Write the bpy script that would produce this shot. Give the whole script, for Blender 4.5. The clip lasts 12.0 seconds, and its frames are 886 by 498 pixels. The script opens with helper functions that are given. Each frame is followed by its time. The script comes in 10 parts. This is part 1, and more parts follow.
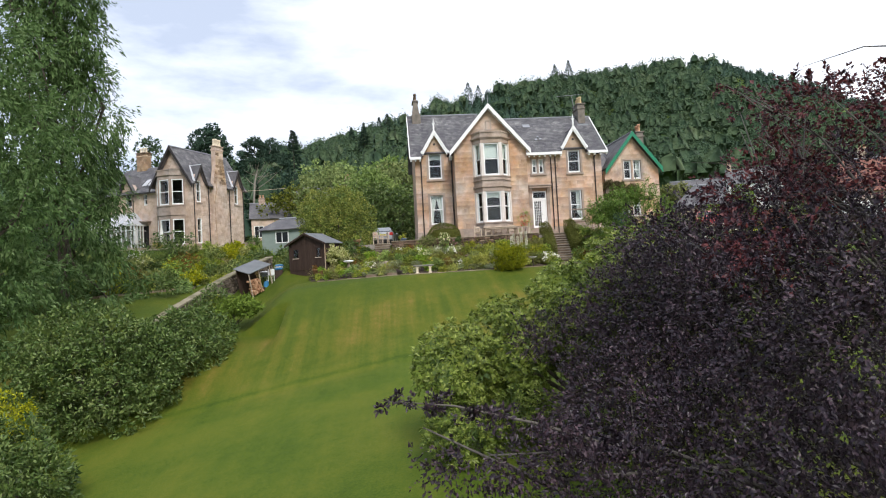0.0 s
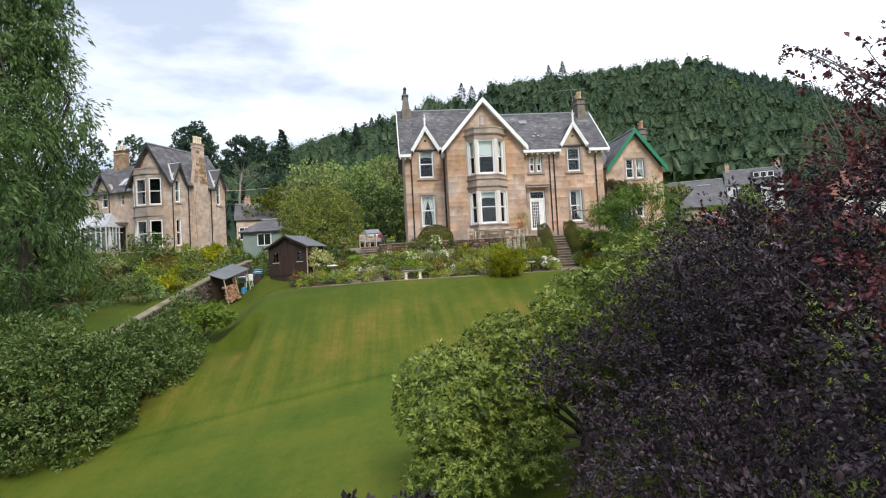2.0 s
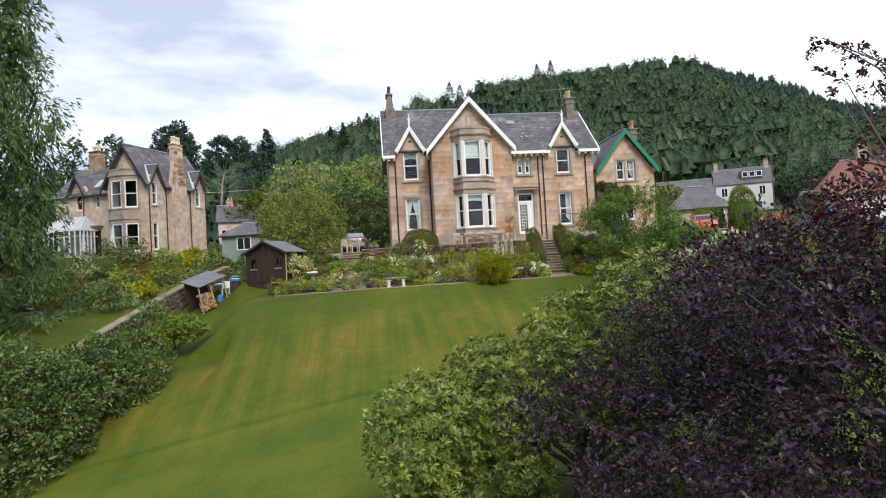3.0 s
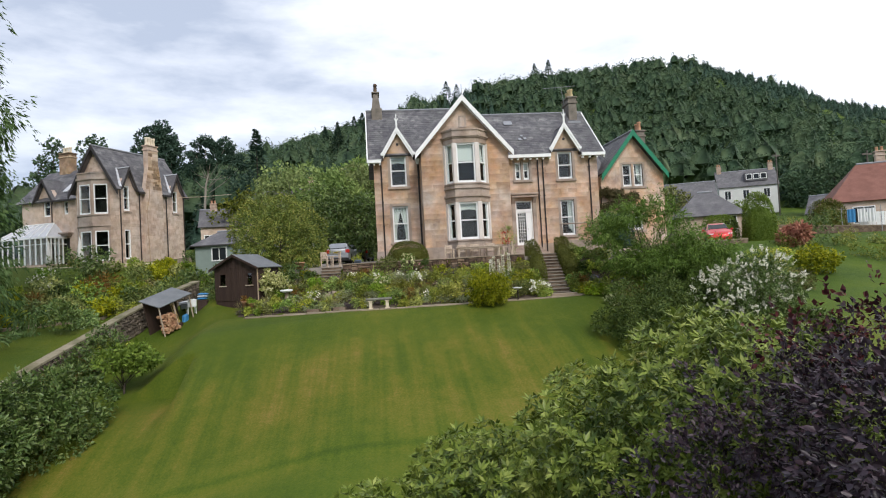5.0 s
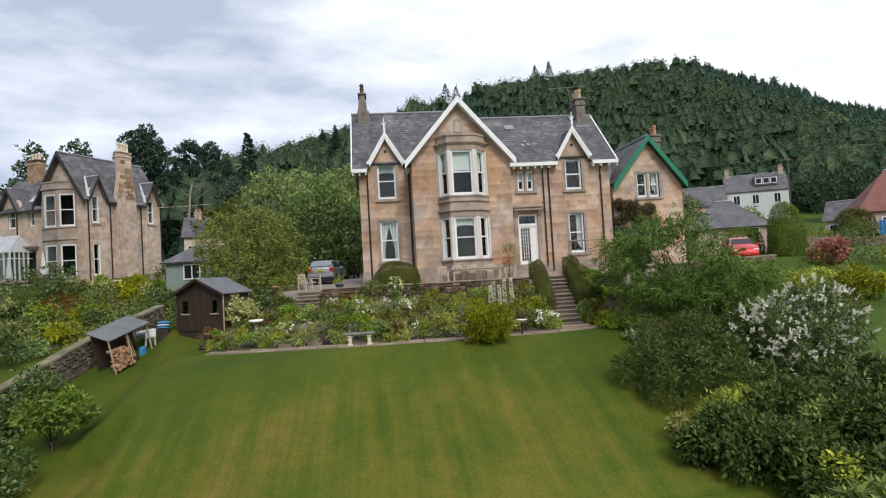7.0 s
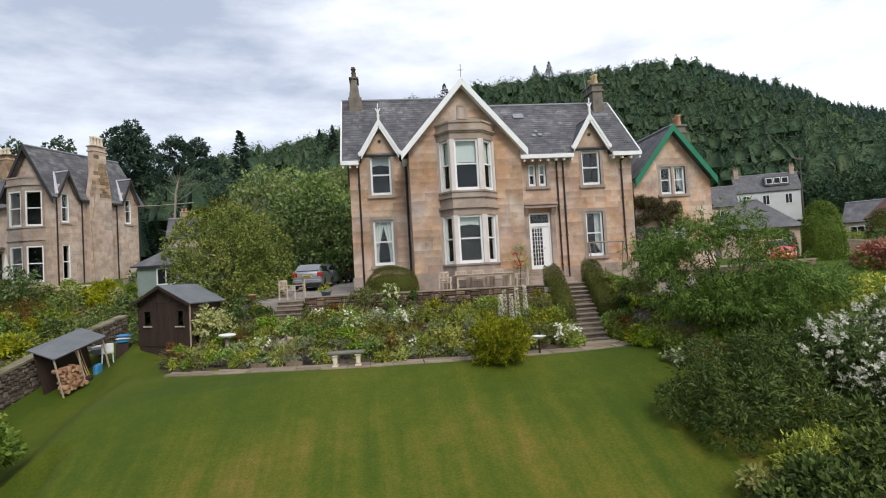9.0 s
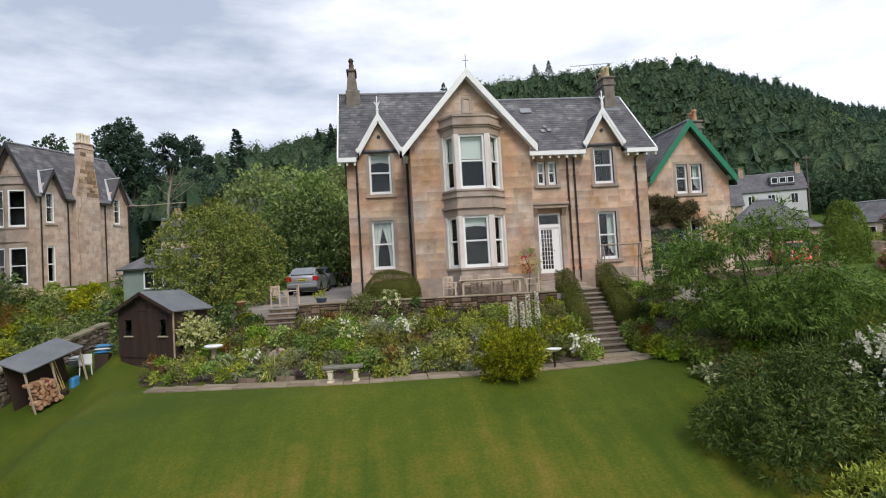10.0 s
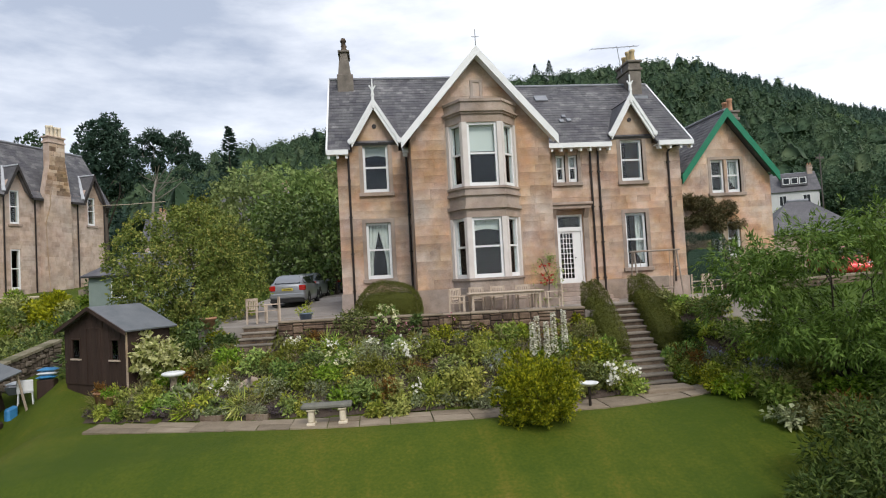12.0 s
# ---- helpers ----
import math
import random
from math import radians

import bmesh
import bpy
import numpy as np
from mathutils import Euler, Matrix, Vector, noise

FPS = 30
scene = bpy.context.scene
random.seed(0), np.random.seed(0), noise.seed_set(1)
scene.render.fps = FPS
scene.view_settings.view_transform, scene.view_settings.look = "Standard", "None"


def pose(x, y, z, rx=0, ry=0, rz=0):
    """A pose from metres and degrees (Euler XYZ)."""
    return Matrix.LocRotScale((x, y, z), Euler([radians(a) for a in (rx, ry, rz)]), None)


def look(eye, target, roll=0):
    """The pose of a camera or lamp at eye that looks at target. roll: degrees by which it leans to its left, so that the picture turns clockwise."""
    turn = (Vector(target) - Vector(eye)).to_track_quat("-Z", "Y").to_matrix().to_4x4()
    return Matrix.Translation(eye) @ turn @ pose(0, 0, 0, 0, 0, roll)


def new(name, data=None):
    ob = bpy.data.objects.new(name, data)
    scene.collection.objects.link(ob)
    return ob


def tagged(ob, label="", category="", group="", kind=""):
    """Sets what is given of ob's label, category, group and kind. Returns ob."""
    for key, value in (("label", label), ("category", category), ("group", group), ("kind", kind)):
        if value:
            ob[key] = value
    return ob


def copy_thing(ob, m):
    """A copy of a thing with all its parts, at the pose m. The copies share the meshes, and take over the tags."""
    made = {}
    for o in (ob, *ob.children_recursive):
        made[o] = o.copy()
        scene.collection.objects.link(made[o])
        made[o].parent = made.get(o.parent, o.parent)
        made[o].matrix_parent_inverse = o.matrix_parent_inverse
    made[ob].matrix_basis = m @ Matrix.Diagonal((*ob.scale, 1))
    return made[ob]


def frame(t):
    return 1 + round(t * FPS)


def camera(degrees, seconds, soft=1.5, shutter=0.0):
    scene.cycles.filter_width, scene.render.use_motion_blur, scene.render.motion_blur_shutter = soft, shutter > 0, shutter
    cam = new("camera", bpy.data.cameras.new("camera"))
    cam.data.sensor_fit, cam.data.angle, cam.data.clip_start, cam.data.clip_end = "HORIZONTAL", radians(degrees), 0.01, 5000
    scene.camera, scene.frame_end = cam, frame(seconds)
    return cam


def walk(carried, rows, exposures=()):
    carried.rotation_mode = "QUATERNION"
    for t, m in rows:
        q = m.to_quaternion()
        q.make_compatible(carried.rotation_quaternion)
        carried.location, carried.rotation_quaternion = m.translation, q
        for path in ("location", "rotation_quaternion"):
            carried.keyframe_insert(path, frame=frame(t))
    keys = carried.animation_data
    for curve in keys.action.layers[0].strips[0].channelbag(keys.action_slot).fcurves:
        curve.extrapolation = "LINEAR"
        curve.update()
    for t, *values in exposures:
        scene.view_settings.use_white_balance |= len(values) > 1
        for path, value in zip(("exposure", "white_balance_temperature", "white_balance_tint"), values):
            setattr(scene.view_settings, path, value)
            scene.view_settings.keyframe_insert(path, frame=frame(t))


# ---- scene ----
cam = camera(72.3, 12.0, 1.1)
PATH = [
    (0, (2.284, 1.288, -0.385), (2.434, 3.281, -0.321), -3.03),
    (0.5, (2.331, 2.000, -0.438), (2.484, 3.993, -0.373), -2.96),
    (1, (2.389, 2.668, -0.469), (2.542, 4.661, -0.400), -2.92),
    (1.5, (2.479, 3.380, -0.418), (2.636, 5.373, -0.350), -2.88),
    (2, (2.642, 4.178, -0.160), (2.814, 6.170, -0.092), -3.00),
    (2.5, (2.831, 4.873, 0.109), (3.030, 6.862, 0.172), -3.23),
    (4.5, (3.682, 8.274, 0.785), (3.897, 10.262, 0.848), -3.22),
    (5, (3.885, 9.236, 1.198), (4.102, 11.224, 1.260), -3.20),
    (5.5, (4.090, 10.235, 1.587), (4.307, 12.222, 1.652), -3.29),
    (6, (4.340, 11.296, 1.899), (4.556, 13.283, 1.966), -3.29),
    (6.5, (4.532, 12.314, 2.135), (4.750, 14.301, 2.205), -3.32),
    (7, (4.761, 13.335, 2.294), (4.977, 15.322, 2.364), -3.32),
    (9, (5.049, 17.309, 2.481), (5.270, 19.295, 2.557), -3.25),
    (9.5, (5.037, 18.272, 2.608), (5.261, 20.258, 2.683), -3.31),
    (10, (5.046, 19.214, 2.709), (5.271, 21.200, 2.784), -3.26),
    (10.5, (5.125, 20.157, 2.792), (5.349, 22.143, 2.869), -3.25),
    (11, (5.195, 21.087, 2.879), (5.419, 23.073, 2.955), -3.25),
    (11.5, (5.216, 22.030, 3.011), (5.442, 24.016, 3.088), -3.22),
    (12, (5.210, 22.991, 3.088), (5.441, 24.976, 3.166), -3.11),
]
walk(cam, [(t, look(eye, target, roll)) for t, eye, target, roll in PATH], [(0, 0.42), (2.5, 0.36), (4.5, 0.22), (6.5, 0.06), (12, 0.0)])

# ---- light: a bright overcast day, cloud layer over a Nishita sky ----
world = bpy.data.worlds.new("overcast_sky")
scene.world = world
world.use_nodes = True
wn, wl = world.node_tree.nodes, world.node_tree.links
wn.clear()
w_out = wn.new("ShaderNodeOutputWorld")
w_bg = wn.new("ShaderNodeBackground")
w_sky = wn.new("ShaderNodeTexSky")
w_sky.sky_type, w_sky.sun_disc = "NISHITA", False
w_sky.sun_elevation, w_sky.sun_rotation = radians(52), radians(150)
w_tc = wn.new("ShaderNodeTexCoord")
w_map = wn.new("ShaderNodeMapping")
w_map.inputs["Scale"].default_value = (1.0, 1.0, 3.2)
w_map.inputs["Location"].default_value = (0.35, 0.1, 0.0)
w_noise = wn.new("ShaderNodeTexNoise")
w_noise.inputs["Scale"].default_value, w_noise.inputs["Detail"].default_value = 2.3, 7.0
w_noise.inputs["Roughness"].default_value = 0.55
w_ramp = wn.new("ShaderNodeValToRGB")
w_ramp.color_ramp.elements[0].position, w_ramp.color_ramp.elements[0].color = 0.40, (3.5, 3.95, 4.9, 1)
w_ramp.color_ramp.elements[1].position, w_ramp.color_ramp.elements[1].color = 0.66, (8.3, 8.5, 9.0, 1)
# the cloud thins towards the east, where it glares
w_sep = wn.new("ShaderNodeSeparateXYZ")
w_east = wn.new("ShaderNodeMapRange")
w_east.inputs["From Min"].default_value, w_east.inputs["From Max"].default_value = -0.35, 0.45
w_east.inputs["To Min"].default_value, w_east.inputs["To Max"].default_value = -0.11, 0.13
w_add = wn.new("ShaderNodeMath")
w_mix = wn.new("ShaderNodeMixRGB")
w_mix.inputs["Fac"].default_value = 0.88
wl.new(w_tc.outputs["Generated"], w_map.inputs["Vector"])
wl.new(w_map.outputs["Vector"], w_noise.inputs["Vector"])
wl.new(w_tc.outputs["Generated"], w_sep.inputs["Vector"])
wl.new(w_sep.outputs["X"], w_east.inputs["Value"])
wl.new(w_noise.outputs["Fac"], w_add.inputs[0])
wl.new(w_east.outputs["Result"], w_add.inputs[1])
wl.new(w_add.outputs["Value"], w_ramp.inputs["Fac"])
wl.new(w_sky.outputs["Color"], w_mix.inputs["Color1"])
wl.new(w_ramp.outputs["Color"], w_mix.inputs["Color2"])
wl.new(w_mix.outputs["Color"], w_bg.inputs["Color"])
w_bg.inputs["Strength"].default_value = 0.15
wl.new(w_bg.outputs["Background"], w_out.inputs["Surface"])

sun_data = bpy.data.lights.new("sun", "SUN")
sun_data.energy, sun_data.angle, sun_data.color = 2.1, radians(22), (1.0, 0.96, 0.90)
sun = new("sun", sun_data)
sun.matrix_world = look((20, -30, 60), (6, 30, 0))
scene.view_settings.exposure = 0.0


# ---- building tools ----
class Mesh:
    """Gathers vertices and faces of one mesh."""

    def __init__(self):
        self.v, self.f = [], []

    def add(self, verts, faces):
        n = len(self.v)
        self.v.extend(tuple(p) for p in verts)
        self.f.extend(tuple(n + i for i in f) for f in faces)
        return self

    def box(self, x0, x1, y0, y1, z0, z1, m=None):
        p = [(x, y, z) for x in (x0, x1) for y in (y0, y1) for z in (z0, z1)]
        if m is not None:
            p = [m @ Vector(q) for q in p]
        return self.add(p, [(0, 1, 3, 2), (4, 6, 7, 5), (0, 4, 5, 1), (2, 3, 7, 6), (0, 2, 6, 4), (1, 5, 7, 3)])

    def soft(self, x0, x1, y0, y1, z0, z1, c=0.01, m=None):
        """A box with chamfered edges."""
        v, f = [], []
        X, Y, Z = (x0, x1), (y0, y1), (z0, z1)
        ids = {}
        for i in (0, 1):
            for j in (0, 1):
                for k in (0, 1):
                    sx, sy, sz = 1 - 2 * i, 1 - 2 * j, 1 - 2 * k
                    ids[i, j, k] = (len(v), len(v) + 1, len(v) + 2)
                    v += [(X[i], Y[j] + sy * c, Z[k] + sz * c), (X[i] + sx * c, Y[j], Z[k] + sz * c), (X[i] + sx * c, Y[j] + sy * c, Z[k])]
        for a in (0, 1):
            f.append([ids[a, j, k][0] for j, k in ((0, 0), (0, 1), (1, 1), (1, 0))])
            f.append([ids[i, a, k][1] for i, k in ((0, 0), (0, 1), (1, 1), (1, 0))])
            f.append([ids[i, j, a][2] for i, j in ((0, 0), (0, 1), (1, 1), (1, 0))])
            for b in (0, 1):
                f.append([ids[0, a, b][1], ids[1, a, b][1], ids[1, a, b][2], ids[0, a, b][2]])
                f.append([ids[a, 0, b][0], ids[a, 1, b][0], ids[a, 1, b][2], ids[a, 0, b][2]])
                f.append([ids[a, b, 0][0], ids[a, b, 1][0], ids[a, b, 1][1], ids[a, b, 0][1]])
                for d in (0, 1):
                    f.append(list(ids[a, b, d]))
        if m is not None:
            v = [m @ Vector(q) for q in v]
        return self.add(v, f)

    def prism(self, outline, axis, a, b):
        """Extrudes a flat outline along 'x', 'y' or 'z' from a to b. Outline points are the other two coordinates in order."""
        def put(p, h):
            return {"x": (h, p[0], p[1]), "y": (p[0], h, p[1]), "z": (p[0], p[1], h)}[axis]
        n = len(outline)
        verts = [put(p, a) for p in outline] + [put(p, b) for p in outline]
        faces = [tuple(range(n)), tuple(range(2 * n - 1, n - 1, -1))] + [(i, n + i, n + (i + 1) % n, (i + 1) % n) for i in range(n)]
        return self.add(verts, faces)

    def tube(self, points, radii, sides=8, cap=True):
        """A tapered tube along points."""
        pts = [Vector(p) for p in points]
        if not hasattr(radii, "__len__"):
            radii = [radii] * len(pts)
        v, f = [], []
        for i, p in enumerate(pts):
            d = (pts[min(i + 1, len(pts) - 1)] - pts[max(i - 1, 0)]).normalized()
            side = d.cross(Vector((0.13, 0.21, 1.0)) if abs(d.z) < 0.95 else Vector((1, 0.1, 0))).normalized()
            up = side.cross(d)
            for k in range(sides):
                a = 2 * math.pi * k / sides
                v.append(p + (side * math.cos(a) + up * math.sin(a)) * radii[i])
        for i in range(len(pts) - 1):
            for k in range(sides):
                q = (k + 1) % sides
                f.append((i * sides + k, i * sides + q, (i + 1) * sides + q, (i + 1) * sides + k))
        if cap:
            f.append(tuple(range(sides - 1, -1, -1)))
            f.append(tuple((len(pts) - 1) * sides + k for k in range(sides)))
        return self.add(v, f)

    def spin(self, profile, centre, sides=16, cap=True):
        """A turned form: profile of (radius, height) round a vertical axis."""
        c = Vector(centre)
        v = [c + Vector((r * math.cos(2 * math.pi * k / sides), r * math.sin(2 * math.pi * k / sides), h)) for r, h in profile for k in range(sides)]
        n = len(profile)
        f = [(i * sides + k, i * sides + (k + 1) % sides, (i + 1) * sides + (k + 1) % sides, (i + 1) * sides + k) for i in range(n - 1) for k in range(sides)]
        if cap:
            f += [tuple(range(sides - 1, -1, -1)), tuple((n - 1) * sides + k for k in range(sides))]
        return self.add(v, f)


def make(name, mb, material, smooth=False):
    data = bpy.data.meshes.new(name)
    data.from_pydata([tuple(p) for p in mb.v], [], mb.f)
    bm = bmesh.new()
    bm.from_mesh(data)
    bmesh.ops.recalc_face_normals(bm, faces=bm.faces)
    bm.to_mesh(data)
    bm.free()
    data.materials.append(material)
    if smooth:
        data.polygons.foreach_set("use_smooth", [True] * len(data.polygons))
    return data


def part(name, mb, material, parent, label="", smooth=False, kind=""):
    ob = new(name, mb if isinstance(mb, bpy.types.Mesh) else make(name, mb, material, smooth))
    ob.parent = parent
    return tagged(ob, label=label, kind=kind)


def thing(name, label, category, x=0, y=0, z=0, rz=0, group="", kind=""):
    ob = new(name)
    ob.empty_display_size = 0.2
    ob.matrix_world = pose(x, y, z, 0, 0, rz)
    return tagged(ob, label, category, group, kind)


def single(name, mb, material, label, category="", kind="", group="", smooth=False):
    return tagged(new(name, make(name, mb, material, smooth)), label, category, group, kind)


def fast_mesh(name, verts, faces, material):
    """A mesh from arrays: verts (n, 3), faces (m, 3 or 4)."""
    data = bpy.data.meshes.new(name)
    n, (m, k) = len(verts), faces.shape
    data.vertices.add(n)
    data.vertices.foreach_set("co", np.ascontiguousarray(verts, dtype=np.float32).ravel())
    data.loops.add(m * k)
    data.loops.foreach_set("vertex_index", np.ascontiguousarray(faces, dtype=np.int32).ravel())
    data.polygons.add(m)
    data.polygons.foreach_set("loop_start", np.arange(0, m * k, k, dtype=np.int32))
    data.update(calc_edges=True)
    data.materials.append(material)
    return data


rng = np.random.default_rng(7)


def unit(a):
    return a / np.maximum(np.linalg.norm(a, axis=1, keepdims=True), 1e-6)


def leaf_mesh(name, pos, along, face, length, width, material, fold=0.25, fine=False):
    """Many small leaves, each a diamond folded on its midrib; fine leaves are single blades."""
    n = len(pos)
    along = unit(along)
    side = unit(np.cross(along, face))
    nor = np.cross(side, along)
    L, W = np.broadcast_to(length, n)[:, None], np.broadcast_to(width, n)[:, None]
    if fine:
        v = np.stack([pos + side * W * 0.5, pos - side * W * 0.5 + along * L * 0.25, pos + along * L], 1)
        return fast_mesh(name, v.reshape(-1, 3), np.arange(n * 3).reshape(-1, 3), material)
    mid = pos + along * L * 0.45
    v = np.empty((n, 4, 3))
    v[:, 0], v[:, 2] = pos, pos + along * L
    v[:, 1] = mid + side * W * 0.5 + nor * W * fold
    v[:, 3] = mid - side * W * 0.5 + nor * W * fold
    base = np.arange(n)[:, None] * 4
    faces = np.concatenate([base + np.array([[0, 1, 2]]), base + np.array([[0, 2, 3]])])
    return fast_mesh(name, v.reshape(-1, 3), faces, material)


def blob_points(blobs, n, shell=0.45, seed=0):
    """Points in the outer shell of overlapping ellipsoids (x, y, z, rx, ry, rz), more on the larger ones; and the outward directions."""
    r = np.random.default_rng(seed)
    b = np.array(blobs, float)
    w = (b[:, 3] * b[:, 4] + b[:, 4] * b[:, 5] + b[:, 3] * b[:, 5])
    k = r.choice(len(b), n, p=w / w.sum())
    d = unit(r.normal(size=(n, 3)))
    rad = 1 - shell * r.random((n, 1)) ** 1.6
    p = b[k, :3] + d * b[k, 3:6] * rad
    # leaves deep inside a neighbour are dropped
    keep = np.ones(n, bool)
    for j in range(len(b)):
        q = np.linalg.norm((p - b[j, :3]) / b[j, 3:6], axis=1)
        keep &= ~((q < 0.62) & (k != j))
    return p[keep], d[keep]


def lump(centre, size, count, lump_size, seed, flat=0.8, low=-0.6):
    """Blobs over an ellipsoid, so that a crown has an uneven outline."""
    r = np.random.default_rng(seed)
    out = []
    c, s = np.array(centre, float), np.array(size, float)
    golden = math.pi * (3 - math.sqrt(5))
    for i in range(count):
        z = 1 - (1 - low) * (i + 0.5) / count
        a = golden * i + r.random() * 0.5
        q = math.sqrt(max(0.0, 1 - z * z))
        d = np.array([math.cos(a) * q, math.sin(a) * q, z])
        m = lump_size * (0.7 + 0.6 * r.random())
        out.append((*(c + d * np.maximum(s - lump_size * 0.7, 0.1) * (0.86 + 0.22 * r.random())), m, m, m * flat))
    out.append((*c, *(s * 0.62)))
    return out


def foliage(name, blobs, n, length, width, material, seed, shell=0.45, droop=0.0, upright=0.3, spread=0.8, sprig=6, gaps=0.0, gap_size=1.2, fine=True, spray=0.0):
    """Leaves over blobs, gathered in sprigs, or along twigs of length spray. droop > 0 lets them hang; upright turns the blades to the sky; gaps thins them in patches."""
    r = np.random.default_rng(seed + 100)
    p, d = blob_points(blobs, max(8, n // sprig), shell, seed)
    if gaps:
        keep = np.array([noise.noise(Vector(q) / gap_size + Vector((seed, 0, 0))) for q in p.tolist()]) > gaps - 1.0
        p, d = p[keep], d[keep]
    size = 0.7 + 0.6 * r.random(len(p))
    twig = np.repeat(unit(d + 0.8 * r.normal(size=d.shape) + np.array([0, 0, -droop])), sprig, 0)
    p, d, size = np.repeat(p, sprig, 0), np.repeat(d, sprig, 0), np.repeat(size, sprig)
    m = len(p)
    fan = r.normal(size=(m, 3))
    along = d * 0.7 + spread * fan + np.array([0, 0, -droop])
    p = p + unit(fan) * (length * 0.7 * r.random((m, 1))) + np.array([0, 0, -droop]) * (length * 0.8 * r.random((m, 1)))
    if spray:
        p = p + twig * (spray * r.random((m, 1)))
        along = along * 0.6 + twig * 0.8
    face = d * 0.6 + np.array([0, 0, upright]) + 0.45 * r.normal(size=(m, 3))
    return leaf_mesh(name, p, along, face, length * size * (0.7 + 0.6 * r.random(m)), width * size * (0.7 + 0.6 * r.random(m)), material, 0.25, fine)


def rosettes(name, blobs, n, leaves, length, width, material, seed, shell=0.3, gaps=0.0, gap_size=0.8):
    """Leaves in whorls at the tips of shoots, spread like spokes and a little drooping."""
    r = np.random.default_rng(seed + 500)
    p, d = blob_points(blobs, n, shell, seed)
    if gaps:
        keep = np.array([noise.noise(Vector(q) / gap_size + Vector((seed, 0, 0))) for q in p.tolist()]) > gaps - 1.0
        p, d = p[keep], d[keep]
    up = unit(d * 0.8 + np.array([0, 0, 0.6]) + 0.3 * r.normal(size=d.shape))
    side = unit(np.cross(up, r.normal(size=up.shape)))
    other = np.cross(up, side)
    size = 0.75 + 0.5 * r.random(len(p))
    m = len(p)
    a = (np.arange(leaves)[None, :] * (2 * math.pi / leaves) + r.random((m, leaves)) * 0.5)[..., None]
    tilt = (0.15 + 0.75 * r.random((m, leaves)))[..., None]
    along = side[:, None] * np.cos(a) + other[:, None] * np.sin(a) + up[:, None] * tilt
    pos = np.repeat(p[:, None], leaves, 1) + along * 0.01
    face = np.repeat(up[:, None], leaves, 1) + 0.25 * r.normal(size=along.shape)
    sz = np.repeat(size, leaves) * (0.8 + 0.4 * r.random(m * leaves))
    return leaf_mesh(name, pos.reshape(-1, 3), along.reshape(-1, 3), face.reshape(-1, 3), length * sz, width * sz, material, 0.12)


# ---- materials ----
def node_material(name):
    m = bpy.data.materials.new(name)
    m.use_nodes = True
    nt = m.node_tree
    return m, nt.nodes, nt.links, nt.nodes["Principled BSDF"]


def ramp_of(nodes, stops):
    r = nodes.new("ShaderNodeValToRGB")
    e = r.color_ramp.elements
    while len(e) < len(stops):
        e.new(0.5)
    for el, (p, c) in zip(e, stops):
        el.position, el.color = p, (*c, 1)
    return r


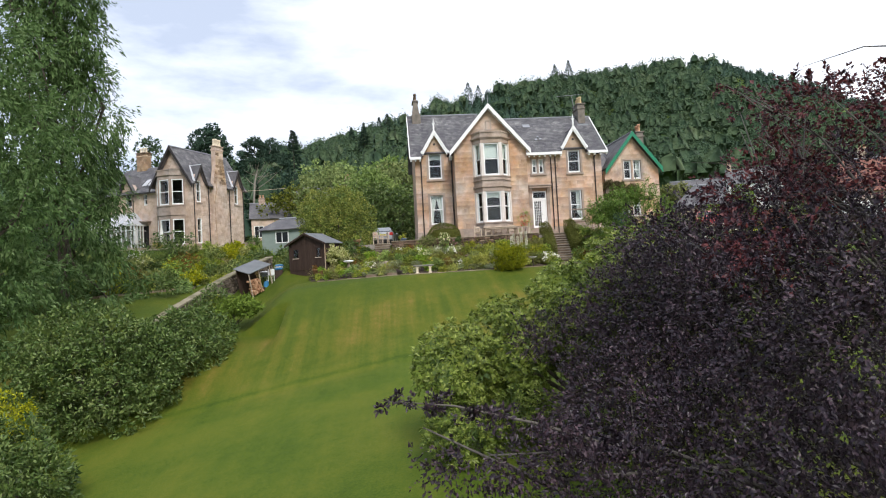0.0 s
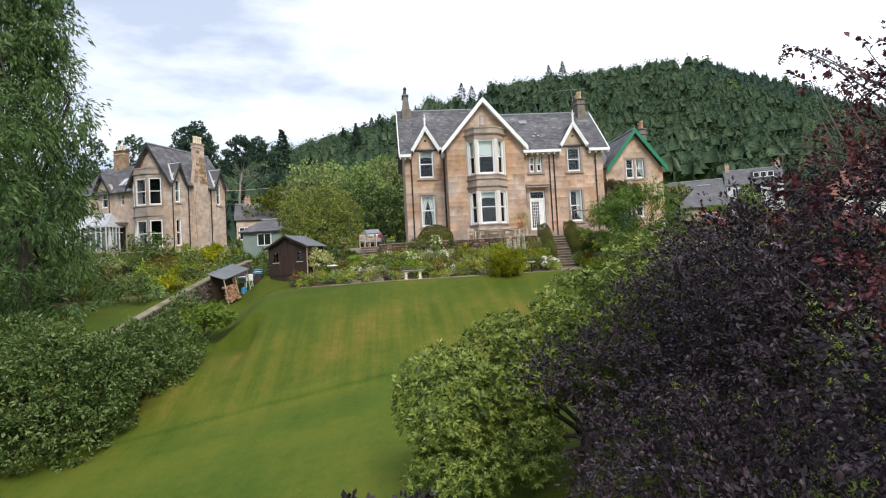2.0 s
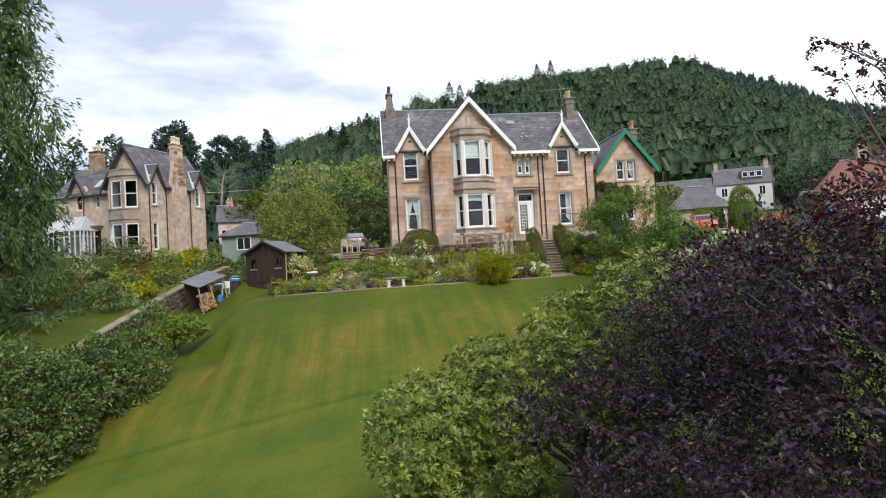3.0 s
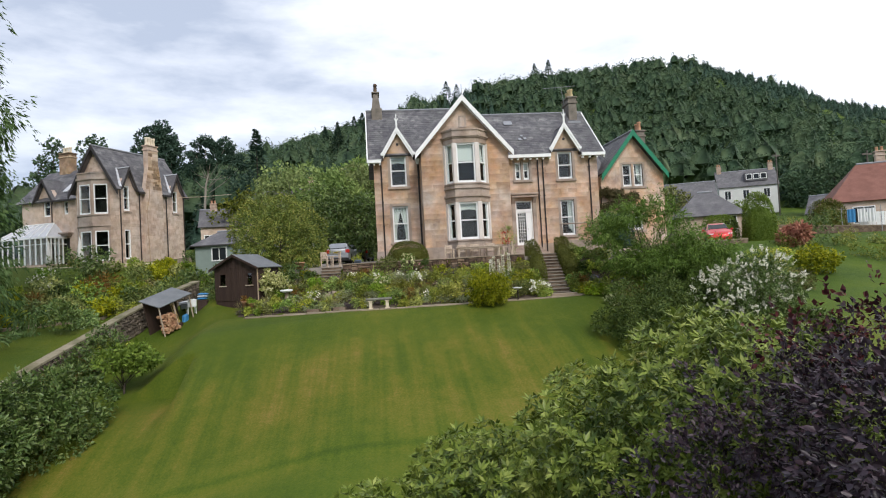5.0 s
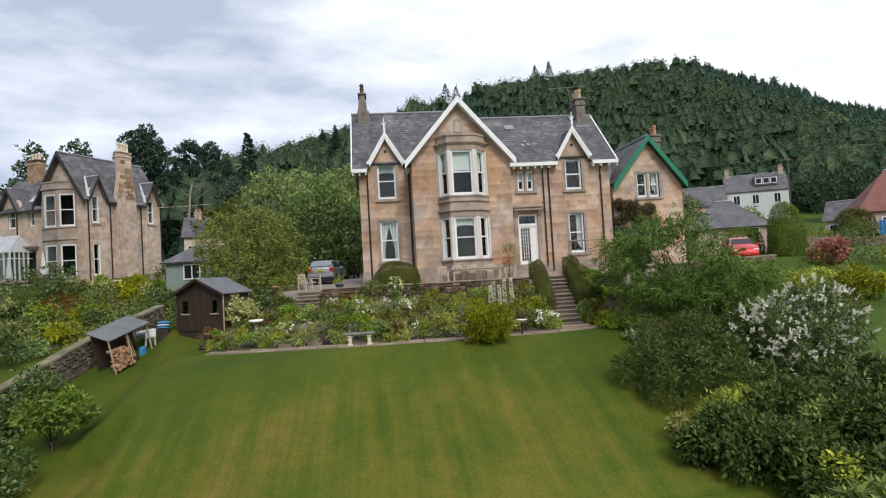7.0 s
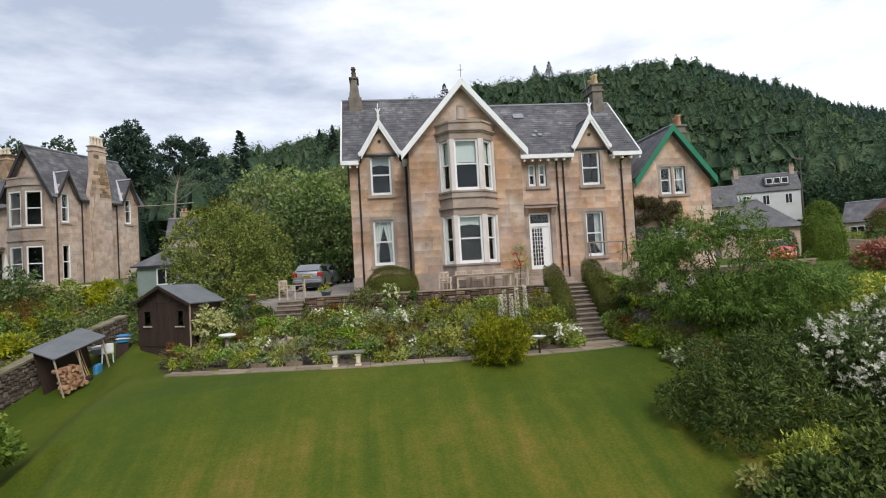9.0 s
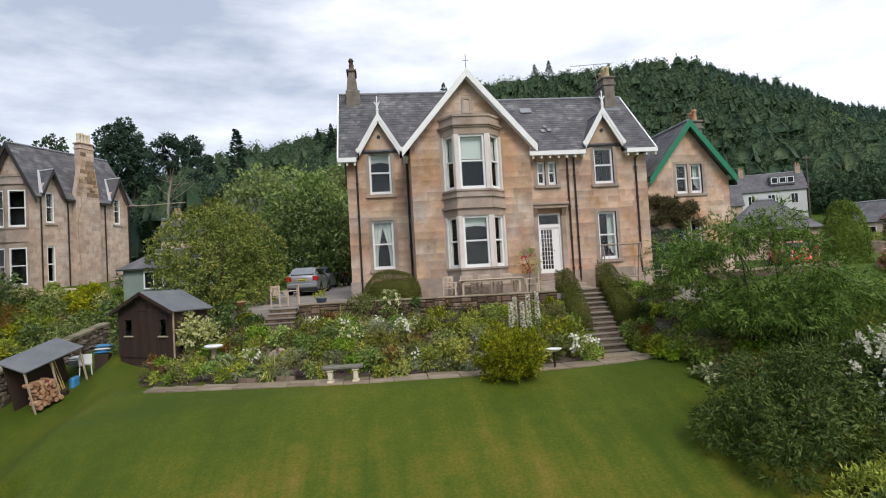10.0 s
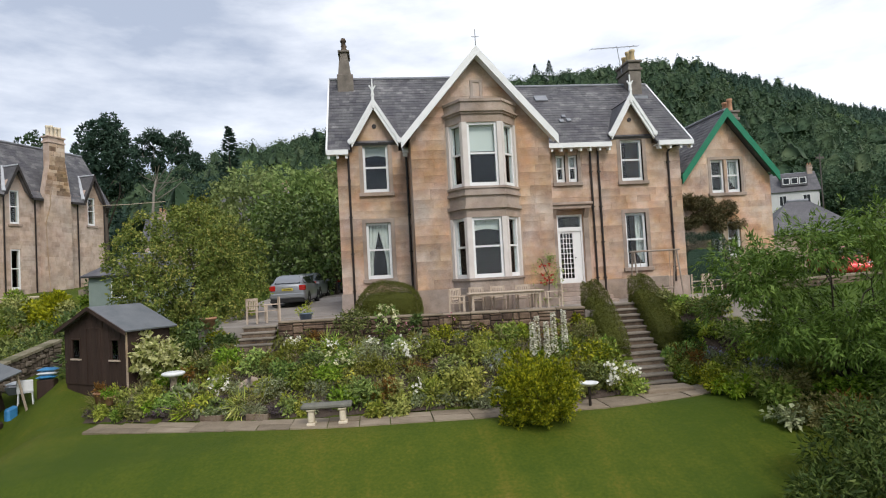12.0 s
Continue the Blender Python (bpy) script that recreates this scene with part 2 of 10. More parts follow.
def surface(name, colours, scale=3.0, fine=40.0, rough=0.8, bump=0.3, distance=0.01, metal=0.0, stretch=(1, 1, 1), island=0.0, each=0.0, spec=0.4, fine_mix=0.35, weather=0.0):
    """A rough surface: large stains and fine grain in colours, with relief. island / each: colour steps per loose piece / per object; weather: broad greyer and yellower patches."""
    m, n, l, b = node_material(name)
    tc = n.new("ShaderNodeTexCoord")
    mp = n.new("ShaderNodeMapping")
    mp.inputs["Scale"].default_value = stretch
    l.new(tc.outputs["Object"], mp.inputs["Vector"])
    big, small = n.new("ShaderNodeTexNoise"), n.new("ShaderNodeTexNoise")
    for t, s, det in ((big, scale, 6), (small, fine, 4)):
        t.inputs["Scale"].default_value, t.inputs["Detail"].default_value, t.inputs["Roughness"].default_value = s, det, 0.6
        l.new(mp.outputs["Vector"], t.inputs["Vector"])
    mix = n.new("ShaderNodeMix")
    mix.data_type = "FLOAT"
    mix.inputs["Factor"].default_value = fine_mix
    l.new(big.outputs["Fac"], mix.inputs["A"])
    l.new(small.outputs["Fac"], mix.inputs["B"])
    fac = mix.outputs["Result"]
    for amount, socket in ((island, ("ShaderNodeNewGeometry", "Random Per Island")), (each, ("ShaderNodeObjectInfo", "Random"))):
        if amount:
            src = n.new(socket[0])
            mr = n.new("ShaderNodeMapRange")
            mr.inputs["To Min"].default_value, mr.inputs["To Max"].default_value = -amount, amount
            l.new(src.outputs[socket[1]], mr.inputs["Value"])
            ad = n.new("ShaderNodeMath")
            l.new(fac, ad.inputs[0])
            l.new(mr.outputs["Result"], ad.inputs[1])
            fac = ad.outputs["Value"]
    k = len(colours)
    r = ramp_of(n, [(0.28 + 0.44 * i / max(1, k - 1), c) for i, c in enumerate(colours)])
    l.new(fac, r.inputs["Fac"])
    colour = r.outputs["Color"]
    if weather:
        geo, hs = n.new("ShaderNodeNewGeometry"), n.new("ShaderNodeHueSaturation")
        for socket, size, lo, hi in (("Value", 0.8, 1 - 0.75 * weather, 1 + 0.75 * weather), ("Saturation", 0.5, 1 - 1.3 * weather, 1 + 0.5 * weather), ("Hue", 0.65, 0.5 - 0.04 * weather, 0.5 + 0.03 * weather)):
            tw, mr = n.new("ShaderNodeTexNoise"), n.new("ShaderNodeMapRange")
            tw.inputs["Scale"].default_value, tw.inputs["Detail"].default_value, tw.inputs["Roughness"].default_value = size, 6, 0.65
            mr.inputs["From Min"].default_value, mr.inputs["From Max"].default_value = 0.32, 0.68
            mr.inputs["To Min"].default_value, mr.inputs["To Max"].default_value = lo, hi
            l.new(geo.outputs["Position"], tw.inputs["Vector"])
            l.new(tw.outputs["Fac"], mr.inputs["Value"])
            l.new(mr.outputs["Result"], hs.inputs[socket])
        l.new(colour, hs.inputs["Color"])
        colour = hs.outputs["Color"]
    l.new(colour, b.inputs["Base Color"])
    b.inputs["Roughness"].default_value, b.inputs["Metallic"].default_value = rough, metal
    b.inputs["Specular IOR Level"].default_value = spec
    if bump:
        bp = n.new("ShaderNodeBump")
        bp.inputs["Strength"].default_value, bp.inputs["Distance"].default_value = bump, distance
        l.new(small.outputs["Fac"], bp.inputs["Height"])
        l.new(bp.outputs["Normal"], b.inputs["Normal"])
    return m


def leaf_material(name, colours, rough=0.5, spec=0.35, through_light=0.3, patch=2.0, reach=0.6, vary=0.0, leaf_share=0.5):
    """Leaves: colour steps from leaf to leaf and in patches, a little light shining through."""
    m, n, l, b = node_material(name)
    geo = n.new("ShaderNodeNewGeometry")
    tc = n.new("ShaderNodeTexCoord")
    tx = n.new("ShaderNodeTexNoise")
    tx.inputs["Scale"].default_value, tx.inputs["Detail"].default_value = patch, 3
    l.new(tc.outputs["Object"], tx.inputs["Vector"])
    mix = n.new("ShaderNodeMix")
    mix.data_type = "FLOAT"
    mix.inputs["Factor"].default_value = leaf_share
    l.new(tx.outputs["Fac"], mix.inputs["A"])
    l.new(geo.outputs["Random Per Island"], mix.inputs["B"])
    k = len(colours)
    r = ramp_of(n, [(0.2 + reach * i / max(1, k - 1), c) for i, c in enumerate(colours)])
    l.new(mix.outputs["Result"], r.inputs["Fac"])
    colour = r.outputs["Color"]
    if vary:
        # one plant lighter or yellower than the next
        info, hs = n.new("ShaderNodeObjectInfo"), n.new("ShaderNodeHueSaturation")
        for socket, lo, hi, off in (("Value", 1 - vary, 1 + vary, 1.0), ("Hue", 0.5 - 0.12 * vary, 0.5 + 0.08 * vary, 7.3), ("Saturation", 1 - 0.7 * vary, 1 + 0.2 * vary, 3.7)):
            mr, mu, fr = n.new("ShaderNodeMapRange"), n.new("ShaderNodeMath"), n.new("ShaderNodeMath")
            mu.operation, fr.operation = "MULTIPLY", "FRACT"
            mu.inputs[1].default_value = off
            l.new(info.outputs["Random"], mu.inputs[0])
            l.new(mu.outputs["Value"], fr.inputs[0])
            l.new(fr.outputs["Value"], mr.inputs["Value"])
            mr.inputs["To Min"].default_value, mr.inputs["To Max"].default_value = lo, hi
            l.new(mr.outputs["Result"], hs.inputs[socket])
        l.new(colour, hs.inputs["Color"])
        colour = hs.outputs["Color"]
    l.new(colour, b.inputs["Base Color"])
    b.inputs["Roughness"].default_value, b.inputs["Specular IOR Level"].default_value = rough, spec
    if through_light:
        tr = n.new("ShaderNodeBsdfTranslucent")
        ms = n.new("ShaderNodeMixShader")
        ms.inputs["Fac"].default_value = through_light
        l.new(colour, tr.inputs["Color"])
        l.new(b.outputs["BSDF"], ms.inputs[1])
        l.new(tr.outputs["BSDF"], ms.inputs[2])
        l.new(ms.outputs["Shader"], n["Material Output"].inputs["Surface"])
    return m


def glass_material(name, tint=(0.9, 0.95, 0.95)):
    m, n, l, b = node_material(name)
    gl, tr, ms = n.new("ShaderNodeBsdfGlossy"), n.new("ShaderNodeBsdfTransparent"), n.new("ShaderNodeMixShader")
    gl.inputs["Roughness"].default_value = 0.02
    tr.inputs["Color"].default_value = (*tint, 1)
    ms.inputs["Fac"].default_value = 0.035
    l.new(tr.outputs["BSDF"], ms.inputs[1])
    l.new(gl.outputs["BSDF"], ms.inputs[2])
    l.new(ms.outputs["Shader"], n["Material Output"].inputs["Surface"])
    return m


M_STONE = surface("sandstone", [(0.27, 0.167, 0.103), (0.445, 0.278, 0.172), (0.55, 0.355, 0.225), (0.63, 0.442, 0.305)], 1.3, 30, 0.9, 0.6, 0.012, each=0.085, island=0.085, weather=0.40)
M_MORTAR = surface("mortared_sandstone", [(0.30, 0.200, 0.133), (0.45, 0.305, 0.203), (0.54, 0.39, 0.272)], 0.9, 25, 0.92, 0.4, 0.008, weather=0.36)
M_DRESSED = surface("dressed_sandstone", [(0.17, 0.13, 0.105), (0.34, 0.26, 0.205), (0.48, 0.375, 0.305)], 1.1, 30, 0.85, 0.25, 0.006, weather=0.25)
M_PALESTONE = surface("pale_sandstone", [(0.33, 0.238, 0.176), (0.51, 0.382, 0.295), (0.62, 0.485, 0.39)], 2.2, 28, 0.9, 0.5, 0.01, each=0.04, island=0.09, weather=0.22)
M_PALEPOT = surface("pale_clay", [(0.50, 0.42, 0.30), (0.66, 0.57, 0.43), (0.74, 0.66, 0.54)], 5, 40, 0.85, 0.2, 0.004)
M_BROWNSTONE = surface("brown_sandstone", [(0.16, 0.105, 0.065), (0.32, 0.21, 0.125), (0.48, 0.34, 0.22), (0.60, 0.46, 0.34)], 1.6, 28, 0.9, 0.5, 0.012, island=0.2, weather=0.25)
M_BUFFPOT = surface("buff_clay", [(0.40, 0.29, 0.15), (0.52, 0.40, 0.22), (0.60, 0.48, 0.30)], 5, 40, 0.85, 0.2, 0.004)
M_RUBBLE = surface("garden_rubble", [(0.05, 0.036, 0.027), (0.12, 0.084, 0.058), (0.20, 0.148, 0.104), (0.28, 0.238, 0.18)], 3.0, 30, 0.95, 0.8, 0.02, each=0.14, island=0.14)
M_REDRUBBLE = surface("red_brown_rubble", [(0.045, 0.030, 0.022), (0.105, 0.068, 0.046), (0.19, 0.125, 0.085), (0.27, 0.20, 0.14)], 3.0, 30, 0.95, 0.8, 0.02, each=0.16)
M_FIELDSTONE = surface("fieldstone", [(0.06, 0.047, 0.036), (0.125, 0.098, 0.074), (0.20, 0.162, 0.124), (0.31, 0.265, 0.215)], 3.0, 30, 0.95, 0.8, 0.02, each=0.14, island=0.14)
M_STACK = surface("sooty_stone", [(0.09, 0.078, 0.066), (0.18, 0.155, 0.13), (0.28, 0.245, 0.205)], 2.0, 28, 0.92, 0.5, 0.012)
M_SLATE = surface("slate", [(0.034, 0.033, 0.041), (0.070, 0.068, 0.078), (0.105, 0.099, 0.106), (0.150, 0.146, 0.148), (0.31, 0.305, 0.29)], 1.1, 26, 0.6, 0.5, 0.008, island=0.09, fine_mix=0.5, weather=0.24)
M_LEAD = surface("lead", [(0.20, 0.21, 0.23), (0.30, 0.31, 0.33)], 4, 30, 0.5, 0.1, 0.003)
M_WHITE = surface("white_paint", [(0.70, 0.70, 0.69), (0.80, 0.80, 0.79), (0.84, 0.84, 0.83)], 2.0, 30, 0.45, 0.05, 0.002)
M_MULLION = surface("off_white_masonry_paint", [(0.56, 0.50, 0.46), (0.66, 0.60, 0.56), (0.72, 0.67, 0.63)], 2.0, 30, 0.6, 0.1, 0.003)
M_GREEN = surface("green_paint", [(0.006, 0.15, 0.075), (0.01, 0.21, 0.11)], 3, 30, 0.45, 0.05, 0.002)
M_DARKPAINT = surface("dark_brown_paint", [(0.018, 0.013, 0.011), (0.03, 0.022, 0.018)], 3, 30, 0.4, 0.05, 0.002)
M_FLASHING = surface("weathered_lead", [(0.42, 0.43, 0.46), (0.60, 0.61, 0.64)], 4, 30, 0.55, 0.1, 0.003)
M_GLASS = glass_material("window_glass")
# unseen room surfaces: the shade indoors is put into these dark colours
M_ROOMSHADE = surface("room_shade", [(0.035, 0.031, 0.028), (0.055, 0.048, 0.042)], 1, 10, 0.9, 0)
M_GLOOM = surface("deep_room_shade", [(0.012, 0.011, 0.010), (0.02, 0.018, 0.016)], 1, 10, 0.9, 0)
M_CURTAIN = surface("curtain", [(0.62, 0.60, 0.55), (0.74, 0.72, 0.68)], 3, 40, 0.9, 0.2, 0.01)
M_BLIND = surface("blind", [(0.66, 0.65, 0.60), (0.72, 0.71, 0.67)], 3, 40, 0.9, 0.1, 0.005)
M_TERRACOTTA = surface("terracotta", [(0.32, 0.15, 0.08), (0.45, 0.24, 0.14), (0.55, 0.36, 0.24)], 5, 40, 0.85, 0.2, 0.004)
M_PAVING = surface("paving", [(0.16, 0.125, 0.085), (0.26, 0.205, 0.145), (0.35, 0.285, 0.21)], 1.5, 30, 0.9, 0.5, 0.006, each=0.14)
M_STEP = surface("worn_step", [(0.12, 0.10, 0.078), (0.20, 0.17, 0.135), (0.28, 0.24, 0.195)], 1.5, 30, 0.9, 0.5, 0.006, each=0.12)
M_GRAVEL = surface("terrace_gravel", [(0.20, 0.17, 0.15), (0.30, 0.265, 0.235), (0.38, 0.34, 0.305)], 0.6, 60, 0.95, 0.5, 0.008)
M_SOIL = surface("soil", [(0.035, 0.028, 0.02), (0.075, 0.055, 0.042), (0.12, 0.09, 0.07)], 3, 30, 0.95, 0.9, 0.03)
M_SHED = surface("creosoted_boards", [(0.022, 0.012, 0.009), (0.044, 0.025, 0.018), (0.07, 0.043, 0.032)], 2, 30, 0.75, 0.3, 0.004, stretch=(1, 1, 0.15), island=0.06)
M_FELT = surface("roofing_felt", [(0.10, 0.11, 0.12), (0.15, 0.16, 0.17), (0.20, 0.205, 0.21)], 1.5, 60, 0.8, 0.3, 0.004)
M_WOOD = surface("weathered_teak", [(0.34, 0.26, 0.19), (0.50, 0.40, 0.31), (0.62, 0.52, 0.42)], 3, 30, 0.75, 0.2, 0.003, stretch=(1, 1, 0.3))
M_BARK = surface("bark", [(0.035, 0.028, 0.022), (0.075, 0.06, 0.047), (0.12, 0.10, 0.08)], 4, 25, 0.95, 0.9, 0.02, stretch=(1, 1, 0.35))
M_PALEBARK = surface("pale_bark", [(0.16, 0.14, 0.12), (0.28, 0.25, 0.21), (0.38, 0.34, 0.29)], 4, 25, 0.9, 0.5, 0.01, stretch=(1, 1, 0.35))
M_TWIG = surface("grey_twig", [(0.07, 0.06, 0.05), (0.15, 0.135, 0.12)], 6, 30, 0.9, 0.3, 0.004)

L_BEECH = leaf_material("copper_beech_leaf", [(0.010, 0.008, 0.011), (0.021, 0.014, 0.021), (0.043, 0.029, 0.040), (0.085, 0.052, 0.065)], 0.36, 0.3, 0.15, 0.7, 0.5, 0.0, 0.35)
L_BEECHRED = leaf_material("young_copper_beech_leaf", [(0.017, 0.009, 0.013), (0.040, 0.014, 0.020), (0.087, 0.024, 0.030), (0.149, 0.040, 0.040)], 0.4, 0.25, 0.25, 0.8, 0.5)
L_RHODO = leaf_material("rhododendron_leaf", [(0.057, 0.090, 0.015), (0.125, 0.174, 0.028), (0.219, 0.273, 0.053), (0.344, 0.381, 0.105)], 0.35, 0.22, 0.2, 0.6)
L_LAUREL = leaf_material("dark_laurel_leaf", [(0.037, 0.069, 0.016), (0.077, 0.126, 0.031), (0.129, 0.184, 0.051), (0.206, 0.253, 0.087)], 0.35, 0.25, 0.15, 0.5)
L_BIRCH = leaf_material("hanging_leaf", [(0.037, 0.074, 0.022), (0.074, 0.130, 0.039), (0.119, 0.192, 0.064), (0.185, 0.255, 0.106)], 0.5, 0.12, 0.3, 0.5)
L_GOLD = leaf_material("golden_leaf", [(0.110, 0.143, 0.008), (0.242, 0.264, 0.012), (0.396, 0.396, 0.020), (0.528, 0.495, 0.030)], 0.45, 0.12, 0.3, 1.5)
L_GOLDGREEN = leaf_material("golden_evergreen", [(0.065, 0.095, 0.008), (0.167, 0.196, 0.013), (0.322, 0.332, 0.020), (0.500, 0.464, 0.029)], 0.45, 0.12, 0.25, 3.0)
L_OLIVE = leaf_material("olive_green_leaf", [(0.082, 0.101, 0.018), (0.157, 0.182, 0.031), (0.239, 0.251, 0.046), (0.343, 0.327, 0.076)], 0.5, 0.12, 0.25, 0.6, 0.6, 0.34)
L_MID = leaf_material("mid_green_leaf", [(0.084, 0.133, 0.020), (0.161, 0.236, 0.031), (0.265, 0.346, 0.050), (0.403, 0.458, 0.084)], 0.45, 0.12, 0.1, 0.8, 0.6, 0.38)
L_BRIGHT = leaf_material("bright_green_leaf", [(0.111, 0.189, 0.018), (0.223, 0.320, 0.029), (0.366, 0.451, 0.053), (0.525, 0.553, 0.094)], 0.45, 0.12, 0.3, 1.0, 0.6, 0.3)
L_GREY = leaf_material("grey_green_leaf", [(0.132, 0.168, 0.075), (0.228, 0.264, 0.130), (0.336, 0.372, 0.200), (0.456, 0.480, 0.290)], 0.6, 0.1, 0.2, 1.5, 0.6, 0.15)
L_STRAW = leaf_material("dry_grass_blade", [(0.16, 0.14, 0.05), (0.30, 0.26, 0.10), (0.42, 0.37, 0.17)], 0.6, 0.1, 0.25, 2.0, 0.6, 0.2)
L_MAUVE = leaf_material("purple_heather", [(0.07, 0.06, 0.05), (0.13, 0.10, 0.10), (0.22, 0.16, 0.19)], 0.6, 0.1, 0.2, 2.0, 0.6, 0.2)
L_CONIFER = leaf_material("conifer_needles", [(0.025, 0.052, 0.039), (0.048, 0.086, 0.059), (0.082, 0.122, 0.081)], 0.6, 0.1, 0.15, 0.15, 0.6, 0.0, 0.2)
# far woodland green is blued to put distant haze into the leaf colour
L_HAZEWOOD = leaf_material("hazed_woodland_leaf", [(0.031, 0.065, 0.038), (0.056, 0.098, 0.053), (0.093, 0.139, 0.069), (0.152, 0.188, 0.098)], 0.6, 0.1, 0.2, 0.14, 0.6, 0.0, 0.15)
L_GROVE = leaf_material("grove_leaf", [(0.087, 0.139, 0.043), (0.164, 0.230, 0.068), (0.261, 0.329, 0.103), (0.386, 0.427, 0.158)], 0.6, 0.1, 0.25, 0.3, 0.6, 0.15, 0.3)
L_BROWNIVY = leaf_material("dull_climber_leaf", [(0.050, 0.054, 0.025), (0.099, 0.090, 0.040), (0.171, 0.126, 0.063)], 0.5, 0.12, 0.15, 1.0)
L_BUSH = leaf_material("spreading_bush_leaf", [(0.075, 0.112, 0.025), (0.148, 0.201, 0.043), (0.252, 0.294, 0.069), (0.454, 0.410, 0.109)], 0.5, 0.12, 0.2, 0.6)
L_HEDGE = leaf_material("clipped_hedge_leaf", [(0.060, 0.069, 0.014), (0.105, 0.114, 0.023), (0.160, 0.163, 0.035)], 0.5, 0.12, 0.15, 1.0)
L_DEEP = leaf_material("deep_green_needles", [(0.030, 0.055, 0.013), (0.059, 0.094, 0.021), (0.099, 0.140, 0.033), (0.168, 0.201, 0.051)], 0.5, 0.15, 0.15, 0.8)
L_FEATHER = leaf_material("feathery_leaf", [(0.047, 0.091, 0.016), (0.091, 0.155, 0.028), (0.145, 0.228, 0.043), (0.227, 0.323, 0.073)], 0.45, 0.12, 0.3, 0.8)
L_VARIEGATED = leaf_material("cream_edged_leaf", [(0.112, 0.157, 0.034), (0.314, 0.336, 0.101), (0.560, 0.549, 0.246), (0.739, 0.706, 0.381)], 0.5, 0.1, 0.25, 2.5)
L_RUST = leaf_material("rusty_leaf", [(0.10, 0.05, 0.015), (0.24, 0.12, 0.03), (0.34, 0.20, 0.05)], 0.5, 0.12, 0.3, 1.5)
L_PINK = leaf_material("pink_maple_leaf", [(0.250, 0.110, 0.078), (0.500, 0.219, 0.156), (0.656, 0.373, 0.254)], 0.5, 0.12, 0.3, 1.0)
L_PRIVET = leaf_material("privet_leaf", [(0.070, 0.115, 0.016), (0.125, 0.190, 0.028), (0.195, 0.265, 0.045)], 0.5, 0.12, 0.2, 1.0)
P_WHITE = leaf_material("white_petal", [(0.64, 0.62, 0.50), (0.80, 0.77, 0.66), (0.86, 0.84, 0.74)], 0.6, 0.3, 0.25, 3)
P_CREAM = leaf_material("cream_petal", [(0.55, 0.55, 0.26), (0.72, 0.70, 0.40), (0.80, 0.78, 0.52)], 0.6, 0.3, 0.25, 3)
P_YELLOW = leaf_material("yellow_petal", [(0.48, 0.42, 0.03), (0.68, 0.60, 0.06), (0.78, 0.70, 0.12)], 0.6, 0.3, 0.25, 3)
P_PINK = leaf_material("pink_petal", [(0.40, 0.10, 0.16), (0.55, 0.20, 0.28), (0.66, 0.40, 0.44)], 0.6, 0.3, 0.25, 3)
P_RED = leaf_material("red_petal", [(0.40, 0.03, 0.02), (0.60, 0.06, 0.04)], 0.6, 0.3, 0.2, 3)
P_BLUE = leaf_material("lavender_petal", [(0.16, 0.17, 0.30), (0.28, 0.28, 0.42)], 0.6, 0.3, 0.2, 3)


# ---- the lie of the land ----
def between(v, xs, ys):
    return float(np.interp(v, xs, ys))


def lawn_height(x, y):
    """The mown slope, which falls south and to the west."""
    z = between(y, (-80, 0, 15, 24, 27.6, 28.3, 30.3, 35.8, 37.8, 46), (-12, -7.2, -5.75, -4.85, -4.30, -4.02, -3.45, -1.5, -0.72, 0.2))
    tilt = between(y, (-20, 29, 37, 44), (0.12, 0.19, 0.07, 0.14))
    return z + tilt * (max(min(x, 2.0), -14.0) - 2.0) + 0.04 * (min(max(x, 2.0), 20.0) - 2.0)


def terrace_edge(x):
    return 44.2 - 0.2 * (x - 2.0)


def path_front(x):
    """The south edge of the flagged path."""
    return between(x, (-4, -1, 2, 4, 8, 11, 13, 16), (41.3, 40.1, 39.0, 38.5, 38.05, 37.95, 38.2, 39.2))


def middle_height(x, y):
    f, e = path_front(x), terrace_edge(x)
    if y <= f:
        return lawn_height(x, y) + (path_level(x) - lawn_height(x, f)) * max(0.0, 1 - (f - y) / 4.0)
    if y <= f + 1.3:
        return path_level(x)
    if y <= e:
        return path_level(x) + 0.05 + (bank_top(x) - path_level(x)) * (y - f - 1.3) / max(0.4, e - f - 1.3)
    return between(y, (e, e + 0.4, e + 4, 70, 110, 200), (bank_top(x) + 0.05, between(x, (-4, -1.4, 0.2), (0.0, 0.9, 1.50)), between(x, (-4, -1.4), (0.9, 1.50)), 1.6, 5, 14))


def bank_top(x):
    return between(x, (-4, -1, 1.5), (-0.25, 0.45, 0.95))


def path_level(x):
    return between(x, (-4, 2, 14), (-0.86, -0.66, -0.55))


def west_height(x, y):
    return between(y, (-40, 20, 30, 40, 47, 51, 57, 62.5, 90, 200), (-11, -8, -6.0, -2.6, -1.5, -1.0, 0.7, 2.9, 5.0, 12))


def east_height(x, y):
    return between(y, (-40, 20, 34, 38, 43, 48.3, 48.8, 60, 125, 200), (-9, -3.6, -1.6, -1.0, 0.1, 1.6, 1.75, 2.5, 8, 14))


def shed_height(x, y):
    base = between(y, (20, 28, 38, 42, 44, 46, 48, 60, 200), (-6.5, -5.6, -3.0, -2.0, -1.4, -0.6, 0.1, 1.4, 12))
    return base + 0.75 * step01(x, -6.9, -5.6) * step01(y, 42.5, 45.0) * (1 - step01(y, 46.5, 49.0))


def step01(v, a, b):
    t = min(1.0, max(0.0, (v - a) / (b - a)))
    return t * t * (3 - 2 * t)


